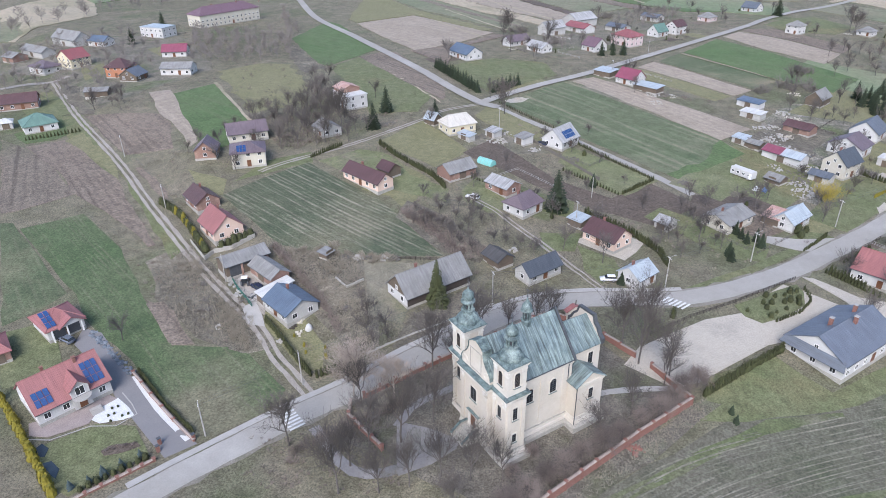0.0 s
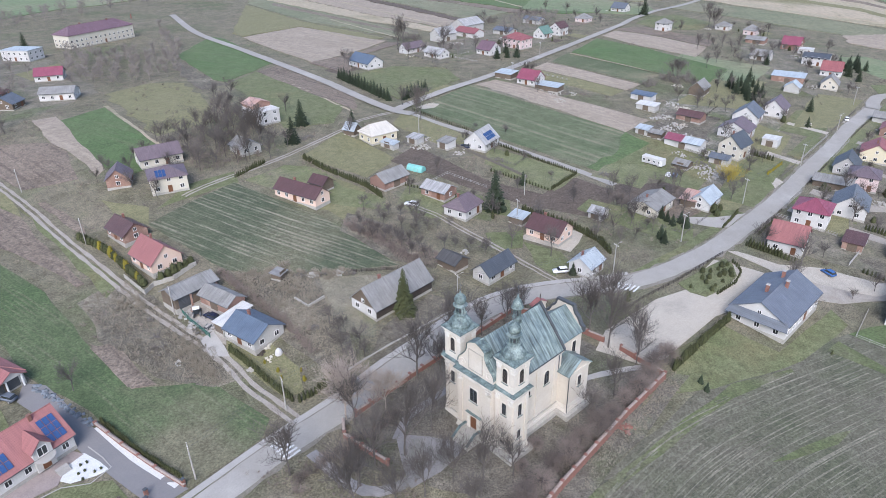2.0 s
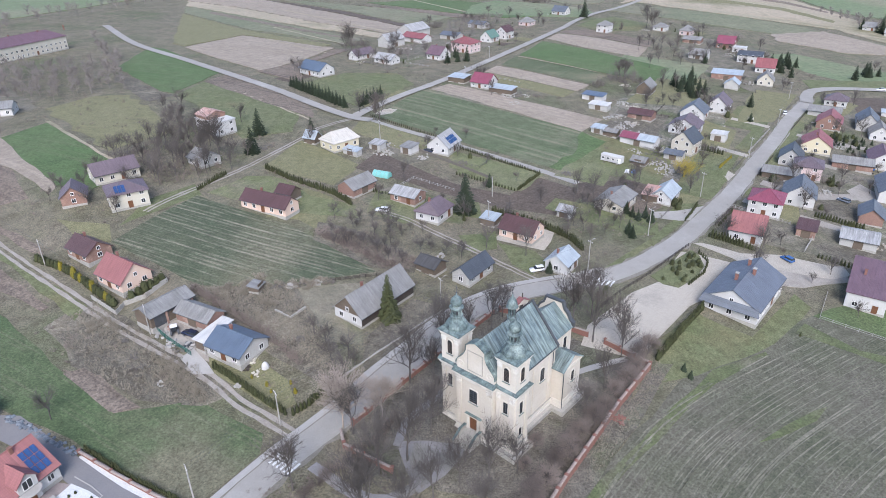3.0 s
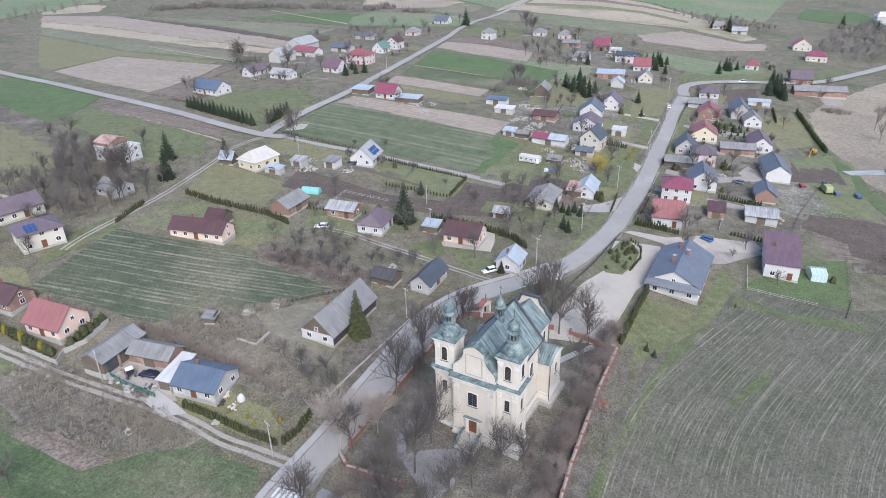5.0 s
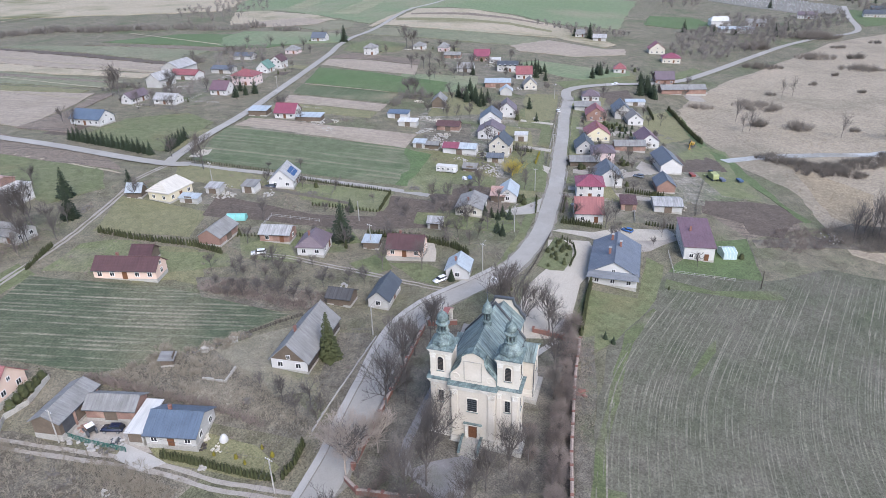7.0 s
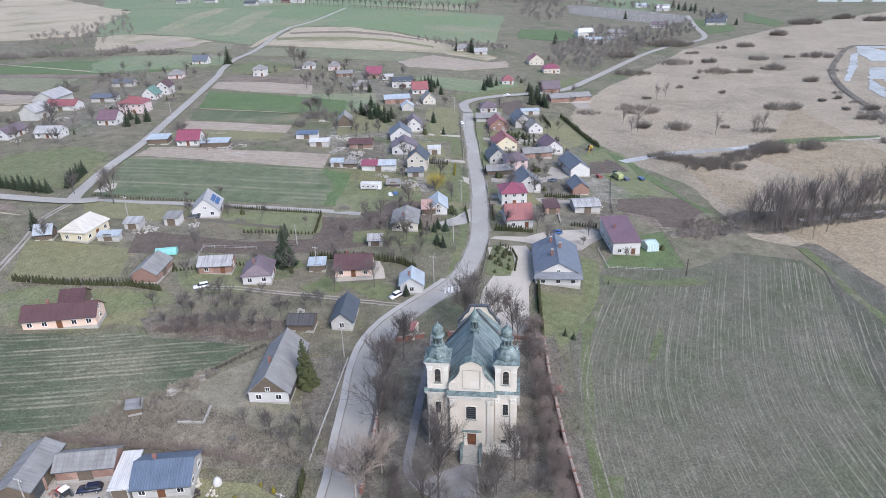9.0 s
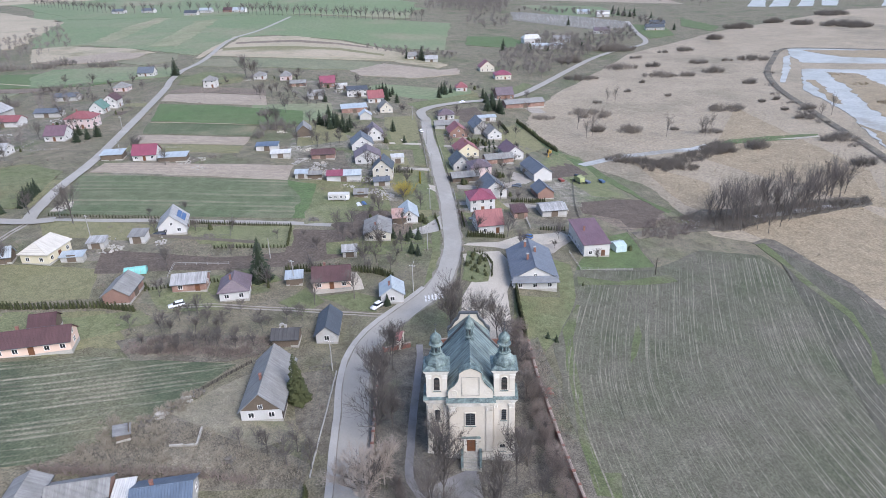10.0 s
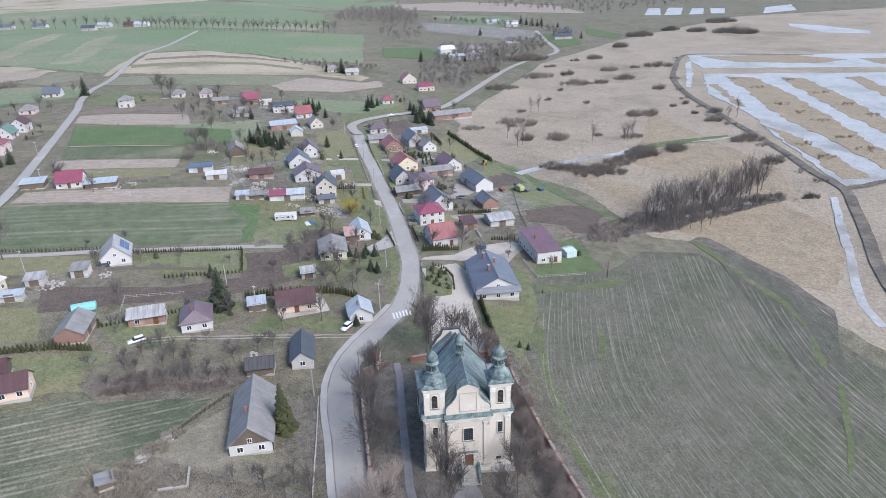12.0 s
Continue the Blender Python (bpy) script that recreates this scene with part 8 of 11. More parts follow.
scrub("scrub", [(28, 100), (34, 96), (46, 84), (50, 74), (40, 70), (20, 88)], 90, 30, 0.4, 1.0, 8, M["twig"], "leafless undergrowth below the churchyard trees", "scrub")
scrub("scrub", [(94, 256), (121, 256), (138, 288), (136, 263), (130, 237), (115, 212), (101, 211), (88, 214), (91, 240)], 240, 31, 1.0, 2.6, 9, M["twig"], "grey garden thicket", "thicket")


FAR_BARK = material("far_bark", (0.20, 0.178, 0.16), 0.95, (0.155, 0.138, 0.125), 0.05, 2.0, 0.0)


def wood(name, poly, n, seed, apart, height, label, thick=1.0):
    """A far wood: many light trees in one mesh."""
    rnd = random.Random(seed)
    segs = []
    for x, y in scatter(poly, n, seed, apart):
        h = height * rnd.uniform(0.6, 1.15)
        o = Vector((x, y, terrain(x, y)))
        segs.append((o, o + Vector((0, 0, h * 0.8)), 0.16, 0.06))
        for _ in range(26):
            a, f = rnd.uniform(0, 6.283), rnd.uniform(0.25, 0.8)
            b = o + Vector((0, 0, h * f))
            e = b + Vector((math.cos(a), math.sin(a), rnd.uniform(0.2, 1.1))) * h * 0.3 * math.sqrt(max(0.05, 1 - ((f - 0.45) / 0.5) ** 2))
            segs.append((b, e, 0.11 * thick, 0.06 * thick))
            for _ in range(3):
                c = b.lerp(e, rnd.uniform(0.3, 1))
                segs.append((c, c + Vector((rnd.uniform(-1, 1), rnd.uniform(-1, 1), rnd.uniform(0, 1))) * h * 0.12, 0.1 * thick, 0.06 * thick))
    return tagged(new(name, segments_mesh(name, segs, FAR_BARK)), label, "wood", kind="stuff")


wood("far_wood", [(1182, 35), (1183, -114), (1363, -146), (1475, -18)], 160, 42, 11, 15, "distant grey wood")
wood("far_wood", [(700, 420), (900, 520), (640, 520), (560, 430)], 60, 45, 12, 10, "distant hedgerow trees")
wood("far_wood", [(1150, -450), (1500, -300), (1700, -700), (1400, -1000), (1250, -560)], 240, 46, 16, 13, "distant grey wood beyond the ponds")
wood("far_wood", [(20, 520), (200, 600), (600, 700), (200, 640), (0, 560)], 120, 47, 12, 12, "distant hedgerow trees")

wood("far_grove", [(137, 452), (175, 398), (158, 348), (119, 345), (108, 368)], 80, 84, 6.0, 8.5, "bare trees in a far grove", 0.8)
wood("far_grove", [(224, 503), (191, 408), (163, 364)], 14, 85, 5.0, 8.5, "bare trees in a far grove", 0.8)
wood("far_grove", [(250, 290), (289, 260), (403, 314), (448, 301), (402, 276), (353, 284)], 26, 91, 6.0, 8.5, "bare trees round a farm", 0.8)
wood("far_grove", [(30, 470), (110, 480), (100, 380), (50, 330), (20, 360)], 60, 93, 6.0, 8.5, "bare trees between village houses", 0.8)
# bare woods, graveyard and houses below the far slope
wood("far_wood", [(1463, -75), (1502, -130), (1255, -117), (1076, -101), (871, -62), (894, -34), (964, -20)], 90, 61, 10, 13, "grey leafless wood beyond the graveyard", 1.1)
wood("far_wood", [(652, -22), (740, -62), (719, -94), (694, -131), (632, -105), (559, -60), (530, -39), (548, -12), (579, -7)], 120, 62, 6, 10, "grey leafless wood beyond the village", 1.1)
wood("far_wood", [(828, -79), (791, -144), (867, -228), (771, -205), (668, -123), (708, -69)], 110, 63, 7, 10, "bare trees round far gardens", 1.2)
wood("far_wood", [(672, 115), (640, 84), (615, 70), (625, 30), (655, 10), (668, 60)], 40, 64, 5, 7, "loose bare trees on the slope", 1.0)
wood("far_wood", [(1175, -118), (1180, -190), (1000, -290), (900, -300), (860, -250), (960, -268), (1075, -212)], 60, 65, 8, 10, "bare trees along the graveyard", 1.4)
for a, b, n in (((1042, 320), (985, 236), 12), ((984, 233), (974, 177), 7), ((974, 174), (976, 123), 8), ((977, 120), (1000, 40), 10), ((1366, 776), (1113, 525), 22), ((1113, 520), (1068, 334), 12)):
    for k in range(n):
        f = (k + 0.5) / n
        x, y = a[0] + (b[0] - a[0]) * f, a[1] + (b[1] - a[1]) * f
        plant("avenue_tree", AVENUE[k % 3], x, y, 0.9 + 0.25 * ((k * 7) % 5) / 5, k * 73 % 360, "bare roadside tree of the far avenue", "tree", "avenue trees")
drape("wheat_field", [(825, -5), (830, -55), (772, -73), (724, -46), (741, 4)], M["green_strip"], 0.33, 2.0, "green field end beside the far wood", "wheat field")
rnd = random.Random(72)
GRAVE = material("grave_stone", (0.33, 0.32, 0.31), 0.7, (0.16, 0.155, 0.15), 0.05, 2.0, 0.0, random_tint=0.3)
drape("graveyard", [(1175, -118), (1070, -201), (957, -258), (881, -228), (882, -185), (965, -134), (1033, -100)], material("graveyard_gravel", (0.21, 0.195, 0.17), 0.95, (0.15, 0.145, 0.12), 0.05, 1.0, 0.0), 0.3, 1.5, "grey ground of the far graveyard", "graveyard")
bm = bmesh.new()
for x, y in scatter([(1165, -122), (1068, -196), (957, -252), (885, -225), (887, -188), (965, -140), (1033, -106)], 340, 9, 4.2):
    z, h = terrain(x, y), rnd.uniform(0.9, 2.2)
    box(bm, x - 0.9, x + 0.9, y - 0.6, y + 0.6, z, z + 0.75)
    box(bm, x + 0.7, x + 1.0, y - 0.55, y + 0.55, z, z + h)
tagged(obj("gravestones", bm, GRAVE), "rows of pale and dark stones in the graveyard", "gravestones", kind="stuff")
for x, y, s in ((1076, -270, 1.5), (1054, -272, 1.3), (1040, -277, 1.4), (1025, -281, 1.2), (1034, -291, 1.4), (997, -305, 1.0), (727, -125, 1.0), (698, -119, 1.1), (700, -82, 0.8), (939, -163, 1.3), (848, -282, 1.0), (739, -139, 1.0), (620, 74, 1.0)):
    plant("spruce", SPRUCE[int(x) % 2], x, y, s, x * 7 % 360, "dark spruce in the far village", "tree", "conifers")

# yellow willow by the road
rnd = random.Random(4)
segs = []
for _ in range(14):
    segs += shrub_segments(rnd, Vector((rnd.uniform(-2, 2), rnd.uniform(-2, 2), 1.2)), 3.4, 16)
segs.append((Vector((0, 0, -0.4)), Vector((0, 0, 2.4)), 0.3, 0.2))
plant("willow", segments_mesh("willow", segs, M["willow"]), 218, 84, 1.45, 0, "round yellow-twigged willow beside rubble", "tree")

# brown hedge behind the farmyard and log yard
scrub("scrub_hedge", [(59.8, 157), (58.9, 146), (58.7, 137), (58.1, 126), (56, 115), (55, 115), (57, 126), (57.6, 137), (57.8, 146), (58.6, 157)], 200, 51, 1.3, 1.9, 16, M["twig"], "dense brown leafless hedge behind the farmyard", "hedge")


def free_ground(x, y):
    """No field, garden, road or building at this place."""
    for nm, pts in COVER:
        if nm not in ("scrubland", "churchyard", "pasture", "marsh") and inside(pts, x, y):
            return False
    for line, half in TRACKS:
        for p in line[::2]:
            if (p.x - x) ** 2 + (p.y - y) ** 2 < (half + 3.2) ** 2:
                return False
    return clear(x, y, 8)


# loose weeds and low brush over the rough ground
for seed, region, count, lo, hi, mat, label in (
    (101, [(20, 100), (60, 100), (130, 80), (180, 75), (180, 200), (120, 260), (40, 260), (20, 200)], 900, 0.35, 1.0, DEAD, "pale dead weeds on rough ground"),
    (102, [(20, 100), (60, 100), (130, 80), (180, 75), (180, 200), (120, 260), (40, 260), (20, 200)], 420, 0.5, 1.6, M["twig"], "low leafless brush on rough ground"),
    (103, [(180, 20), (330, 0), (480, 60), (480, 280), (200, 260), (180, 100)], 620, 0.6, 1.8, M["twig"], "low leafless brush between village gardens"),
    (104, [(20, 260), (160, 260), (220, 480), (60, 500), (10, 400)], 420, 0.7, 2.0, M["twig"], "low leafless brush round far houses"),
    (105, [(190, -10), (290, -10), (330, 20), (215, 45)], 160, 0.5, 1.3, DEAD, "pale dead weeds behind the outbuildings"),
):
    rnd = random.Random(seed)
    segs = []
    for x, y in scatter(region, count, seed, 1.0):
        if free_ground(x, y):
            segs += [(a, b, r * 1.6, q * 1.6) for a, b, r, q in shrub_segments(rnd, Vector((x, y, terrain(x, y) - 0.1)), rnd.uniform(lo, hi), 9)]
    tagged(new("weeds", segments_mesh("weeds", segs, mat)), label, "weeds", kind="stuff")

# ---- walls, fences, poles ----
COPING = material("worn_coping", (0.26, 0.20, 0.17), 0.95, (0.33, 0.285, 0.25), 0.8, 4.0, 0.03, contrast=0.3)


def brick_wall(pts, height, label, panel=4.0, pillar=True):
    w = thing("brick_wall", *pts[0], 0, terrain(*pts[0]), label, "wall")
    inv = w.matrix_world.inverted()
    for a, b in zip(pts, pts[1:]):
        a, b = Vector(a), Vector(b)
        n = max(1, round((b - a).length / panel))
        yaw = math.degrees(math.atan2(b.y - a.y, b.x - a.x))
        step_len = (b - a).length / n
        for k in range(n):
            p = a.lerp(b, (k + 0.5) / n)
            z = max(terrain(*a.lerp(b, k / n)), terrain(*a.lerp(b, (k + 1) / n)))
            m = inv @ pose(p.x, p.y, z, 0, 0, yaw)
            bm = bmesh.new()
            box(bm, -step_len / 2, step_len / 2 - (0.4 if pillar else 0.0), -0.2, 0.2, -0.8, height)
            o = part("panel", bm, M["brick"], w)
            o.matrix_local = m
            bm = bmesh.new()
            prism(bm, [(-0.32, height), (0.32, height), (0.3, height + 0.08), (0, height + 0.2), (-0.3, height + 0.08)], "x", -step_len / 2 - 0.02, step_len / 2 - (0.38 if pillar else 0.0))
            part("coping", bm, COPING, o)
            if pillar:
                bm = bmesh.new()
                box(bm, step_len / 2 - 0.42, step_len / 2 + 0.02, -0.27, 0.27, -0.8, height + 0.2)
                box(bm, step_len / 2 - 0.5, step_len / 2 + 0.1, -0.36, 0.36, height + 0.2, height + 0.32)
                q = part("pillar", bm, M["brick"], w)
                q.matrix_local = m
    return w


brick_wall([(40, 52.5), (62, 53.6), (86, 53.8), (102, 53.2)], 2.0, "weathered red brick churchyard wall with grey coping")
brick_wall([(102.4, 53.6), (104, 65)], 1.3, "low red brick wall between churchyard and car park")
brick_wall([(103.8, 69), (103.4, 78)], 1.3, "low red brick wall between churchyard and car park")
brick_wall([(102, 84), (99.5, 91)], 1.2, "low red brick wall beside the church gate")
brick_wall([(98, 91.6), (87, 92.0), (71, 92.5), (60, 92.9), (49, 93.6)], 1.2, "low red brick wall along the road")
brick_wall([(46.5, 94.2), (44, 91), (44.2, 86), (44.6, 79.5)], 1.2, "broken red brick wall under the trees", 3.0)


def fence(pts, height, gap, mat, rails, label, name="fence"):
    f = thing(name, *pts[0], 0, terrain(*pts[0]), label, "fence")
    inv = f.matrix_world.inverted()
    bm = bmesh.new()
    box(bm, -0.06, 0.06, -0.06, 0.06, -0.4, height, 0.015)
    post = mesh_of("post", bm, mat)
    tops = []
    for a, b in zip(pts, pts[1:]):
        a, b = Vector(a), Vector(b)
        n = max(1, round((b - a).length / gap))
        for k in range(n + (b == Vector(pts[-1]))):
            p = a.lerp(b, k / n)
            tops.append(Vector((p.x, p.y, terrain(p.x, p.y))))
    for p in tops:
        shared("post", post, f, inv @ Matrix.Translation(p))
    for r in rails:
        for i in range(0, len(tops) - 1, 4):
            bm = bmesh.new()
            run = tops[i:i + 5]
            for p, q in zip(run, run[1:]):
                rod(bm, inv @ (p + Vector((0, 0, r))), inv @ (q + Vector((0, 0, r))), 0.05, sides=4)
            part("rail", bm, mat, f)
    return f


fence([(113, 72), (126, 70.5), (140, 67.5), (163, 64.5)], 1.1, 2.2, M["wood_dark"], (0.35, 0.7, 1.0), "dark timber rail fence along the car park")
fence([(44.5, 152), (44, 146), (44, 138)], 1.3, 2.0, material("green_mesh", (0.03, 0.13, 0.10), 0.6, (0.03, 0.09, 0.07), 1, 4, 0), (0.2, 0.5, 0.8, 1.1, 1.3), "green metal fence of the farmyard")
fence([(93.6, 102.4), (92.6, 105.2), (91.6, 108.4)], 0.9, 1.5, M["wood_grey"], (0.4, 0.8), "grey weathered rail fence by the log house")
fence([(185, -1), (150, 0), (148, 26)], 0.9, 3.6, M["wood_grey"], (0.8,), "thin wire fence round a lawn")
fence([(205, 36), (186, 36.5)], 1.4, 2.0, M["kerb"], (0.2, 0.5, 0.8, 1.1, 1.35), "pale concrete panel fence beside the driveway")
fence([(94.4, 122.6), (88.7, 127.3), (82.6, 132)], 1.0, 1.4, M["wood_dark"], (0.25, 0.55, 0.85), "dark old timber fence between field and log house")


def pole(x, y, h, arms=True, lamp=False, mat="pole"):
    p = thing("utility_pole", x, y, 70, None, "grey utility pole beside the road", "pole", "utility poles")
    bm = bmesh.new()
    rod(bm, (0, 0, -0.5), (0, 0, h), 0.17, 0.11, 8)
    part("shaft", bm, M[mat], p)
    if arms:
        bm = bmesh.new()
        box(bm, -0.9, 0.9, -0.05, 0.05, h - 0.5, h - 0.38)
        part("crossarm", bm, M["pole"], p)
        for k in (-0.8, -0.27, 0.27, 0.8):
            bm = bmesh.new()
            lathe(bm, [(0.04, h - 0.38), (0.07, h - 0.3), (0.05, h - 0.2)], 6, k, 0)
            part("insulator", bm, M["frame"], p)
    if lamp:
        bm = bmesh.new()
        rod(bm, (0, 0, h - 0.3), (0.0, -1.2, h + 0.2), 0.04)
        box(bm, -0.14, 0.14, -1.75, -1.1, h + 0.14, h + 0.28, 0.03)
        part("lamp_arm", bm, M["pole"], p)
    return Vector((x, y, terrain(x, y) + h - 0.3))


def cable(a, b, sag=0.8, r=0.02):
    bm = bmesh.new()
    last = a
    for k in range(1, 13):
        f = k / 12
        q = a.lerp(b, f) - Vector((0, 0, sag * 4 * f * (1 - f)))
        rod(bm, last, q, r, sides=3)
        last = q
    return tagged(obj("power_cable", bm, M["dark_metal"]), "thin dark overhead cable between poles", "cable", "overhead cables")


tops = [pole(20, 104, 8.5), pole(41.5, 106, 8.5), pole(91.5, 103, 8.5, lamp=True), pole(132, 82.3, 9, lamp=True), pole(162, 76.5, 9, lamp=True), pole(204, 73.5, 9), pole(255, 70, 9), pole(305, 70, 9, lamp=True), pole(360, 76, 9)]
for a, b in zip(tops, tops[1:]):
    for k in (-0.8, 0.27):
        cable(a + Vector((0, k, 0.2)), b + Vector((0, k, 0.2)), 0.6 if (b - a).length < 45 else 1.2)
lane_top = [tops[1], pole(43, 152, 8), pole(43, 200, 8), pole(44, 250, 8)]
for a, b in zip(lane_top, lane_top[1:]):
    cable(a, b, 0.9)
cable(tops[3], pole(137, 118, 8), 0.7)
pole(99.5, 91.5, 6.5, False, True)
pole(103, 86.5, 5.5, False, False, "wood_dark")
pole(148, 1.7, 6, False, False, "wood_dark")
pole(170, 190, 8)
pole(155, 128, 7, False)
pole(265, 214, 8)
pole(315, 231, 8)

# zebra crossing
for k in range(6):
    bm = bmesh.new()
    y = 73.6 + k * 1.0
    d = 0.31
    vs = [bm.verts.new((px, py, terrain(px, py) + 0.16)) for px, py in ((127.2 - d * k, y), (130.6 - d * k, y), (130.6 - d * k, y + 0.5), (127.2 - d * k, y + 0.5))]
    bm.faces.new(vs)
    tagged(obj("crossing_stripe", bm, M["paint"]), "worn white zebra crossing stripe", "road marking", "zebra crossing", "structure")

# second crossing, near the churchyard corner
for k in range(6):
    bm = bmesh.new()
    y = 94.9 + k * 1.0
    vs = [bm.verts.new((px, py, terrain(px, py) + 0.16)) for px, py in ((33.4, y), (36.6, y), (36.6, y + 0.5), (33.4, y + 0.5))]
    bm.faces.new(vs)
    tagged(obj("crossing_stripe", bm, M["paint"]), "worn white zebra crossing stripe", "road marking", "second zebra crossing", "structure")

# the gateway chapel at the church gate
gate = thing("gateway", 102.5, 86.5, -15, None, "small cream gateway with a red tiled gable", "gateway")
for s in (-1, 1):
    bm = bmesh.new()
    box(bm, s * 1.5 - 0.4, s * 1.5 + 0.4, -0.5, 0.5, -0.3, 2.8, 0.03)
    part("pier", bm, M["trim_church"], gate)
bm = bmesh.new()
prism(bm, [(-2.1, 2.8), (2.1, 2.8), (2.1, 3.2), (0, 4.3), (-2.1, 3.2)], "y", -0.6, 0.6)
part("pediment", bm, M["wall_church"], gate)
bm = bmesh.new()
roof_slab(bm, (-2.4, -0.8, 3.15), (-2.4, 0.8, 3.15), (0, 0.8, 4.45), (0, -0.8, 4.45), 0.12)
roof_slab(bm, (2.4, 0.8, 3.15), (2.4, -0.8, 3.15), (0, -0.8, 4.45), (0, 0.8, 4.45), 0.12)
part("roof", bm, ROOFS["salmon"], gate)


# ---- vehicles ----
def car(x, y, yaw, paint, label, length=4.5, estate=True):
    """A car with its nose along +x."""
    c = thing("car", x, y, yaw, terrain(x, y) + 0.14, label, "car", "parked cars")
    k = length / 4.5
    body = material("paint_" + paint[0], paint[1], 0.25, tuple(v * 0.9 for v in paint[1]), 1.0, 4.0, 0.0, spec=0.6)
    bm = bmesh.new()
    tail = -2.15 if estate else -1.7
    prism(bm, [(-2.25 * k, 0.35), (-2.2 * k, 0.85), (-2.1 * k, 0.95), (0.95 * k, 0.95), (2.05 * k, 0.8), (2.25 * k, 0.6), (2.25 * k, 0.3), (-2.2 * k, 0.28)], "y", -0.88, 0.88)
    bmesh.ops.bevel(bm, geom=bm.edges[:], offset=0.07, segments=2, affect="EDGES")
    part("body", bm, body, c, "", True)
    bm = bmesh.new()
    lo = [(tail * k, 0.93), (0.95 * k, 0.93)]
    hi = [((tail + 0.35) * k, 1.42), (0.3 * k, 1.45)]
    v = [bm.verts.new((a, s * 0.8, z)) for (a, z) in lo for s in (-1, 1)] + [bm.verts.new((a, s * 0.66, z)) for (a, z) in hi for s in (-1, 1)]
    for q in ((0, 1, 5, 4), (2, 6, 7, 3), (0, 4, 6, 2), (1, 3, 7, 5)):
        bm.faces.new([v[i] for i in q])
    bmesh.ops.recalc_face_normals(bm, faces=bm.faces[:])
    part("windows", bm, M["pane"], c)
    bm = bmesh.new()
    box(bm, (tail + 0.3) * k, 0.34 * k, -0.68, 0.68, 1.4, 1.48, 0.03)
    part("roof", bm, body, c)
    for a in (-1.35, 1.4):
        for s in (-1, 1):
            bm = bmesh.new()
            lathe(bm, [(0.22, -0.1), (0.31, -0.08), (0.32, 0.08), (0.22, 0.1)], 14)
            w = part("wheel", bm, M["dark_metal"], c)
            w.matrix_local = pose(a * k, s * 0.82, 0.18, 90, 0, 0)
            bm = bmesh.new()
            lathe(bm, [(0.18, -0.11), (0.18, 0.11)], 10)
            part("rim", bm, M["pole"], w)
    for s in (-1, 1):
        bm = bmesh.new()
        box(bm, 2.14 * k, 2.26 * k, s * 0.62 - 0.16, s * 0.62 + 0.16, 0.56, 0.7, 0.02)
        part("headlight", bm, M["frame"], c)
    return c


WHITE, DARK, BLUE, GREY = ("white", (0.72, 0.72, 0.72)), ("midnight", (0.02, 0.025, 0.05)), ("azure", (0.04, 0.11, 0.28)), ("grey", (0.12, 0.14, 0.17))
car(122, 148, 115, WHITE, "white estate car parked on a gravel drive")
car(176, 39.5, 62, BLUE, "bright blue hatchback on a gravel driveway", 4.0)
car(48, 143.5, 100, DARK, "dark blue estate car in the farmyard")
car(5, 150, 115, GREY, "grey hatchback before the villa garage", 4.1)
car(331, 72, 12, WHITE, "white car driving on the main road")
car(122.5, 93, 140, WHITE, "white car beside the tin-roofed house", 4.2)
car(193, 57, 100, GREY, "grey car in a front yard")
car(236, 33, 70, GREY, "grey car behind houses")
car(419, 40, 110, WHITE, "white car on the far road bend")
car(279, 30, 80, BLUE, "blue car between outbuildings")
car(172, 168, 95, DARK, "dark car beside a small shed")

tr = thing("tractor", 46.5, 147.5, 60, None, "red and white farm tractor in the farmyard", "tractor")
bm = bmesh.new()
box(bm, 0.1, 1.9, -0.35, 0.35, 0.7, 1.4, 0.08)
part("bonnet", bm, material("tractor_red", (0.4, 0.04, 0.05), 0.4), tr)
bm = bmesh.new()
box(bm, -1.2, 0.1, -0.7, 0.7, 1.0, 2.3, 0.06)
part("cab", bm, M["pane"], tr)
bm = bmesh.new()
box(bm, -1.3, 0.2, -0.8, 0.8, 2.3, 2.42, 0.04)
part("cab_roof", bm, M["frame"], tr)
for a, s, r in ((-0.8, -1, 0.75), (-0.8, 1, 0.75), (1.5, -1, 0.45), (1.5, 1, 0.45)):
    bm = bmesh.new()
    lathe(bm, [(r * 0.7, -0.2), (r, -0.17), (r, 0.17), (r * 0.7, 0.2)], 16)
    part("wheel", bm, M["dark_metal"], tr).matrix_local = pose(a, s * 0.8, r, 90, 0, 0)


def caravan(x, y, yaw):
    c = thing("caravan", x, y, yaw, None, "long white static caravan on grass", "caravan")
    bm = bmesh.new()
    prism(bm, [(-1.4, 0.6), (1.4, 0.6), (1.4, 2.9), (1.1, 3.15), (-1.1, 3.15), (-1.4, 2.9)], "x", -4.2, 4.2)
    part("body", bm, WALLS["white"], c)
    for k in range(4):
        put_window(c, -3.2 + k * 2.1, -1.42, 1.4, 0, 1.1, 0.9)
    put_door(c, 3.7, -1.43, 0.6, 0, M["frame"], 0.8, 1.9)
    for k in (-2.5, 2.5):
        bm = bmesh.new()
        box(bm, k - 0.3, k + 0.3, -1.0, 1.0, -0.3, 0.6)
        part("support", bm, M["stone"], c)


caravan(212.5, 110, -95)

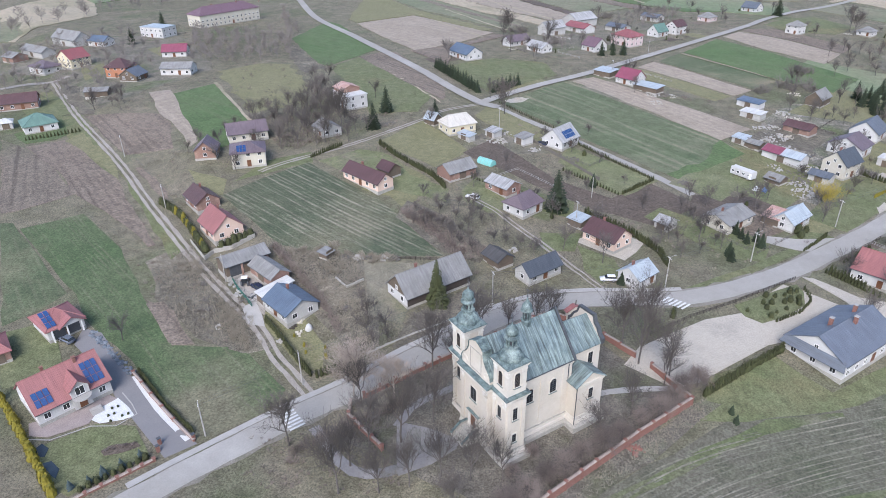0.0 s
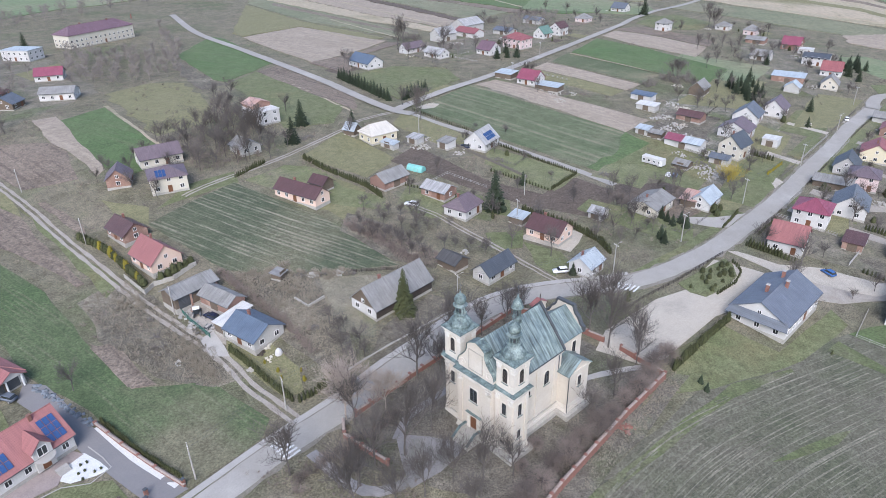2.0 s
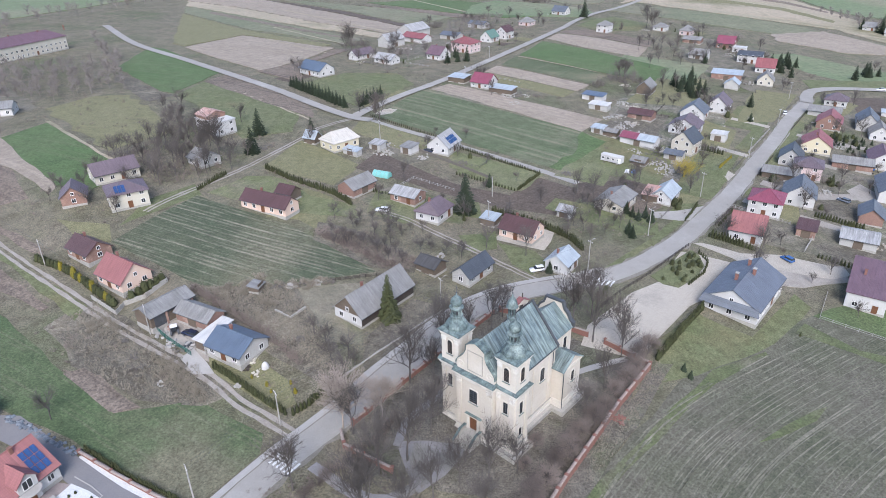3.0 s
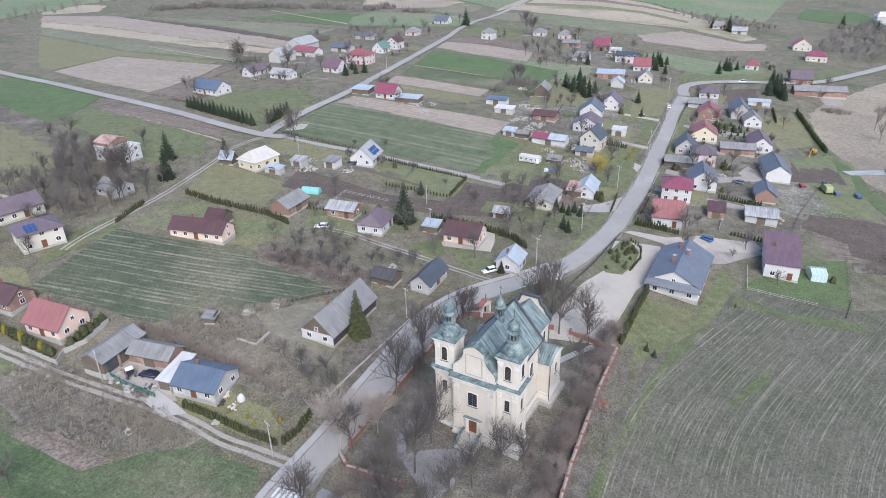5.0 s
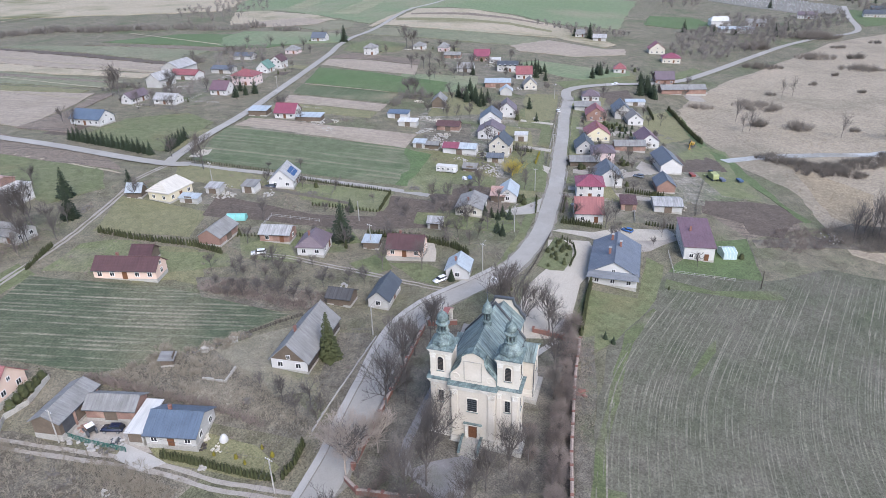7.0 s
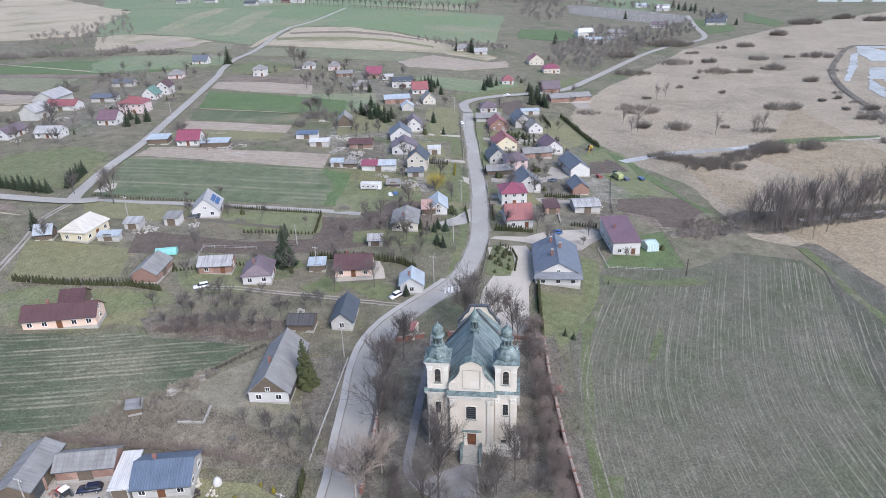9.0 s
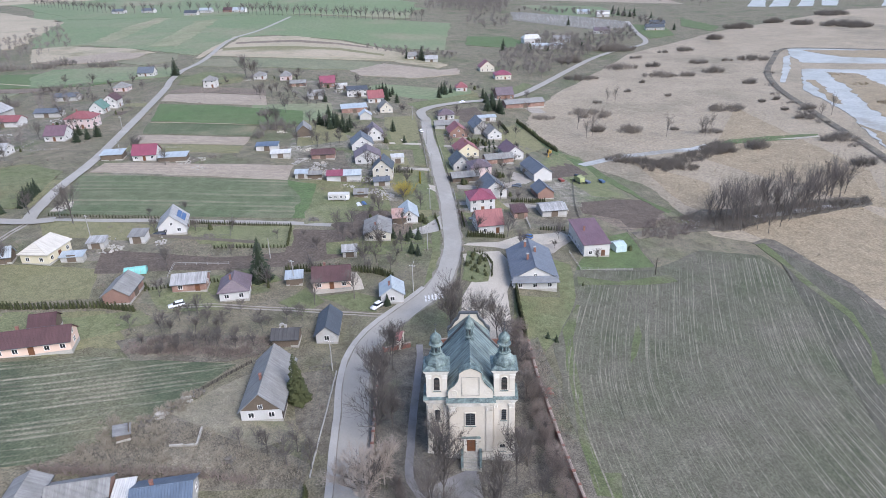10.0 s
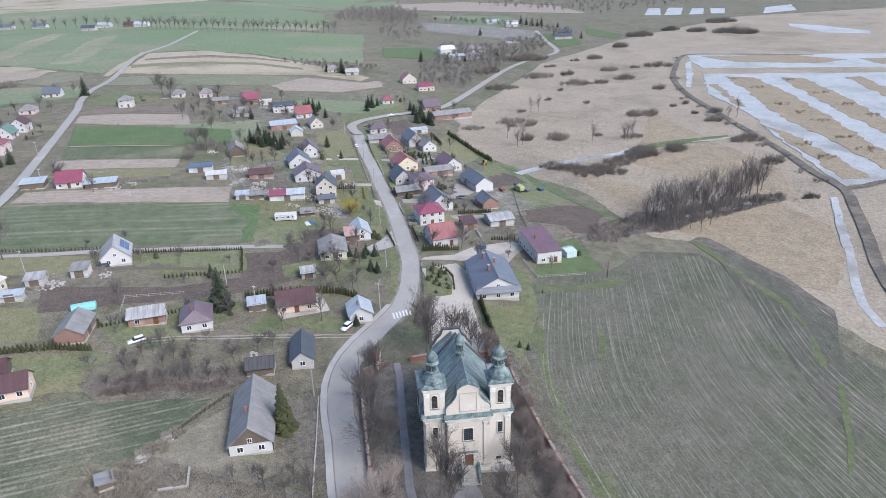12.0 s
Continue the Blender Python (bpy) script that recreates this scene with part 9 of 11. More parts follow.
# polytunnel and glasshouse
tun = thing("polytunnel", 143, 166, 100, None, "small turquoise foil tunnel in a garden", "polytunnel")
bm = bmesh.new()
prism(bm, [(1.5 * math.cos(math.pi * k / 10), 2.0 * math.sin(math.pi * k / 10)) for k in range(11)], "x", -3.2, 3.2)
part("foil", bm, material("turquoise_foil", (0.16, 0.42, 0.38), 0.4, (0.22, 0.48, 0.44), 1.0), tun)
for k in range(5):
    bm = bmesh.new()
    pr = [(1.54 * math.cos(math.pi * q / 10), 2.04 * math.sin(math.pi * q / 10)) for q in range(11)]
    for p, q in zip(pr, pr[1:]):
        rod(bm, (-3.1 + k * 1.55, p[0], p[1]), (-3.1 + k * 1.55, q[0], q[1]), 0.04, sides=4)
    bmesh.ops.remove_doubles(bm, verts=bm.verts[:], dist=0.05)
    part("hoop", bm, M["pole"], tun)
gl = thing("glasshouse", 168.3, 8.2, -76, None, "small pale green glasshouse on a lawn", "glasshouse")
bm = bmesh.new()
prism(bm, [(-2.6, -0.2), (2.6, -0.2), (2.6, 2.4), (0, 3.2), (-2.6, 2.4)], "x", -2.1, 2.1)
part("glazing", bm, material("milky_glass", (0.42, 0.52, 0.52), 0.15, (0.36, 0.46, 0.47), 0.5, spec=0.6), gl)
for k in range(5):
    bm = bmesh.new()
    for p, q in (((-2.62, 0), (-2.62, 2.42)), ((-2.62, 2.42), (0, 3.24)), ((0, 3.24), (2.62, 2.42)), ((2.62, 2.42), (2.62, 0))):
        rod(bm, (-2.1 + k * 1.05, p[0], p[1]), (-2.1 + k * 1.05, q[0], q[1]), 0.04, sides=4)
    part("frame_rib", bm, M["frame"], gl)

# ---- the villa's garden ----
drape("gravel_bed", [(3.1, 122.5), (4.8, 123.2), (7.7, 126.1), (9.4, 125.0), (10.4, 121), (10.7, 118.0), (8.5, 118.2), (4.6, 119.8)], M["paint"], 0.1, 0.1, "bed of white gravel with small evergreens", "gravel bed")
drape("lawn", [(-8, 120), (4, 120), (10, 115), (10, 106), (-4, 104), (-6, 108)], M["lawn"], 0.08, 0.1, "mown villa lawn with young evergreens", "lawn")
drape("lawn", [(-9, 141), (2, 138), (4, 160), (-12, 162)], M["lawn"], 0.08, 0.1, "mown lawn behind the villa", "lawn")
ribbon("paving", [(14, 130), (15, 117), (17, 105)], 1.2, M["paint"], 0.12, "strip of white gravel along the drive", "paving", ragged=0.03)
for k in range(7):
    plant("dwarf_conifer", JUNIPER[k % 2], 6.5 + (k % 4) * 1.1, 119 + (k * 1.7) % 5, 0.3, k * 50, "small round evergreen in white gravel", "shrub", "gravel bed evergreens")
for k in range(9):
    plant("juniper", JUNIPER[k % 2], -2 + k * 1.4, 104.2 + 0.35 * k * 0.3, 0.55 + 0.1 * (k % 3), k * 70, "blue-green juniper behind the villa's fence", "shrub", "junipers")
brick_wall([(-4, 102.5), (4, 103), (10.5, 103.5)], 0.5, "low brick garden wall with posts", 2.6)
brick_wall([(17.8, 103.8), (16.4, 112), (15, 122), (14, 131)], 0.6, "low pale garden wall beside the drive", 6.0)
dorm = thing("dormer", 1.2, 131.5, 10, None)
for o in scene.objects:
    if o.get("label", "").startswith("white villa"):
        villa = o
dorm.parent, dorm.matrix_local = villa, pose(1.2, -4.2, 0)
bm = bmesh.new()
prism(bm, [(-1.7, 0), (1.7, 0), (1.7, 5.0), (0, 6.6), (-1.7, 5.0)], "y", -1.9, 3.4)
part("wall", bm, WALLS["white"], dorm)
part("roof", gable_roof(5.4, 3.4, 5.0, 6.6, 0.4), ROOFS["salmon"], dorm).matrix_local = pose(0, 0.6, 0, 0, 0, 90)
put_window(dorm, 0, -1.93, 3.2, 0, 1.8, 1.9)
put_door(dorm, 0, -1.95, 0.2, 0, M["door"], 1.2, 2.1)
bm = bmesh.new()
lathe(bm, [(1.9, 2.7), (1.9, 2.9)], 16, 0, -2.0)
part("balcony", bm, M["kerb"], dorm)

# parish house: skirt roof below its front gable
for o in scene.objects:
    if o.get("label", "").startswith("large white house with a slate"):
        parish = o
bm = bmesh.new()
roof_slab(bm, (-12.0, -7.4, 3.2), (-12.0, 7.4, 3.2), (-10.4, 6.6, 4.9), (-10.4, -6.6, 4.9), 0.16)
bmesh.ops.recalc_face_normals(bm, faces=bm.faces[:])
part("skirt_roof", bm, ROOFS["slate"], parish)

# shrubs of the car park's island
rnd = random.Random(12)
for k, (x, y) in enumerate(scatter([(161, 62.5), (158, 60), (153, 57.5), (146, 57.5), (140, 59.5), (139, 64), (147, 65)], 16, 3, 1.8)):
    plant("evergreen_shrub", JUNIPER[k % 2], x, y, rnd.uniform(0.5, 1.0), k * 40, "rounded evergreen shrub on the island bed", "shrub", "island shrubs")
hedge([(161, 61), (157, 57), (150, 56), (141, 57.5)], 1.0, 0.6, THUJA, "curved low thuja hedge round the island bed", 9)

# ---- yard clutter ----
rnd = random.Random(31)


def pile(x, y, n, size, mat, label, name="rubble_heap", flat=0.5):
    bm = bmesh.new()
    for _ in range(n):
        a, d = rnd.uniform(0, 6.28), size * math.sqrt(rnd.random())
        px, py = d * math.cos(a), d * math.sin(a)
        s = rnd.uniform(0.15, 0.5)
        z = max(0, (1 - d / size)) * flat
        fs = box(bm, px - s, px + s * rnd.uniform(0.3, 1.2), py - s * 0.6, py + s * 0.5, z - 0.2, z + s * 0.6)
        vs = list({v for f in fs for v in f.verts})
        bmesh.ops.rotate(bm, verts=vs, cent=(px, py, z), matrix=Matrix.Rotation(rnd.uniform(0, 6.28), 3, "Z") @ Matrix.Rotation(rnd.uniform(-0.5, 0.5), 3, "X"))
    ob = obj(name, bm, mat)
    ob.matrix_world = pose(x, y, terrain(x, y))
    return tagged(ob, label, "debris", kind="stuff")


for x, y, n, s, mat, label in (
    (46, 141, 26, 1.8, M["kerb"], "heap of pale building rubble in a yard"), (51, 137, 18, 1.4, M["wood_grey"], "heap of boards and scrap"), (190, 118, 40, 2.2, M["wood_grey"], "stack of firewood beside a lane"),
    (222, 96, 60, 5.0, M["kerb"], "scattered pale building rubble"), (232, 101, 40, 4.0, M["wood_grey"], "scattered boards and scrap"), (250, 116, 50, 5.0, M["kerb"], "scattered pale building rubble"), (262, 122, 40, 4.0, M["gravel"], "scattered yard scrap"),
    (286, 132, 30, 4.0, WALLS["cream"], "heap of pale straw and boards"), (206, 20, 40, 3.5, M["gravel"], "heap of split pale wood"), (246, 62, 30, 2.0, M["wood_grey"], "stack of firewood"), (262, 182, 40, 4.0, M["wood_grey"], "scrap beside low sheds"),
    (158, 186, 36, 3.0, M["wood_grey"], "boards and scrap beside a lawn"), (44, 122, 10, 0.8, M["kerb"], "pale boards on grass"), (49, 121, 12, 1.3, WALLS["cream"], "sawn boards beside the blue-roofed house"), (36, 148, 14, 1.4, M["wood_grey"], "broken cart boards in weeds"),
    (33, 141, 10, 1.0, M["band"], "dark scrap in weeds"), (112, 118, 12, 1.2, M["kerb"], "pale rubble in the orchard"), (83, 52, 20, 1.6, M["brick"], "fallen bricks beside the wall"), (61, 121, 14, 1.2, M["wood_grey"], "old boards in dead grass"),
    (420, -12, 60, 7.0, M["kerb"], "scrap and rubble beside the far road"), (195, -30, 50, 5.0, M["kerb"], "pale rubble at the marsh edge"),
):
    pile(x, y, n, s, mat, label)

# tarred log sides of the old house
for o in list(scene.objects):
    if o.get("label", "").startswith("long tarred log house"):
        log_house = o
L, W = 19.0, 8.7
for s in (-1, 1):
    for r in range(10):
        bm = bmesh.new()
        rod(bm, (-L / 2 + 0.1, s * (W / 2 + 0.02), 0.45 + r * 0.26), (L / 2 - 0.1, s * (W / 2 + 0.02), 0.45 + r * 0.26), 0.15, sides=6)
        part("log", bm, M["wood_dark"], log_house)

house("shed", 50.2, 137.3, -84, 3.0, 8.6, 2.4, 3.2, "shed", "white", "white", "white foil-covered lean-to beside the blue-roofed house", "shed", windows=False, chimney=0)

# dark panels stand in for the shade inside the farm shed's open bays
for o in list(scene.objects):
    if o.get("label", "").startswith("open-fronted"):
        for k in (-3.6, 0.0, 3.6):
            bm = bmesh.new()
            box(bm, k - 1.5, k + 1.5, -3.06, -3.01, 0.0, 3.0)
            part("open_bay", bm, M["dark_metal"], o)
            bm = bmesh.new()
            box(bm, k + 1.55, k + 2.05, -3.2, -2.9, -0.4, 3.3)
            part("brick_pier", bm, WALLS["brick"], o)

# small garden plots between the village houses
rnd = random.Random(77)
kinds = (("lawn", "lawn", "small grassy garden plot"), ("garden_plot", "plough_dark", "small dug garden plot"), ("lawn", "olive", "small olive garden lawn"), ("garden_plot", "plough", "small bare garden plot"), ("farmyard", "dirt", "trodden pale farmyard ground"))
spots = [(o.location.x, o.location.y, o.rotation_euler.z) for o in scene.objects if o.get("category") in ("house", "cottage") and 185 < o.location.x < 500]
for k, (x, y, a) in enumerate(spots):
    nm, mt, lab = kinds[k % 5]
    w, d = rnd.uniform(7, 13), rnd.uniform(9, 18)
    ox, oy = rnd.choice((-1, 1)) * rnd.uniform(2, 6), rnd.choice((-1, 1)) * rnd.uniform(9, 13)
    c, s = math.cos(a), math.sin(a)
    drape(nm, [(x + c * (ox + px) - s * (oy + py), y + s * (ox + px) + c * (oy + py)) for px, py in ((-w / 2, -d / 2), (w / 2, -d / 2), (w / 2, d / 2), (-w / 2, d / 2))], M[mt], 0.05, 0.4, lab + " behind a house", nm.replace("_", " "))

# far slopes beyond the avenue
for pts, mt, lab in (
    ([(1030, 560), (1012, 250), (1020, 60), (1350, 40), (1700, 300), (1500, 900)], "far_wheat", "wide distant green slope"),
    ([(1400, 900), (1720, 300), (2500, 200), (3000, 1500)], "beige", "wide distant pale slope"),
    ([(700, 480), (1000, 560), (1400, 920), (900, 1100), (600, 800)], "beige", "distant pale slope beside hedgerows"),
    ([(120, 640), (560, 720), (600, 1100), (100, 1100)], "far_wheat", "distant green field above the manor"),
    ([(1500, 30), (2400, -300), (2600, 180), (1750, 280)], "far_wheat", "distant green field on the horizon"),
):
    drape("far_field", pts, M[mt], 0.5, 6.0, lab, "field")

# ---- the marsh's bushes and copse ----
THICKET = material("thicket_twigs", (0.21, 0.182, 0.152), 0.95, (0.16, 0.138, 0.115), 0.3, 3.0, 0.02, random_tint=0.2)
rnd = random.Random(201)


def clumps(name, spots, spread, count, lo, hi, mat, label, category, stems=12, thick=2.4):
    """Clumps of leafless bushes, one mesh."""
    segs = []
    for x, y in spots:
        for _ in range(count):
            a, d = rnd.uniform(0, 6.283), spread * math.sqrt(rnd.random())
            px, py = x + d * math.cos(a) * 0.6, y + d * math.sin(a)
            size = rnd.uniform(lo, hi) * (1.25 - 0.6 * d / spread)
            segs += [(p, q, r * thick, e * thick) for p, q, r, e in shrub_segments(rnd, Vector((px, py, terrain(px, py) - 0.1)), size, stems)]
    return tagged(new(name, segments_mesh(name, segs, mat)), label, category, kind="stuff")


SPOTS = [(528, -143, 14.7), (528, -167, 6.5), (540, -196, 10.9), (400, -143, 12.5), (485, -202, 5.4), (578, -125, 15.9), (579, -155, 6.3), (589, -203, 8.9), (667, -222, 9.9), (527, -71, 11.6), (390, -43, 15.3), (596, -261, 15.0), (346, -55, 8.0), (347, -36, 3.5), (316, -170, 10.4), (368, -180, 6.0), (391, -194, 5.1), (308, -116, 9.0), (302, -95, 7.5), (270, -153, 6.2)]
FAR_SPOTS = [(841, -366, 19.3), (885, -436, 12.5), (855, -461, 14.4), (831, -500, 28.0), (956, -563, 26.4), (809, -507, 18.2), (688, -153, 22.6), (619, -86, 11.3), (744, -290, 8.7)]
LOW_SPOTS = [(215, -134, 4.7), (343, -105, 7.5), (381, -10, 7.7), (351, -86, 2.4), (418, -177, 2.7), (392, -179, 2.6), (424, -190, 2.7), (596, -235, 5.4), (660, -196, 5.9), (631, -157, 7.6), (528, -83, 6.0), (450, -120, 2.0), (470, -95, 2.5), (505, -120, 2.5), (430, -60, 3.0)]
for spots, per, lo, hi, thick, label in ((SPOTS, 2.4, 3.0, 6.0, 3.0, "grey willow bushes scattered over the marsh"), (FAR_SPOTS, 2.0, 4.5, 8.5, 6.5, "distant willow bushes in the marsh"), (LOW_SPOTS, 2.6, 1.6, 3.4, 2.4, "low scattered bushes in dry sedge")):
    for x, y, w in spots:
        clumps("bushes", [(x, y)], w, int(6 + per * w), lo, hi, THICKET, label, "bushes", 16, thick)
ribbon("river", [(279, -8), (285, -19), (292, -34), (297, -48), (303, -64), (307, -79), (315, -92)], 6.0, M["water"], 0.15, "small river arm with pale sky painted into its colour", "river")
clumps("bushes", [(286, -32), (280, -40), (276, -50), (281, -58), (288, -68), (294, -78), (300, -86), (270, -44), (272, -58), (306, -92), (312, -98)], 9, 30, 2.0, 4.2, THICKET, "dense willow thicket along the river", "bushes", 16, 2.6)
drape("meadow", [(314, -94), (326, -109), (330, -133), (331, -166), (323, -162), (320, -132), (317, -107)], M["bright"], 0.13, 0.6, "bright green bank along the river", "meadow")
drape("track", [(323, -135), (325, -150), (327, -164), (324, -164), (321, -148)], M["gravel"], 0.16, 0.4, "pale sandy bank beside the river", "track")
drape("thicket_floor", [(191, -28), (187, -42), (196, -60), (206, -88), (216, -122), (226, -126), (224, -100), (214, -62), (212, -42), (203, -30)], M["band"], 0.14, 1.5, "dark wet floor of the marsh copse", "thicket floor")
drape("channel", [(202, -62), (208, -82), (214, -104), (217, -103), (211, -80), (205, -61)], M["water"], 0.19, 0.8, "narrow water under the copse, its glint put into pale colour", "channel")
scrub("scrub", [(190, -30), (186, -42), (195, -60), (206, -90), (217, -124), (224, -122), (216, -80), (208, -48), (203, -30)], 260, 71, 1.5, 3.6, 12, THICKET, "dense brush at the foot of the copse", "thicket", 2.2)
scrub("scrub", [(180, -5), (196, -12), (203, -30), (196, -34), (186, -26), (178, -20)], 150, 72, 0.8, 2.0, 10, M["twig"], "brown brush between field and gardens", "thicket", 1.8)
ALDER = [bare_tree("tree", 311 + i, 12, (12, 4, 3), material("alder_bark", (0.16, 0.14, 0.124), 0.95, (0.115, 0.10, 0.09), 0.5, 4.0, 0.02, random_tint=0.2), 0.16, 1.9) for i in range(3)]
for k, (x, y) in enumerate(scatter([(192.4, -32.6), (184.0, -55.5), (229.4, -122.1), (241.4, -124.4), (220.5, -76.6), (214.9, -49.2)], 62, 5, 2.2)):
    plant("alder", ALDER[k % 3], x, y, 0.85 + 0.45 * ((k * 7) % 10) / 10, k * 61 % 360, "tall thin leafless alder in the marsh copse", "tree", "marsh copse")
for k, (x, y) in enumerate([(334.6, -25.8), (428.6, -72.4), (335.0, -98.2), (354.0, -25.6), (372.5, -200.3), (366.4, -189.4), (337.6, -97.6), (339.9, -103.7), (336.6, -29.7), (335.1, -74.6), (424.6, -65.1)]):
    plant("alder", ALDER[k % 3], x, y, 0.8 + 0.05 * (k % 5), k * 61, "lone leafless alder in the marsh", "tree", "marsh trees")

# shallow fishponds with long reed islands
drape("pond", [(536.9, -276.2), (514.7, -352.8), (468.3, -493.1), (176.3, -192.6), (226.0, -186.3), (226.0, -160.6), (262.7, -174.0), (293.8, -183.6), (374.2, -213.2), (456.5, -229.7)], M["water"], 0.3, 1.5, "wide shallow fishpond with grey sky painted into its colour", "pond")
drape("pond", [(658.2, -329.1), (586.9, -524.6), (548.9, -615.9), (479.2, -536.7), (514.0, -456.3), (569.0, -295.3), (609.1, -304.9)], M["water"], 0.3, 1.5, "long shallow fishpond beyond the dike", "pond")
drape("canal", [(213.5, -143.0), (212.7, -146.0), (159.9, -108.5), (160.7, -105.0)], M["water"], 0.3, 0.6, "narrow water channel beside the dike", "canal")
for pts in ([(519.7, -286.4), (505.4, -307.5), (428.8, -287.0), (342.1, -255.5), (270.1, -227.5), (222.0, -206.6), (226.6, -197.5), (282.3, -212.6), (365.1, -229.2), (456.8, -265.5)], [(500.6, -329.1), (485.3, -344.7), (401.9, -316.3), (336.2, -289.6), (258.2, -266.2), (253.5, -242.3), (303.8, -259.2), (380.4, -283.2)],
            [(480.9, -381.8), (478.3, -397.2), (317.7, -330.4), (297.2, -308.3), (398.0, -347.5)], [(347.2, -203.0), (321.1, -204.6), (274.1, -194.3), (232.8, -183.1), (235.1, -168.3), (277.7, -182.4)], [(641.4, -335.1), (612.7, -427.8), (565.0, -457.6), (555.3, -409.7), (592.9, -345.8)], [(567.3, -473.2), (537.5, -567.8), (508.9, -537.0), (529.4, -465.5)],
            [(477.3, -285.1), (469.6, -290.7), (397.8, -263.3), (398.0, -256.2)], [(320.1, -236.9), (317.9, -243.5), (256.2, -214.5), (253.3, -205.3)], [(489.4, -251.8), (487.0, -258.5), (399.7, -226.2), (405.1, -222.8)]):
    drape("reed_island", pts, M["reed"], 0.42, 2.2, "long golden reed island in the pond", "reed island")
clumps("reeds", [(506.3, -288.0), (464.6, -281.6), (400.4, -255.5), (370.9, -251.9), (345.5, -245.1), (302.7, -230.2), (277.5, -223.7), (484.7, -329.8), (427.5, -312.0), (384.8, -301.4), (349.1, -288.8), (299.4, -195.7), (270.2, -187.3)], 9, 14, 1.0, 2.4, material("reed_stems", (0.36, 0.285, 0.185), 0.95, (0.28, 0.22, 0.14), 0.1, 2.0, 0.02), "tall dry reeds on the islands", "reeds", 8, 5.0)
clumps("reeds", [(524.4, -239.1), (475.2, -213.8), (441.6, -201.9), (410.9, -193.3), (382.5, -188.1), (354.0, -182.0), (327.0, -176.3), (302.9, -171.3), (276.9, -165.2), (251.2, -157.9), (235.1, -155.1), (591.3, -267.7), (635.1, -305.4)], 6, 9, 1.2, 3.2, THICKET, "brush along the dike", "brush", 9, 3.2)

# sedge tussocks: pale uneven tufts over the near marsh
segs = []
for x, y in scatter([(160, -62), (190, -130), (300, -170), (420, -160), (400, -60), (330, -20), (260, -30), (215, -30)], 800, 61, 1.0):
    segs += [(a, b, r * 2.2, q * 2.0) for a, b, r, q in shrub_segments(rnd, Vector((x, y, terrain(x, y) - 0.1)), rnd.uniform(0.4, 1.3), 5)]
tagged(new("sedge", segments_mesh("sedge", segs, material("sedge_stems", (0.40, 0.335, 0.25), 0.95, (0.30, 0.25, 0.18), 0.3, 3.0, 0.02))), "dry pale sedge tussocks in the marsh", "sedge", kind="stuff")

M["fresh"] = material("spring_grass", (0.135, 0.15, 0.07), 0.95, (0.16, 0.16, 0.09), 0.1, 2.0, 0.1, third=(0.19, 0.17, 0.12), blotch=0.5, contrast=0.52, mottle=(0.3, 0.24))
# ---- village greens, conifers and machines ----
for pts, mt, lab in (
    ([(306.7, -1.0), (295.6, -11.3), (250.5, -13.5), (223.2, -15.6), (226.8, 0.8), (264.8, 10.3), (280.9, 13.3)], "fresh", "bright grass behind the outbuildings"),
    ([(273.3, 9.9), (285.3, -2.9), (261.7, -8.4), (252.5, 12.8)], "plough_dark", "dug vegetable plot with dark rows"),
    ([(217.4, 10.5), (223.0, -13.0), (209.9, -20.8), (198.2, -5.3), (204.6, 11.2)], "plough_dark", "dug dark plot with long rows"),
    ([(365.3, 93.6), (372.6, 74.3), (314.2, 72.9), (300.0, 86.1), (343.1, 93.1)], "olive", "mown grass between houses and road"),
    ([(234.4, 128.6), (247.0, 97.2), (218.4, 90.1), (201.7, 88.6), (197.8, 123.3)], "lawn", "grass round the static caravan"),
    ([(250.0, 88.3), (256.6, 73.8), (203.4, 70.7), (202.2, 83.0)], "lawn", "roadside grass below the willow"),
    ([(345.3, 27.0), (358.6, 3.2), (325.7, 0.9), (317.5, 15.3), (319.5, 27.8)], "olive", "orchard grass inside the hedge"),
    ([(231.9, 43.4), (241.8, 21.5), (227.7, 20.5), (217.8, 39.2)], "scrub", "trodden yard behind the houses"),
    ([(278.7, 134.9), (286.5, 113.2), (255.9, 108.1), (247.5, 129.2)], "scrub", "littered bare yard behind houses"),
    ([(259.2, 30.5), (250.8, 19.9), (240.6, 28.2), (248.0, 33.6)], "dirt", "bare gravel yard beside outbuildings"),
):
    drape("garden_ground", pts, M[mt], 0.1, 0.5, lab, "garden")
for k, (x, y) in enumerate([(337.5, 127.8), (346.2, 126.7), (330.2, 123.2), (341.4, 122.3), (333.6, 119.6), (328.7, 117.3), (323.9, 115.0), (326.8, 113.3), (335.1, 112.3), (358.2, 126.5), (350.2, 121.8), (342.5, 117.1), (441.0, 97.4), (445.9, 95.1), (438.1, 92.5), (430.4, 90.0), (439.2, 88.1), (410.1, 85.1), (439.0, 22.7), (423.2, 22.9), (412.3, 22.3), (405.6, 20.8), (399.2, 19.7), (393.1, 18.2), (390.5, 16.3), (431.5, 20.8), (413.3, 18.2), (330.4, 88.0), (404.1, 132.9), (452.9, 51.9), (449.4, 48.7), (454.7, 45.0)]):
    plant("spruce", SPRUCE[k % 2], x, y, 0.62 + 0.06 * (k % 5), k * 71, "dark green spruce standing among village gardens", "tree", "village spruces")
for k, (x, y) in enumerate(scatter([(319.1, 47.5), (316.0, 33.0), (305.2, 25.1), (291.9, 36.0), (297.8, 48.2)], 26, 9, 1.6)):
    plant("young_spruce", SPRUCE[k % 2], x, y, 0.24 + 0.03 * (k % 4), k * 50, "young green spruce in a planted plot", "tree", "spruce nursery")
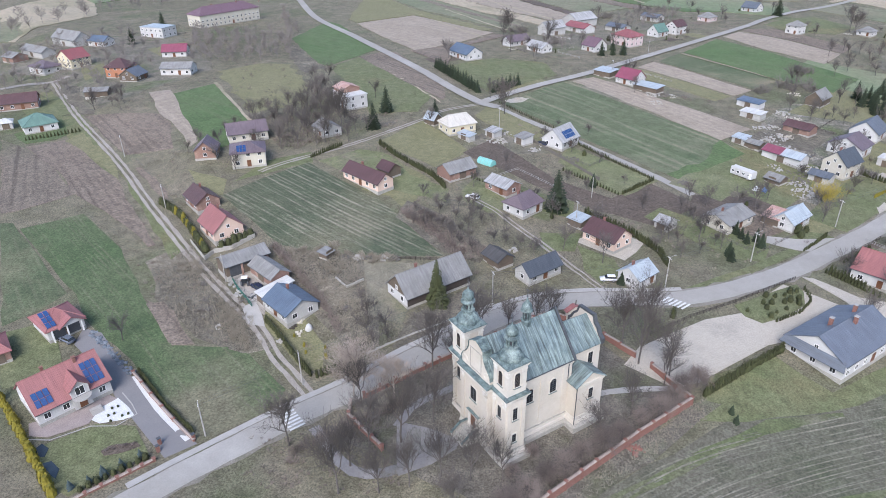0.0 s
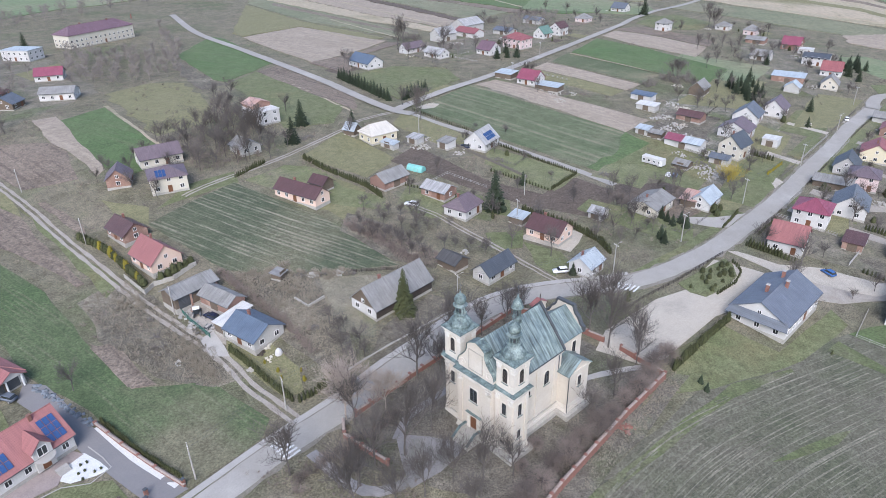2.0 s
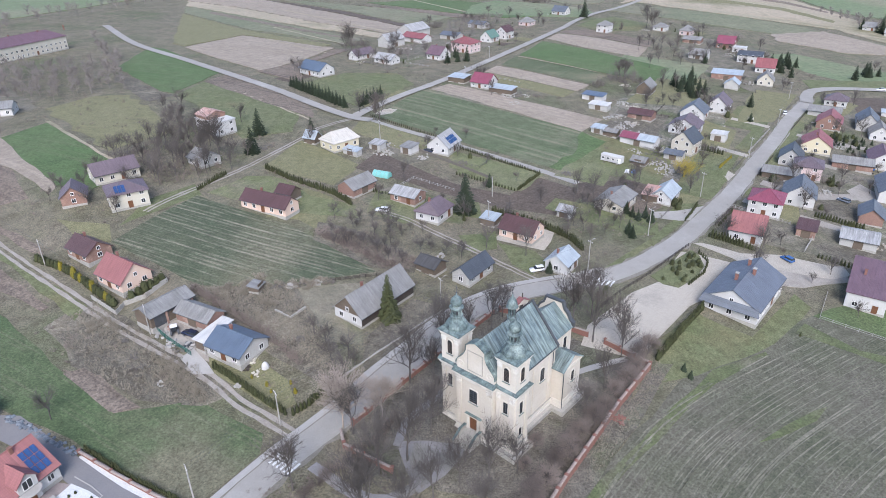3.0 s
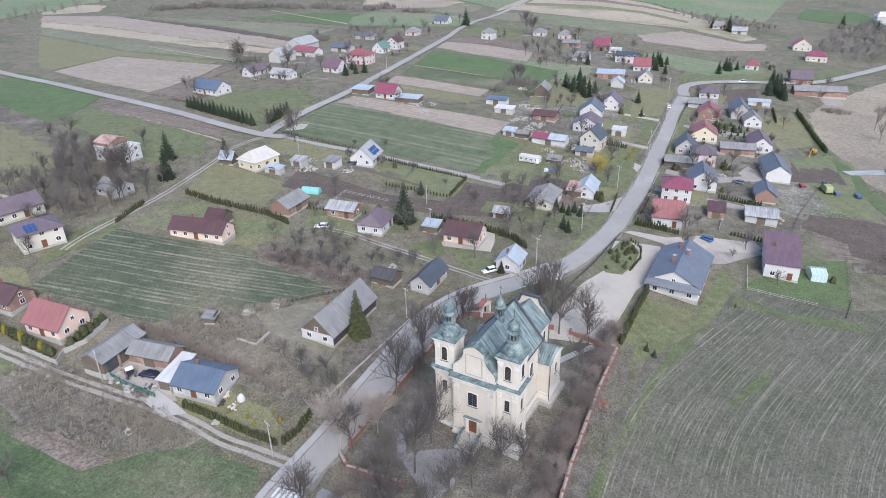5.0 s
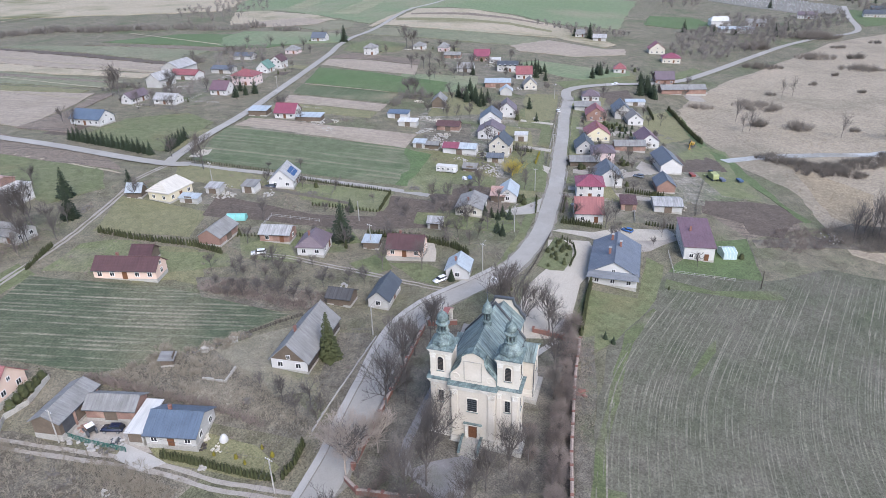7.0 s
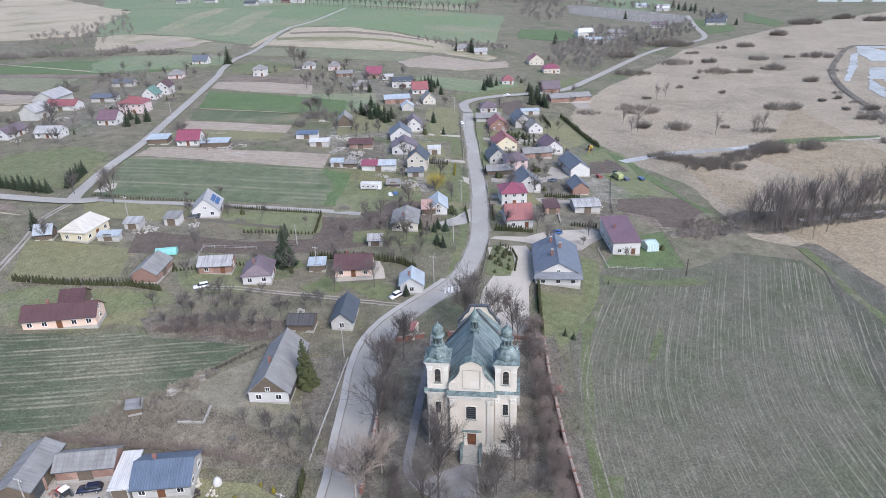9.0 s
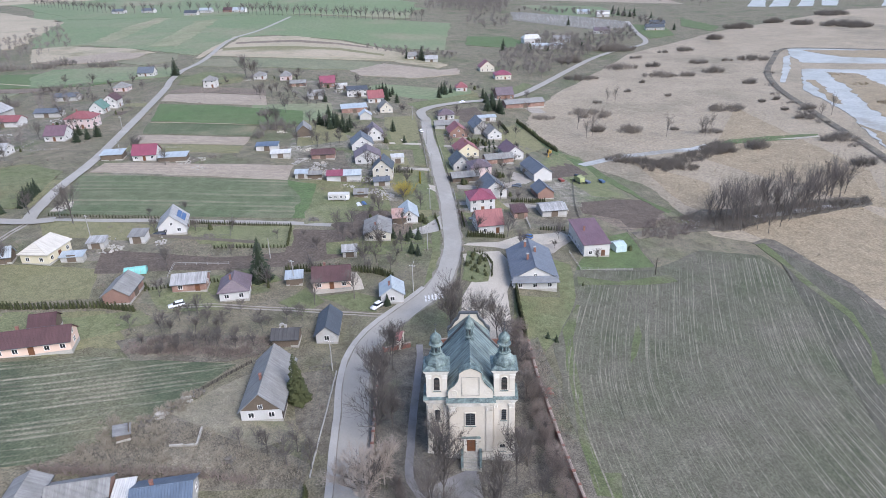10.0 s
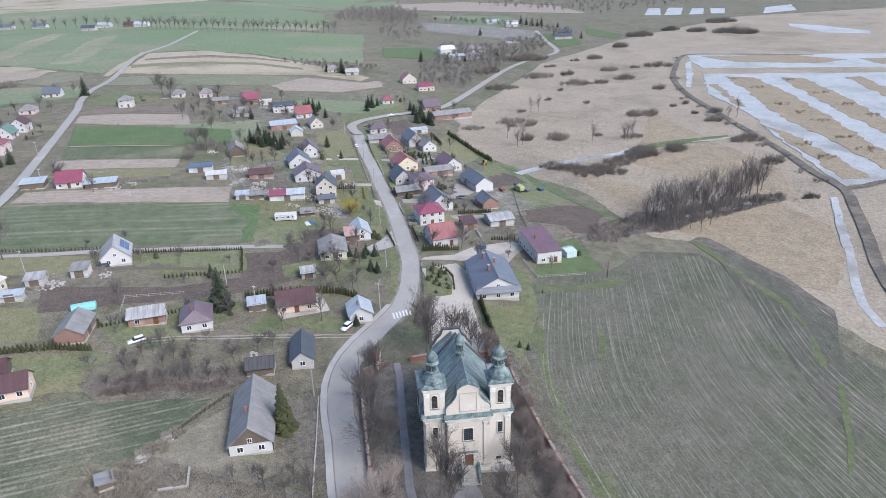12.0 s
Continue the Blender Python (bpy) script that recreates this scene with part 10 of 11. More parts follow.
yellow = material("machine_yellow", (0.42, 0.27, 0.05), 0.5, (0.33, 0.2, 0.05), 1.0)
lime = material("machine_lime", (0.3, 0.33, 0.15), 0.6, (0.24, 0.26, 0.12), 1.0)


def wheels(owner, spots, r):
    for x, y in spots:
        bm = bmesh.new()
        lathe(bm, [(r * 0.6, -0.2), (r, -0.16), (r, 0.16), (r * 0.6, 0.2)], 14)
        part("wheel", bm, M["dark_metal"], owner).matrix_local = pose(x, y, r, 90, 0, 0)


x, y = (300.8, 4.0)
ex = thing("excavator", x, y, 160, None, "yellow excavator parked on grass", "excavator")
bm = bmesh.new()
box(bm, -1.8, 1.0, -1.2, 1.2, 1.1, 2.3, 0.1)
part("body", bm, yellow, ex)
bm = bmesh.new()
box(bm, 0.2, 1.5, -1.0, 0.1, 1.6, 3.0, 0.08)
part("cab", bm, M["pane"], ex)
bm = bmesh.new()
for a, b in (((1.2, 0.5, 1.8), (3.4, 0.5, 4.0)), ((3.4, 0.5, 4.0), (5.6, 0.5, 3.0)), ((5.6, 0.5, 3.0), (6.4, 0.5, 0.9))):
    rod(bm, a, b, 0.26, 0.2, 4)
box(bm, 5.9, 6.9, 0.0, 1.0, 0.2, 1.0, 0.1)
part("boom", bm, yellow, ex)
wheels(ex, ((-1.4, -1.1), (-1.4, 1.1), (0.9, -1.1), (0.9, 1.1)), 0.55)
x, y = (247.3, 1.7)
hv = thing("harvester", x, y, 20, None, "lime-green combine harvester on grass", "harvester")
bm = bmesh.new()
prism(bm, [(-3.0, 1.0), (2.2, 0.9), (2.2, 2.6), (0.6, 3.3), (-2.6, 3.1), (-3.0, 2.4)], "y", -1.3, 1.3)
part("body", bm, lime, hv)
bm = bmesh.new()
box(bm, 1.6, 3.0, -0.8, 0.8, 1.8, 3.3, 0.08)
part("cab", bm, M["pane"], hv)
bm = bmesh.new()
box(bm, 3.2, 4.2, -2.0, 2.0, 0.3, 1.0, 0.08)
part("header", bm, lime, hv)
wheels(hv, ((1.6, -1.3), (1.6, 1.3), (-2.2, -1.1), (-2.2, 1.1)), 0.7)
for (x, y), col, lab in zip([(246.0, -2.2), (247.6, -9.5), (247.6, 9.9), (219.8, 50.2), (208.9, 99.9), (207.4, 101.8)], (("slate_paint", (0.12, 0.14, 0.2)), ("dull_blue", (0.07, 0.12, 0.21)), ("dull_red", (0.24, 0.07, 0.06)), ("grey", (0.12, 0.14, 0.17)), ("tarp_blue", (0.08, 0.16, 0.32)), ("white", (0.72, 0.72, 0.72))),
                            ("grey farm trailer on grass", "blue farm trailer on grass", "red hay rake beside a barn", "grey trailer in a yard", "blue tarpaulin heap on grass", "white tarpaulin heap on grass")):
    tl = thing("farm_trailer" if "tarp" not in lab else "tarpaulin", x, y, 15, None, lab, "trailer" if "tarp" not in lab else "tarpaulin", "")
    bm = bmesh.new()
    prism(bm, [(-0.8, 0.5), (0.8, 0.5), (1.0, 1.3), (0.5, 1.4), (-0.6, 1.35), (-1.0, 1.2)] if "tarp" not in lab else [(-1.1, -0.1), (1.1, -0.1), (0.7, 0.4), (0.1, 0.7), (-0.6, 0.5)], "x", -1.6, 1.6)
    part("body", bm, material("paint_" + col[0], col[1], 0.5), tl)
    if "tarp" not in lab:
        wheels(tl, ((-0.5, -0.9), (-0.5, 0.9)), 0.45)

# trees, evergreens, fences and litter round the village houses
rnd = random.Random(303)
BARE_LABEL = "small leafless garden tree beside a village house"
homes = [(o.location.x, o.location.y, math.degrees(o.rotation_euler.z)) for o in scene.objects if o.get("category") in ("house", "cottage") and 125 < o.location.x < 520 and -30 < o.location.y < 330]
LIT = [M["kerb"], M["wood_grey"], M["band"], WALLS["cream"], M["brick"], M["wood_dark"]]
for k, (x, y, a) in enumerate(homes):
    for j in range(5):
        b, d = rnd.uniform(0, 6.283), rnd.uniform(8, 17)
        px, py = x + d * math.cos(b), y + d * math.sin(b)
        if clear(px, py, 6) and not any((p.x - px) ** 2 + (p.y - py) ** 2 < (h + 1.5) ** 2 for line, h in TRACKS for p in line):
            if j == 0:
                plant("evergreen_shrub", (JUNIPER + THUJA)[k % 5], px, py, rnd.uniform(0.6, 1.5), b * 57, "dark evergreen shrub in a village garden", "shrub", "garden evergreens")
            elif j in (1, 3, 4):
                plant("bare_tree", (SMALL + MID)[(k + j) % 7], px, py, rnd.uniform(0.7, 1.1), b * 57, BARE_LABEL, "tree", "village garden trees")
            elif k % 2 and px > 190:
                pile(px, py, 14, rnd.uniform(1.2, 3.0), LIT[k % 6], "loose boards, rubble and yard litter", flat=0.3)
    if k % 2 == 0 and x < 400:
        c, s = math.cos(math.radians(a)), math.sin(math.radians(a))
        side = rnd.choice((-1, 1))
        w, d0, d1 = rnd.uniform(8, 11), 6.5, rnd.uniform(15, 22)
        pts = [(x + c * u - s * v * side, y + s * u + c * v * side) for u, v in ((-w, d0), (-w, d1), (w, d1))]
        if all(clear(px, py, 5) and not any((p.x - px) ** 2 + (p.y - py) ** 2 < (h + 1) ** 2 for line, h in TRACKS for p in line) for px, py in pts):
            fence(pts, 1.1, 3.2, (M["wood_grey"], M["pole"], M["wood_dark"])[k % 3], (0.4, 0.9), "thin garden fence round a village plot")

# lawns, soil and hedgerows of the plots along the side road
for pts, mt, lab in (
    ([(180.0, 163.4), (184.2, 123.9), (165.0, 122.7), (165.7, 153.4)], "fresh", "hedged lawn beside the solar house"),
    ([(185.4, 214.2), (183.5, 191.9), (182.0, 168.4), (172.0, 169.8), (167.2, 176.6), (170.3, 205.7)], "olive", "rough lawn beside the side road"),
    ([(224.6, 276.3), (232.0, 224.5), (198.0, 223.1), (215.4, 241.3), (216.7, 265.9)], "olive", "garden lawn inside the spruces"),
    ([(95.3, 199.3), (112.4, 200.5), (117.8, 193.5), (118.8, 186.5), (115.2, 172.9), (119.9, 157.4), (113.8, 150.7), (104.5, 166.2), (97.7, 185.8)], "fresh", "lawn round the long peach house"),
    ([(132.8, 159.6), (138.9, 148.2), (120.6, 134.6), (118.4, 151.4)], "fresh", "lawn beside the corrugated barn"),
    ([(198.4, 123.1), (215.2, 108.5), (188.9, 103.1), (185.4, 120.7)], "fresh", "meadow below the static caravan"),
    ([(138.9, 148.2), (148.0, 128.7), (139.3, 121.9), (128.9, 140.0)], "lawn", "garden lawn between cottages"),
    ([(354.2, 145.6), (365.9, 119.7), (307.0, 111.9), (291.2, 136.7)], "olive", "rough garden grass behind spruces"),
    ([(292.1, 99.2), (287.3, 83.1), (260.3, 79.1), (257.9, 95.0)], "olive", "front garden grass by the road"),
    ([(379.5, 65.1), (364.8, 59.7), (254.3, 59.3), (253.5, 64.6)], "fresh", "grassy verge along the main road"),
    ([(230.0, 57.3), (220.5, 44.8), (202.8, 40.2), (206.7, 59.1)], "olive", "garden behind roadside houses"),
    ([(381.5, 56.0), (375.8, 45.5), (324.6, 51.2), (329.1, 60.6)], "olive", "front garden by the road bend"),
    ([(192.2, 36.3), (214.6, 11.2), (202.6, 11.7), (188.9, 26.0)], "scrub", "trodden ground beside the dug plot"),
    ([(168.5, 111.4), (178.2, 79.9), (164.8, 74.2), (160.1, 80.1), (159.0, 110.3)], "lawn", "gardens along the track"),
    ([(218.3, 8.3), (223, -7.6), (222.5, -19.9), (207.9, -25.1), (205, -21), (190, -14), (190, -3), (205.6, -2.3), (203.5, 4.9), (211.6, 9.4)], "plough_dark", "dark dug field behind the sheds"),
    ([(279.8, 13.6), (278.8, -3.8), (261.7, -9.2), (251.7, 14)], "plough_dark", "dark dug rows behind the barn"),
    ([(184.7, -2.5), (194.7, -25.0), (198.9, -49.7), (190.2, -46.7), (185.2, -24.3), (178.0, -3.1)], "band", "dark wet ditch edge"),
    ([(215.7, -8.3), (222.0, -12.6), (205.7, -27.9), (194.8, -32.4), (193.3, -26.5), (205.4, -24.0)], "fresh", "grass strip along the marsh"),
    ([(167.1, 48.9), (184.4, 25.6), (175.9, 22.6), (163.1, 32.7), (155.0, 46.2)], "dirt", "pale gravel drive of the plum-roofed house"),
):
    drape("garden_ground", pts, M[mt], 0.095, 0.8, lab, "garden")
for (x, y), n, s, mt, lab in zip([(201.2, 212.3), (167.3, 186.5), (168.5, 183.3), (171.1, 167.2), (261.7, 191.9), (263.9, 178.1), (268.9, 174.0), (319.4, 149.1), (262.0, 133.2), (251.5, 123.9), (136.7, 216.8), (133.3, 216.3)], (20, 16, 16, 14, 18, 22, 18, 24, 18, 18, 20, 18), (3.0, 2.2, 2.2, 2.0, 2.5, 3.0, 2.6, 3.2, 3.0, 3.0, 1.8, 1.6),
                                 (M["gravel"], M["dark_metal"], M["kerb"], M["kerb"], M["wood_grey"], M["stone"], M["wood_grey"], WALLS["cream"], M["kerb"], M["stone"], M["wood_grey"], M["wood_grey"]),
                                 ("heap of pale sand by the side road", "dark scrap heap beside a shed", "pale boards and sheets beside a shed", "pale boards along the dug field", "stacked boards behind the red house", "rubble behind the red house", "old boards in a yard",
                                  "heap of straw beside a shed", "pale rubble in a yard", "broken concrete in a yard", "firewood stacked beside spruces", "firewood stacked beside spruces")):
    pile(x, y, n, s, mt, lab, flat=0.5)
FAR_BUSH = material("far_bushes", (0.16, 0.145, 0.13), 0.95, (0.12, 0.108, 0.096), 0.05, 2.0, 0.0)
clumps("hedgerow", [(496.0, 591.5), (507.3, 586.5), (515.3, 578.2), (519.8, 566.4), (531.7, 561.0), (532.5, 545.9), (533.3, 531.0), (534.1, 516.2), (542.5, 507.0), (547.1, 495.0), (547.8, 480.2), (548.6, 465.5), (558.0, 438.3), (555.2, 412.8), (556.5, 387.1), (577.2, 377.3), (555.6, 332.4)], 13, 18, 3.5, 7.5, FAR_BUSH, "grey leafless hedgerow between far fields", "hedgerow", 9, 7.0)
clumps("hedgerow", [(427.6, 325.2), (435.6, 322.5), (446.4, 321.1), (387.1, 326.8), (391.7, 325.2), (299.0, 326.8), (296.8, 286.8), (306.8, 326.8), (322.9, 156.5), (338.0, 155.5), (330.2, 150.1), (357.7, 164.1), (308.1, 159.0)], 6, 8, 2.5, 6.0, FAR_BUSH, "leafless bushes round the farm", "hedgerow", 10, 4.0)
for k, (x, y) in enumerate([(420.5, 320.4), (425.8, 317.3), (375.0, 319.5), (374.4, 325.5), (282.9, 314.9), (286.0, 312.9), (287.6, 281.0), (287.1, 284.2), (456.4, 302.2), (454.7, 320.6), (435.4, 260.5), (481.3, 199.1), (471.0, 191.8), (324.9, 152.1), (332.6, 157.5), (149.6, 248.9), (186.9, 207.2), (190.5, 219.4), (182.0, 200.6), (111.4, 221.5), (116.2, 219.7), (121.1, 217.8), (124.3, 214.3), (105.6, 213.3), (112.8, 208.9)]):
    plant("bare_tree", (MID + BIG)[k % 7], x, y, (0.95, 0.8, 1.1)[k % 3], k * 67, "leafless tree beside farm buildings", "tree", "farm trees")
for a, b, w in (((395.1, 495.8), (348.8, 322.1), 2.5), ((324.4, 428.8), (301.4, 332.4), 1.6), ((600.7, 690.7), (734.9, 657.3), 5.0), ((524.9, 476.1), (466.6, 351.6), 2.5), ((287.9, 394.3), (273.7, 322.2), 1.5), ((333.6, 222.1), (332.1, 152.3), 1.5), ((182.4, 294.3), (169.2, 227.4), 1.2)):
    mid = ((a[0] + b[0]) / 2, (a[1] + b[1]) / 2)
    ribbon("field_balk", [a, mid, b], w, M["beige"], 0.5 if w > 1.2 else 0.13, "pale dry grass balk between fields", "balk", ragged=0.4, gap=8.0, rows=2)

for k, (x, y) in enumerate([(170.9, 83.3), (174.1, 82.1), (172.0, 79.3), (172.2, 85.7), (173.5, 88.2), (161.4, 133.2)]):
    plant("spruce", SPRUCE[k % 2], x, y, 0.42 + 0.05 * (k % 3), k * 71, "dense dark evergreen beside a garden hedge", "tree", "garden evergreens by the road")
for k, (x, y) in enumerate([(170.2, 102.3), (169.4, 96.9), (169.8, 92.5), (179.9, 102.7), (188.3, 97.0), (178.1, 108.2), (140.5, 112.9), (141.4, 106.4), (145.5, 96.1), (162.0, 87.8), (124.0, 110.6), (134.3, 125.5)]):
    plant("bare_tree", (SMALL + MID)[k % 7], x, y, 0.9, k * 47, "leafless fruit tree in a roadside garden", "tree", "roadside garden trees")
# ---- farmyard by the lane ----
def slab_fence(pts, height, mat, label):
    f = thing("panel_fence", *pts[0], 0, terrain(*pts[0]), label, "fence")
    inv = f.matrix_world.inverted()
    for a, b in zip(pts, pts[1:]):
        a, b = Vector(a), Vector(b)
        n = max(1, round((b - a).length / 2.1))
        yaw = math.degrees(math.atan2(b.y - a.y, b.x - a.x))
        w = (b - a).length / n
        for k in range(n):
            p = a.lerp(b, (k + 0.5) / n)
            m = inv @ pose(p.x, p.y, terrain(p.x, p.y), 0, 0, yaw)
            bm = bmesh.new()
            box(bm, -w / 2 + 0.08, w / 2 - 0.08, -0.05, 0.05, -0.3, height)
            part("panel", bm, mat, f).matrix_local = m
            bm = bmesh.new()
            box(bm, w / 2 - 0.09, w / 2 + 0.07, -0.09, 0.09, -0.3, height + 0.12)
            part("post", bm, mat, f).matrix_local = m


slab_fence([(42.3, 176.0), (42.3, 164.9), (45.4, 166.4), (50.1, 164.4), (57.0, 165.0)], 1.3, M["stone"], "pale concrete panel fence round the salmon house")
slab_fence([(171.1, 172.9), (168.7, 152.9), (166.7, 135.2)], 1.1, M["wood_grey"], "grey fence beside the dark soil")
x, y = (50.8, 120.9)
dome = thing("foil_heap", x, y, 0, None, "white foil-covered heap in a garden", "heap")
bm = bmesh.new()
lathe(bm, [(0.9, -0.1), (0.85, 0.6), (0.6, 1.2), (0.2, 1.6)], 9)
part("foil", bm, WALLS["white"], dome)
for (x, y), n, s, mt, lab in zip([(50.6, 124.8), (48.5, 123.9), (45.0, 149.6), (46.9, 149.9), (44.1, 145.0), (43.6, 142.2), (47.0, 153.1), (32.9, 143.9), (35.7, 143.4), (38.1, 154.5), (34.5, 135.8), (46.0, 141.5), (44.1, 152.6)], (14, 12, 26, 14, 22, 18, 12, 18, 12, 16, 10, 12, 14),
                                 (1.2, 1.0, 2.0, 1.2, 1.6, 1.4, 1.0, 1.2, 1.2, 1.2, 1.0, 1.0, 1.0),
                                 (WALLS["cream"], M["wood_dark"], M["kerb"], WALLS["brick"], M["kerb"], M["wood_grey"], M["kerb"], M["band"], M["wood_grey"], M["wood_grey"], M["stone"], M["dark_metal"], M["kerb"]),
                                 ("sawn boards stacked on grass", "dark scrap beside the house", "pale building rubble in the farmyard", "broken bricks in the farmyard", "rubble along the green fence", "old boards along the green fence", "white sacks in the farmyard",
                                  "dark scrap dumped in weeds", "old beams lying in weeds", "brown board heap beside the lane", "pale stones in weeds", "scrap metal by the gate", "white sacks by the shed")):
    pile(x, y, n, s, mt, lab, flat=0.4)
for (x, y), s in zip([(47.4, 116.6), (46.6, 114.4), (47.1, 121.1), (49.3, 110.0), (50.6, 112.7)], (0.5, 0.4, 0.4, 0.55, 0.4)):
    plant("evergreen_shrub", GOLD[0] if x > 46 else JUNIPER[0], x, y, s, x * 90, "small rounded evergreen on the farm lawn", "shrub", "farm evergreens")
clumps("brambles", [(39.4, 142.7), (39.1, 140.2), (39.2, 138.1), (39.0, 135.8), (38.5, 133.2), (38.2, 130.9), (37.5, 128.2), (37.0, 126.4), (36.8, 138.0), (37.0, 134.6), (36.1, 130.4), (39.3, 164.2), (37.2, 164.9), (35.7, 166.2), (39.3, 160.1)], 2.6, 12, 0.8, 1.7, DEAD, "tangled brown brambles beside the lane", "brambles", 14, 1.5)
clumps("brambles", [(62.1, 150.8), (61.5, 147.1), (68.9, 145.9), (72.2, 146.9), (65.8, 144.9), (65.7, 140.0), (66.1, 136.5), (59.0, 143.4), (58.3, 138.1), (61.6, 134.6), (69.0, 137.8), (78.4, 134.2), (81.2, 132.9), (76.2, 135.9)], 2.6, 11, 0.8, 1.8, DEAD, "grey-brown bramble thicket on rough ground", "brambles", 14, 1.5)
clumps("brambles", [(98.8, 149.5), (98.6, 146.5), (99.2, 143.3), (99.5, 139.9), (99.3, 136.2), (98.9, 132.4), (99.0, 129.0), (99.1, 125.6), (103.3, 147.9), (104.1, 144.8)], 2.2, 12, 0.8, 2.0, M["twig"], "brown thicket along the field edge", "brambles", 14, 1.5)
house("shed", *(67.8, 143.2), 20, 3.0, 2.6, 1.5, 1.8, "shed", "grey", "wood", "small collapsed shed in brambles", "shed", windows=False, chimney=0)

def low_wall(pts, height, width, mat, label):
    """Short lengths of a crumbling low wall, one part each."""
    w = thing("low_wall", *pts[0], 0, terrain(*pts[0]), label, "wall")
    inv = w.matrix_world.inverted()
    rnd = random.Random(label)
    for a, b in zip(pts, pts[1:]):
        a, b = Vector(a), Vector(b)
        n = max(1, round((b - a).length / 2.4))
        for k in range(n):
            p = a.lerp(b, (k + 0.5) / n)
            half = (b - a).length / n / 2 - 0.02
            bm = bmesh.new()
            box(bm, -half, half, -width / 2, width / 2, -0.3, height * rnd.uniform(0.75, 1.1), 0.03)
            part("length", bm, mat, w).matrix_local = inv @ pose(p.x, p.y, terrain(p.x, p.y), 0, 0, math.degrees(math.atan2((b - a).y, (b - a).x)) + rnd.uniform(-2, 2))
    return w


low_wall([(91, 102), (74.6, 103.1), (56.5, 104.7)], 0.45, 0.25, M["kerb"], "low pale concrete edging beside the road verge")
low_wall([(65, 133.4), (65.2, 128), (70.2, 128.2)], 0.7, 0.35, M["stone"], "low stone foundation of a vanished building")
for k, (x, y) in enumerate([(82, 132.4), (79.6, 134.2), (77.2, 136.2), (74.8, 138.2), (72.4, 140.4)]):
    pile(x, y, 20, 1.7, M["stone"] if k % 2 else M["wood_grey"], "field stones heaped along the field edge", flat=0.5)
clumps("brambles", [(81, 133.6), (78, 136), (75.6, 138), (73, 140.6), (70.4, 143), (67, 147), (64.5, 150)], 1.6, 9, 0.8, 1.7, DEAD, "brown brambles over the field stones", "brambles", 12, 1.6)

# ---- the villa's front garden ----
STONE_BLUE = material("blue_grey_stone", (0.17, 0.19, 0.21), 0.85, (0.11, 0.125, 0.14), 0.8, 5.0, 0.04, random_tint=0.3)
PAVER = material("pinkish_pavers", (0.30, 0.25, 0.23), 0.9, (0.24, 0.2, 0.185), 0.5, 5.0, 0.02, contrast=0.25)
rk = thing("rockery", 10.6, 141, 0, None, "sloping rockery of blue-grey boulders beside the drive", "rockery")
rnd = random.Random(17)
boulders = []
for k in range(4):
    bm = bmesh.new()
    bmesh.ops.create_icosphere(bm, subdivisions=1, radius=0.5)
    for v in bm.verts:
        v.co *= rnd.uniform(0.75, 1.2)
    boulders.append(mesh_of("boulder", bm, STONE_BLUE))
inv = rk.matrix_world.inverted()
for k in range(90):
    f = rnd.random()
    px, py = 10.2 + 3.6 * f + rnd.uniform(-0.8, 0.8), 151 - 20 * f + rnd.uniform(-0.3, 0.3)
    sz = rnd.uniform(0.5, 1.2)
    shared("boulder", boulders[k % 4], rk, inv @ pose(px, py, terrain(px, py) + 0.05, 0, 0, k * 40) @ Matrix.Diagonal((sz, sz, sz * 0.8, 1)))
drape("terrace", [(-6.5, 127.5), (-1.3, 126.5), (7.4, 128.5), (9.2, 124.9), (6.0, 124.2), (2.9, 120.9), (-4.2, 121.6), (-7, 124)], PAVER, 0.13, 0.06, "pinkish paved terrace round the villa", "terrace")
ribbon("kerb", [(10.5, 126), (11.2, 118), (7, 117), (3, 119.8), (-4, 120.4), (-7.4, 123)], 0.25, M["kerb"], 0.24, "curved pale garden kerb", "kerb", ragged=0.0)
drape("flower_bed", [(3, 112), (5, 112.4), (9, 110.4), (9.4, 108.8), (6, 109.2), (3.2, 110.4)], M["plough_dark"], 0.14, 0.05, "dark soil bed with low shrubs", "flower bed")
NEEDLE_BLUE = material("blue_needles", (0.075, 0.10, 0.10), 0.9, (0.05, 0.075, 0.075), 0.8, 6.0, 0.03)
BLUE_SPRUCE = spruce_mesh(77, 10, 6.6, NEEDLE_BLUE)
for k, (x, y) in enumerate(((8.6, 106.2), (5.2, 105.7), (2.1, 105.6), (-0.4, 105.2), (-3.3, 105.7))):
    plant("blue_spruce", BLUE_SPRUCE, x, y, 0.2 + 0.03 * (k % 3), k * 77, "young blue spruce behind the villa's wall", "tree", "villa spruces")
for k in range(8):
    plant("low_shrub", BUSH[k % 3], 3.8 + k * 0.7, 111.4 - k * 0.25 + 0.5 * (k % 2), 0.25, k * 44, "low dark shrub in the soil bed", "shrub", "bed shrubs")
for x, y in ((11.6, 105.4), (17.9, 104.4), (12.4, 107.2)):
    gp = thing("gate_pillar", x, y, 8, None, "red brick gate pillar of the villa", "pillar", "gate pillars")
    bm = bmesh.new()
    box(bm, -0.3, 0.3, -0.3, 0.3, -0.4, 1.5)
    part("shaft", bm, M["brick"], gp)
    bm = bmesh.new()
    box(bm, -0.38, 0.38, -0.38, 0.38, 1.5, 1.62, 0.03)
    part("cap", bm, M["dark_metal"], gp)
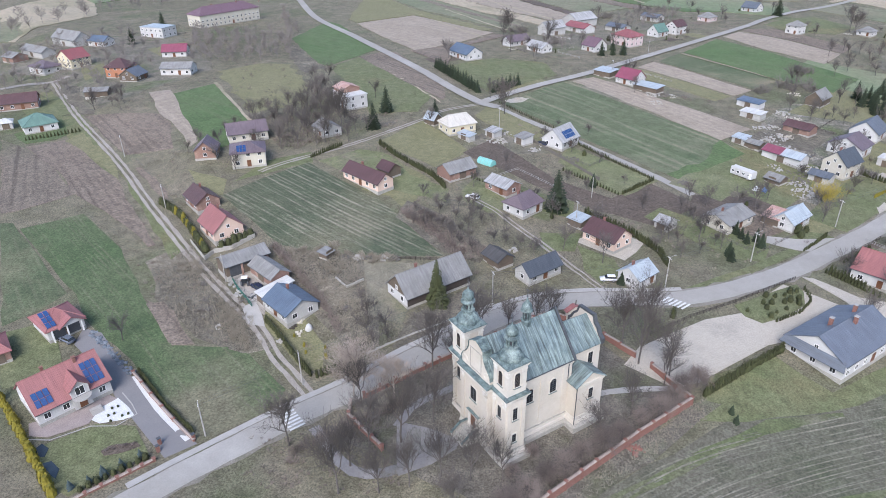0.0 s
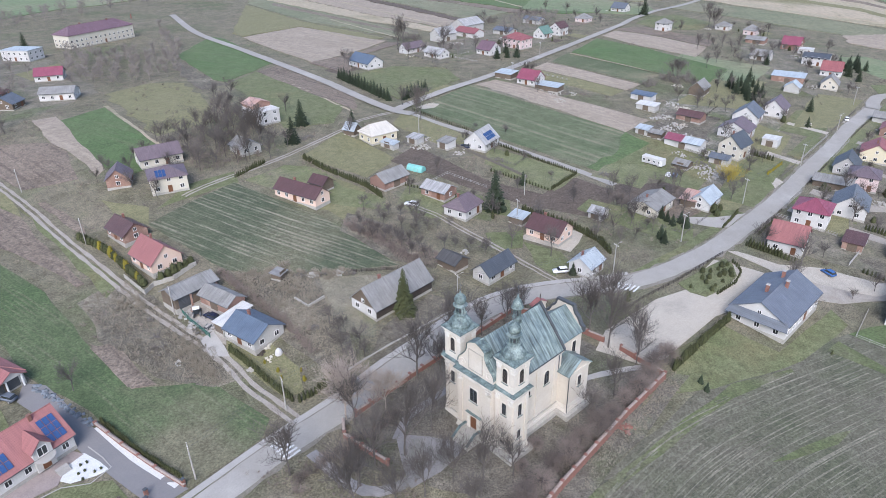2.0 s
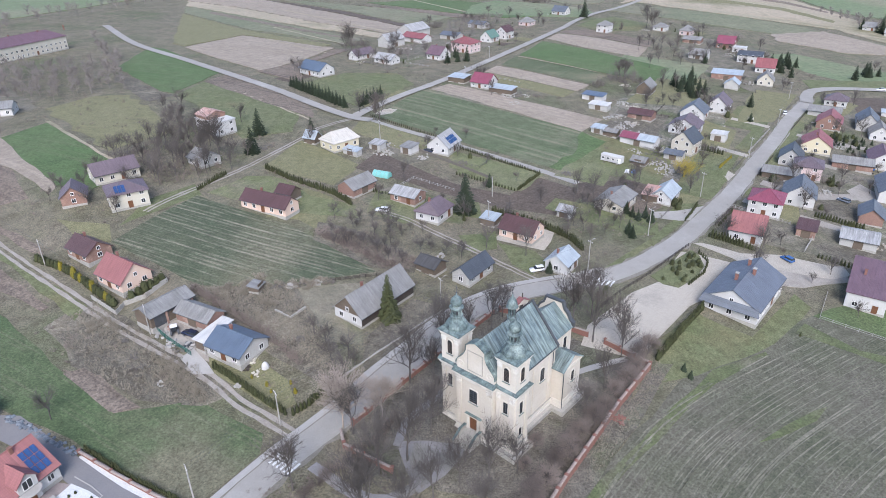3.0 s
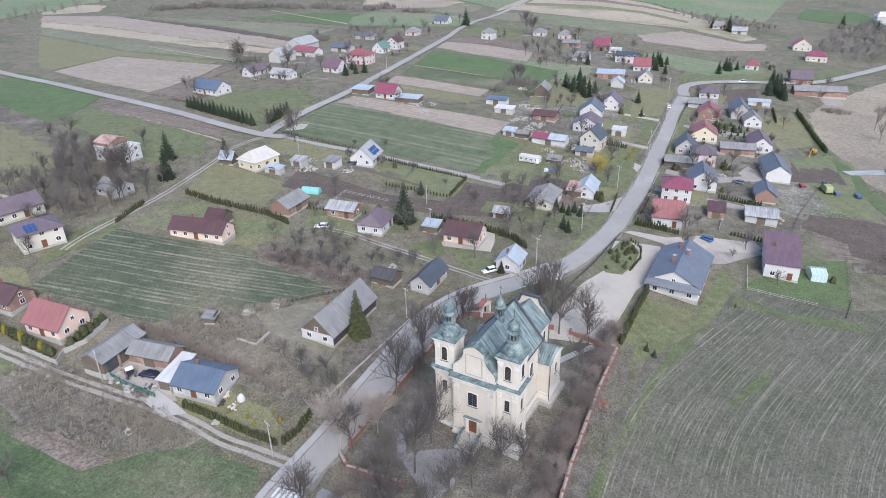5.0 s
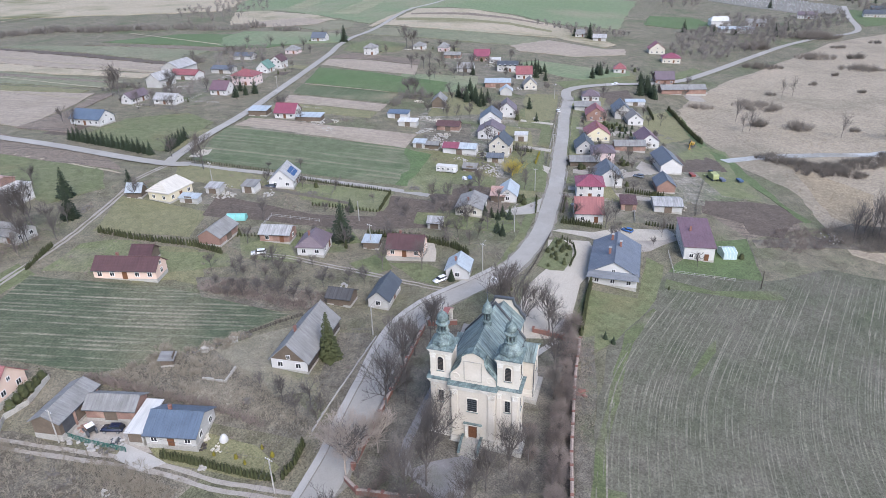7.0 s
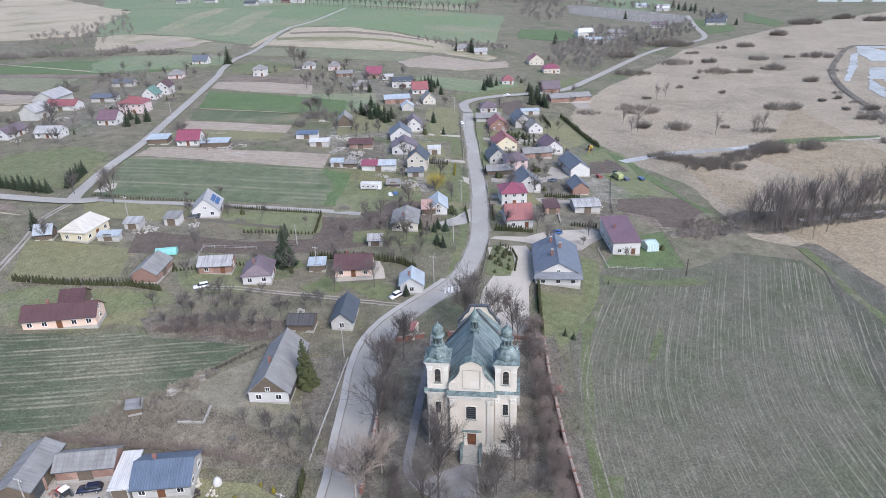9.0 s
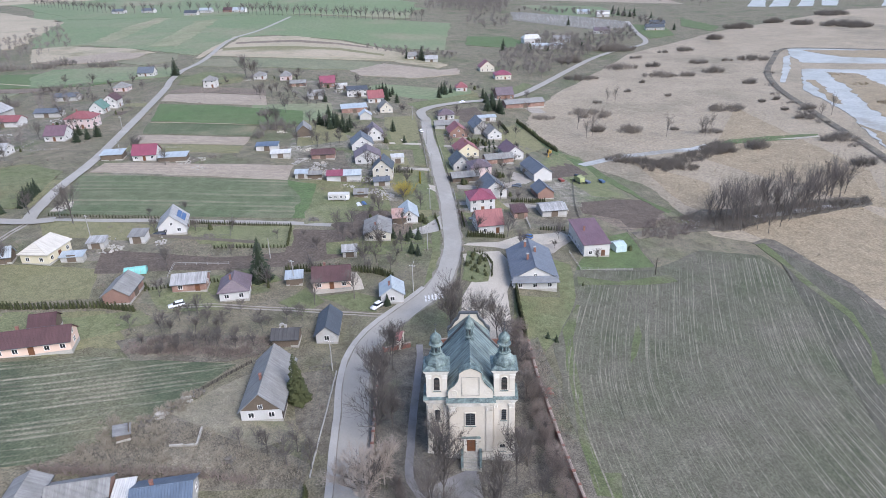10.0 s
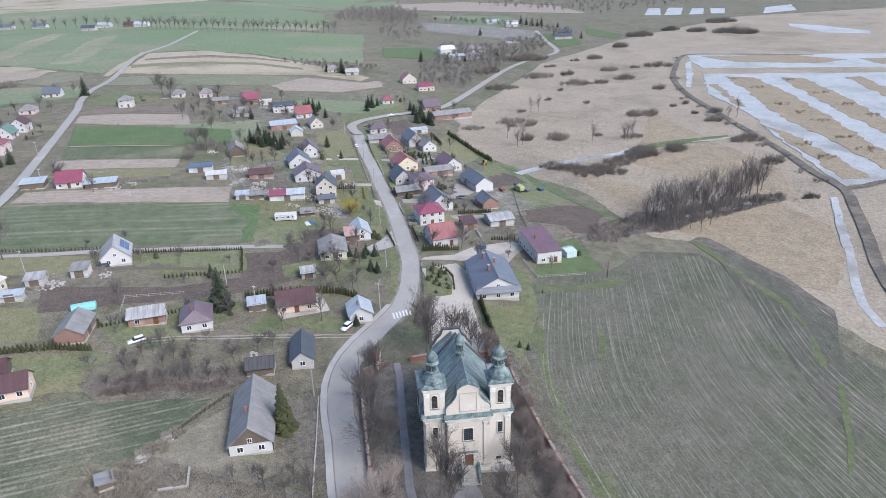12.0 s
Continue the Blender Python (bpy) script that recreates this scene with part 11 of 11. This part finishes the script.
for pts in ([(-6.9, 119.5), (-5.4, 120.4), (-4.6, 118.4), (-5.6, 116.6), (-6.8, 117.4)], [(-6.2, 115), (-4.8, 114.8), (-4.0, 111.8), (-5.0, 109.8), (-5.9, 112)]):
    drape("garden_pond", pts, material("dark_pond", (0.035, 0.05, 0.06), 0.1, (0.03, 0.04, 0.045), 0.5, spec=0.6), 0.16, 0.05, "small dark garden pond beside thujas", "pond")
plant("bare_tree", MID[1], 15.2, 143.5, 0.85, 80, "thin leafless tree with pale twigs beside the field", "tree")
stp = thing("front_steps", 5.0, 123.8, 8, None, "pale concrete steps before the villa's door", "steps")
for k in range(4):
    bm = bmesh.new()
    box(bm, -1.1, 1.1, -0.3 * (4 - k), 0.6, -0.2, 0.17 * (k + 1), 0.01)
    part("step", bm, M["kerb"], stp)
# villa garage: front gable over two dark doors
for o in list(scene.objects):
    if o.get("label", "").startswith("white garage with a salmon"):
        bm = bmesh.new()
        prism(bm, [(-1.5, 2.7), (3.9, 2.7), (1.2, 4.3)], "y", -5.4, -0.5)
        part("front_gable", bm, WALLS["white"], o)
        part("gable_roof", gable_roof(5.4, 5.4, 2.75, 4.4, 0.35), ROOFS["salmon"], o).matrix_local = pose(1.2, -2.9, 0, 0, 0, 90)
        for k in (-1.6, 1.6):
            bm = bmesh.new()
            box(bm, k - 1.25, k + 1.25, -4.62, -4.53, 0.0, 2.3)
            part("garage_door", bm, M["dark_metal"], o)
        for k in (-3.2, 0.0, 3.2):
            bm = bmesh.new()
            box(bm, k - 0.15, k + 0.15, -5.35, -5.05, -0.3, 2.75, 0.02)
            part("post", bm, M["frame"], o)
    if o.get("label", "").startswith("large white house with a slate"):
        for px, py in ((-3.5, 1.6), (1.5, -1.2), (6.0, 1.4)):
            bm = bmesh.new()
            box(bm, px - 0.4, px + 0.4, py - 0.35, py + 0.35, 6.6, 9.0)
            c = part("chimney", bm, M["brick"], o)
            bm = bmesh.new()
            box(bm, px - 0.5, px + 0.5, py - 0.45, py + 0.45, 9.0, 9.14, 0.02)
            part("cap", bm, M["kerb"], c)
        bm = bmesh.new()
        prism(bm, [(-0.5, 6.0), (0.5, 6.0), (0.5, 6.7), (0.3, 7.0), (-0.3, 7.0), (-0.5, 6.7)], "x", -9.6, -9.53)
        part("attic_window", bm, M["pane"], o)
drape("driveway", [(42.0, 139.3), (45.7, 139.4), (44.5, 132.9), (43.4, 129.1), (40.7, 132.4)], M["kerb"], 0.16, 0.1, "pale paved farm driveway", "driveway")
drape("farm_lawn", [(45.7, 133.9), (51.7, 124.3), (50.9, 114.0), (47.2, 107.6), (43.7, 109.1), (43.7, 121.1), (43.4, 130.5)], M["olive"], 0.1, 0.3, "patchy farm lawn with bare soil", "lawn")

# dusty shoulders of the main road
ribbon("road_shoulder", MAIN, 7.4, material("road_dust", (0.235, 0.215, 0.185), 0.95, (0.17, 0.155, 0.125), 0.25, 3.0, 0.05, third=(0.12, 0.12, 0.07), blotch=0.4, contrast=0.35), 0.085, "dusty gravel shoulder of the main road", "shoulder", ragged=0.6)

# seed rows and tractor tracks of the large wheat field, bending as the drill went
WHEAT = [(150, 28), (154, -2), (169, -23), (165, -44), (146, -47), (113, -48), (85, -50), (55, -60), (20, -60), (-20, 10), (0, 45), (30, 50), (64, 50), (106, 46)]
TRAM = material("tractor_track_soil", (0.24, 0.218, 0.172), 0.95, (0.12, 0.116, 0.082), 0.12, 2.0, 0.05, third=(0.095, 0.10, 0.062), blotch=0.5, detail=9, contrast=0.5, mottle=(0.3, 0.3))
THIN = material("thin_row_soil", (0.205, 0.188, 0.148), 0.95, (0.095, 0.098, 0.064), 0.06, 2.0, 0.05, third=(0.085, 0.092, 0.056), blotch=0.3, detail=9, contrast=0.5, mottle=(0.3, 0.3))


def row_y(y0, x):
    return y0 - 0.40 * soft(x - 86, 9.0)


def field_rows(name, starts, mat, lo, hi, label, seed, lift):
    rnd = random.Random(seed)
    verts, faces = [], []
    for y0 in starts:
        w, x, wob = rnd.uniform(lo, hi), -10.0, rnd.uniform(0, 6.28)
        gap_until, prev = -99.0, None
        while x < 170:
            y = row_y(y0, x) + 0.35 * math.sin(x * 0.06 + wob)
            ok = inside(WHEAT, x, y) and inside(WHEAT, x + 2, y - 1.5) and inside(WHEAT, x, y + 1.0) and x > gap_until
            if x > gap_until and rnd.random() < 0.03:
                gap_until = x + rnd.uniform(3, 14)
            if ok:
                a = len(verts)
                half = w * rnd.uniform(0.35, 0.65)
                verts += [(x, y - half, terrain(x, y - half) + lift), (x, y + half, terrain(x, y + half) + lift)]
                if prev is not None:
                    faces.append((prev, a, a + 1, prev + 1))
                prev = a
            else:
                prev = None
            x += 2.5
    me = bpy.data.meshes.new(name)
    me.from_pydata(verts, [], faces)
    me.materials.append(mat)
    return tagged(new(name, me), label, "field rows", kind="stuff")


rnd = random.Random(77)
trams, fine, v = [], [], 49.0
while v > -62:
    trams += [v, v - 1.9]
    v -= rnd.choice((2.6, 4.0, 6.5, 9.0)) * rnd.uniform(0.8, 1.2)
v = 50.0
while v > -62:
    fine.append(v)
    v -= rnd.uniform(0.75, 1.3)
field_rows("tractor_tracks", trams, TRAM, 0.2, 0.36, "pale worn tractor tracks in the wheat", 5, 0.135)
field_rows("seed_rows", fine, THIN, 0.14, 0.3, "thin uneven seed rows of the wheat field", 6, 0.11)

# red sheets on one half of the long white shed
for o in list(scene.objects):
    if o.get("label", "").startswith("long white shed with a two-tone"):
        part("roof_half", gable_roof(6.6, 6.2, 3.06, 4.5, 0.5), ROOFS["crimson"], o, "faded red sheet half").matrix_local = pose(-3.9, 0, 0.03)
    if o.get("label", "").startswith("unfinished white"):
        bm = bmesh.new()
        prism(bm, [(-4.2, 5.6), (4.2, 5.6), (4.2, 7.0), (0, 8.4), (-4.2, 7.0)], "x", -6.6, 1.0)
        part("attic_wall", bm, WALLS["brick"], o)
        part("attic_roof", gable_roof(7.8, 8.4, 7.0, 8.5, 0.4), ROOFS["rust"], o, "rusty red sheet roof").matrix_local = pose(-2.8, 0, 0)

# drives, hedges and fences of the plots along the main road
for pts, mat, label in (
    ([(226, 70), (232, 74), (236, 73), (234, 69.6)], "gravel", "pale gravel drive to a gate"), ([(179, 73), (176, 80), (180, 82), (186, 76), (197, 70), (182, 70)], "asphalt", "asphalt turning beside the junction"),
    ([(209, 46), (209, 29), (213, 28), (213.5, 44), (214, 61), (210, 61)], "dirt", "pale drive between two houses"), ([(231, 60), (231, 41), (248, 21), (252, 24), (236, 43), (236, 60)], "dirt", "worn drive to the back yards"),
    ([(268, 60), (268, 40), (272, 40), (272, 60)], "dirt", "worn drive between houses"), ([(300, 61), (301, 40), (306, 30), (309, 32), (305, 42), (304, 61)], "dirt", "worn drive beside a yard"),
    ([(256, 71), (257, 84), (261, 84), (260, 71)], "gravel", "pale drive to the garage"), ([(302, 73), (302, 90), (306, 90), (306, 73)], "gravel", "pale drive to a gabled house"),
):
    drape("drive", pts, M[mat], 0.1, 0.25, label, "driveway")
for pts, mat, label in (
    ([(203, 77), (204, 70), (231, 70.5), (230, 77)], "lawn", "roadside lawn below the willow"), ([(233, 77), (239, 82), (256, 80), (262, 80), (256, 75)], "olive", "olive front lawn beside a fence"),
    ([(186, 60), (201, 61), (200, 57), (187, 57)], "lawn", "front lawn before the salmon roof"), ([(264, 78), (292, 78), (294, 72.5), (262, 72.5)], "lawn", "roadside lawn before white houses"), ([(216, 44), (224, 38), (222, 27), (217, 26)], "lawn", "lawn inside a clipped hedge"),
    ([(310, 58), (336, 58), (336, 50), (312, 46)], "olive", "front garden grass before sheds"), ([(156, 74.5), (178, 73.8), (175, 71.6), (156, 72.6)], "lawn", "green verge of the main road"),
):
    drape("lawn", pts, M[mat], 0.085, 0.5, label, "lawn")
hedge([(175.5, 61.5), (175.5, 52)], 0.8, 0.95, THUJA, "dark clipped thuja hedge beside the drive", 21)
hedge([(215.5, 39), (216, 25)], 0.85, 0.9, THUJA, "dark thuja hedge beside a lawn", 22)
hedge([(184, 61.6), (200, 61.4)], 0.9, 0.55, THUJA, "low hedge along the road fence", 23)
hedge([(236, 76.2), (252, 75.8)], 0.9, 0.5, GOLD, "low golden hedge on a front lawn", 24)
hedge([(252, 88), (252, 79)], 1.0, 1.0, THUJA, "dark evergreen screen beside the garage", 25)
for k, (x, y) in enumerate(((307, 51), (307, 48), (308, 45), (308, 42), (306, 38), (311, 47), (312, 43), (311, 39), (249, 39), (250, 37), (251, 40), (237, 57), (238, 55.5), (188, 76), (190, 78), (193, 77))):
    plant("evergreen_shrub", JUNIPER[k % 2], x, y, 1.0 + 0.25 * (k % 3), k * 63, "dense dark evergreen shrub in a garden", "shrub", "garden evergreens")
for pts, h, mat, label in (
    ([(184, 62.6), (208, 62.2)], 1.2, M["wood_dark"], "dark picket fence along the main road"), ([(215, 62.2), (229, 62.2)], 1.2, M["pole"], "grey panel fence along the main road"), ([(238, 62.6), (266, 63.0)], 1.2, M["wood_dark"], "dark wire fence along the main road"),
    ([(274, 63.2), (300, 63.6)], 1.2, M["pole"], "grey fence along the main road"), ([(306, 64.2), (345, 64.2)], 1.2, M["wood_dark"], "dark fence along the main road"), ([(238, 71.6), (255, 71.6)], 1.1, M["wood_grey"], "weathered fence before a lawn"),
    ([(262, 71.8), (300, 72)], 1.2, M["pole"], "grey fence before white houses"), ([(308, 72.6), (350, 72.6)], 1.1, M["wood_grey"], "weathered fence along the road"), ([(203, 64), (203, 44)], 1.2, M["pole"], "grey fence between two gardens"), ([(186, 16), (214, 12), (250, 4)], 1.0, M["wood_grey"], "old fence behind the sheds"),
):
    fence(pts, h, 2.4, mat, (0.25, 0.6, h - 0.1), label)
rnd = random.Random(91)
for k, (x, y, n, size, mt) in enumerate(((218, 92, 60, 4.5, "kerb"), (226, 98, 50, 4.5, "wood_grey"), (240, 101, 40, 4.0, "kerb"), (252, 109, 50, 5.0, "wood_grey"), (258, 125, 60, 6.0, "kerb"), (281, 128, 40, 4.5, "wood_grey"), (288, 138, 40, 4.0, "kerb"), (246, 119, 40, 4.0, "stone"), (230, 108, 30, 3.5, "kerb"), (267, 131, 36, 4.0, "stone"),
                                           (258, 184, 40, 4.0, "kerb"), (250, 176, 26, 3.5, "stone"), (240, 40, 30, 3.0, "stone"), (262, 32, 26, 3.0, "wood_grey"), (230, 24, 24, 3.0, "kerb"), (298, 44, 24, 3.0, "stone"), (160, 180, 40, 4.0, "stone"), (166, 166, 24, 2.5, "kerb"), (172, 152, 24, 2.5, "wood_grey"), (376, 100, 40, 5.0, "stone"), (400, 115, 40, 5.0, "kerb"), (440, 128, 40, 5.0, "stone"), (310, 292, 40, 6.0, "stone"), (345, 276, 40, 6.0, "kerb"))):
    pile(x, y, n, size, M[mt], "scattered boards, rubble and scrap in a yard", flat=0.35)
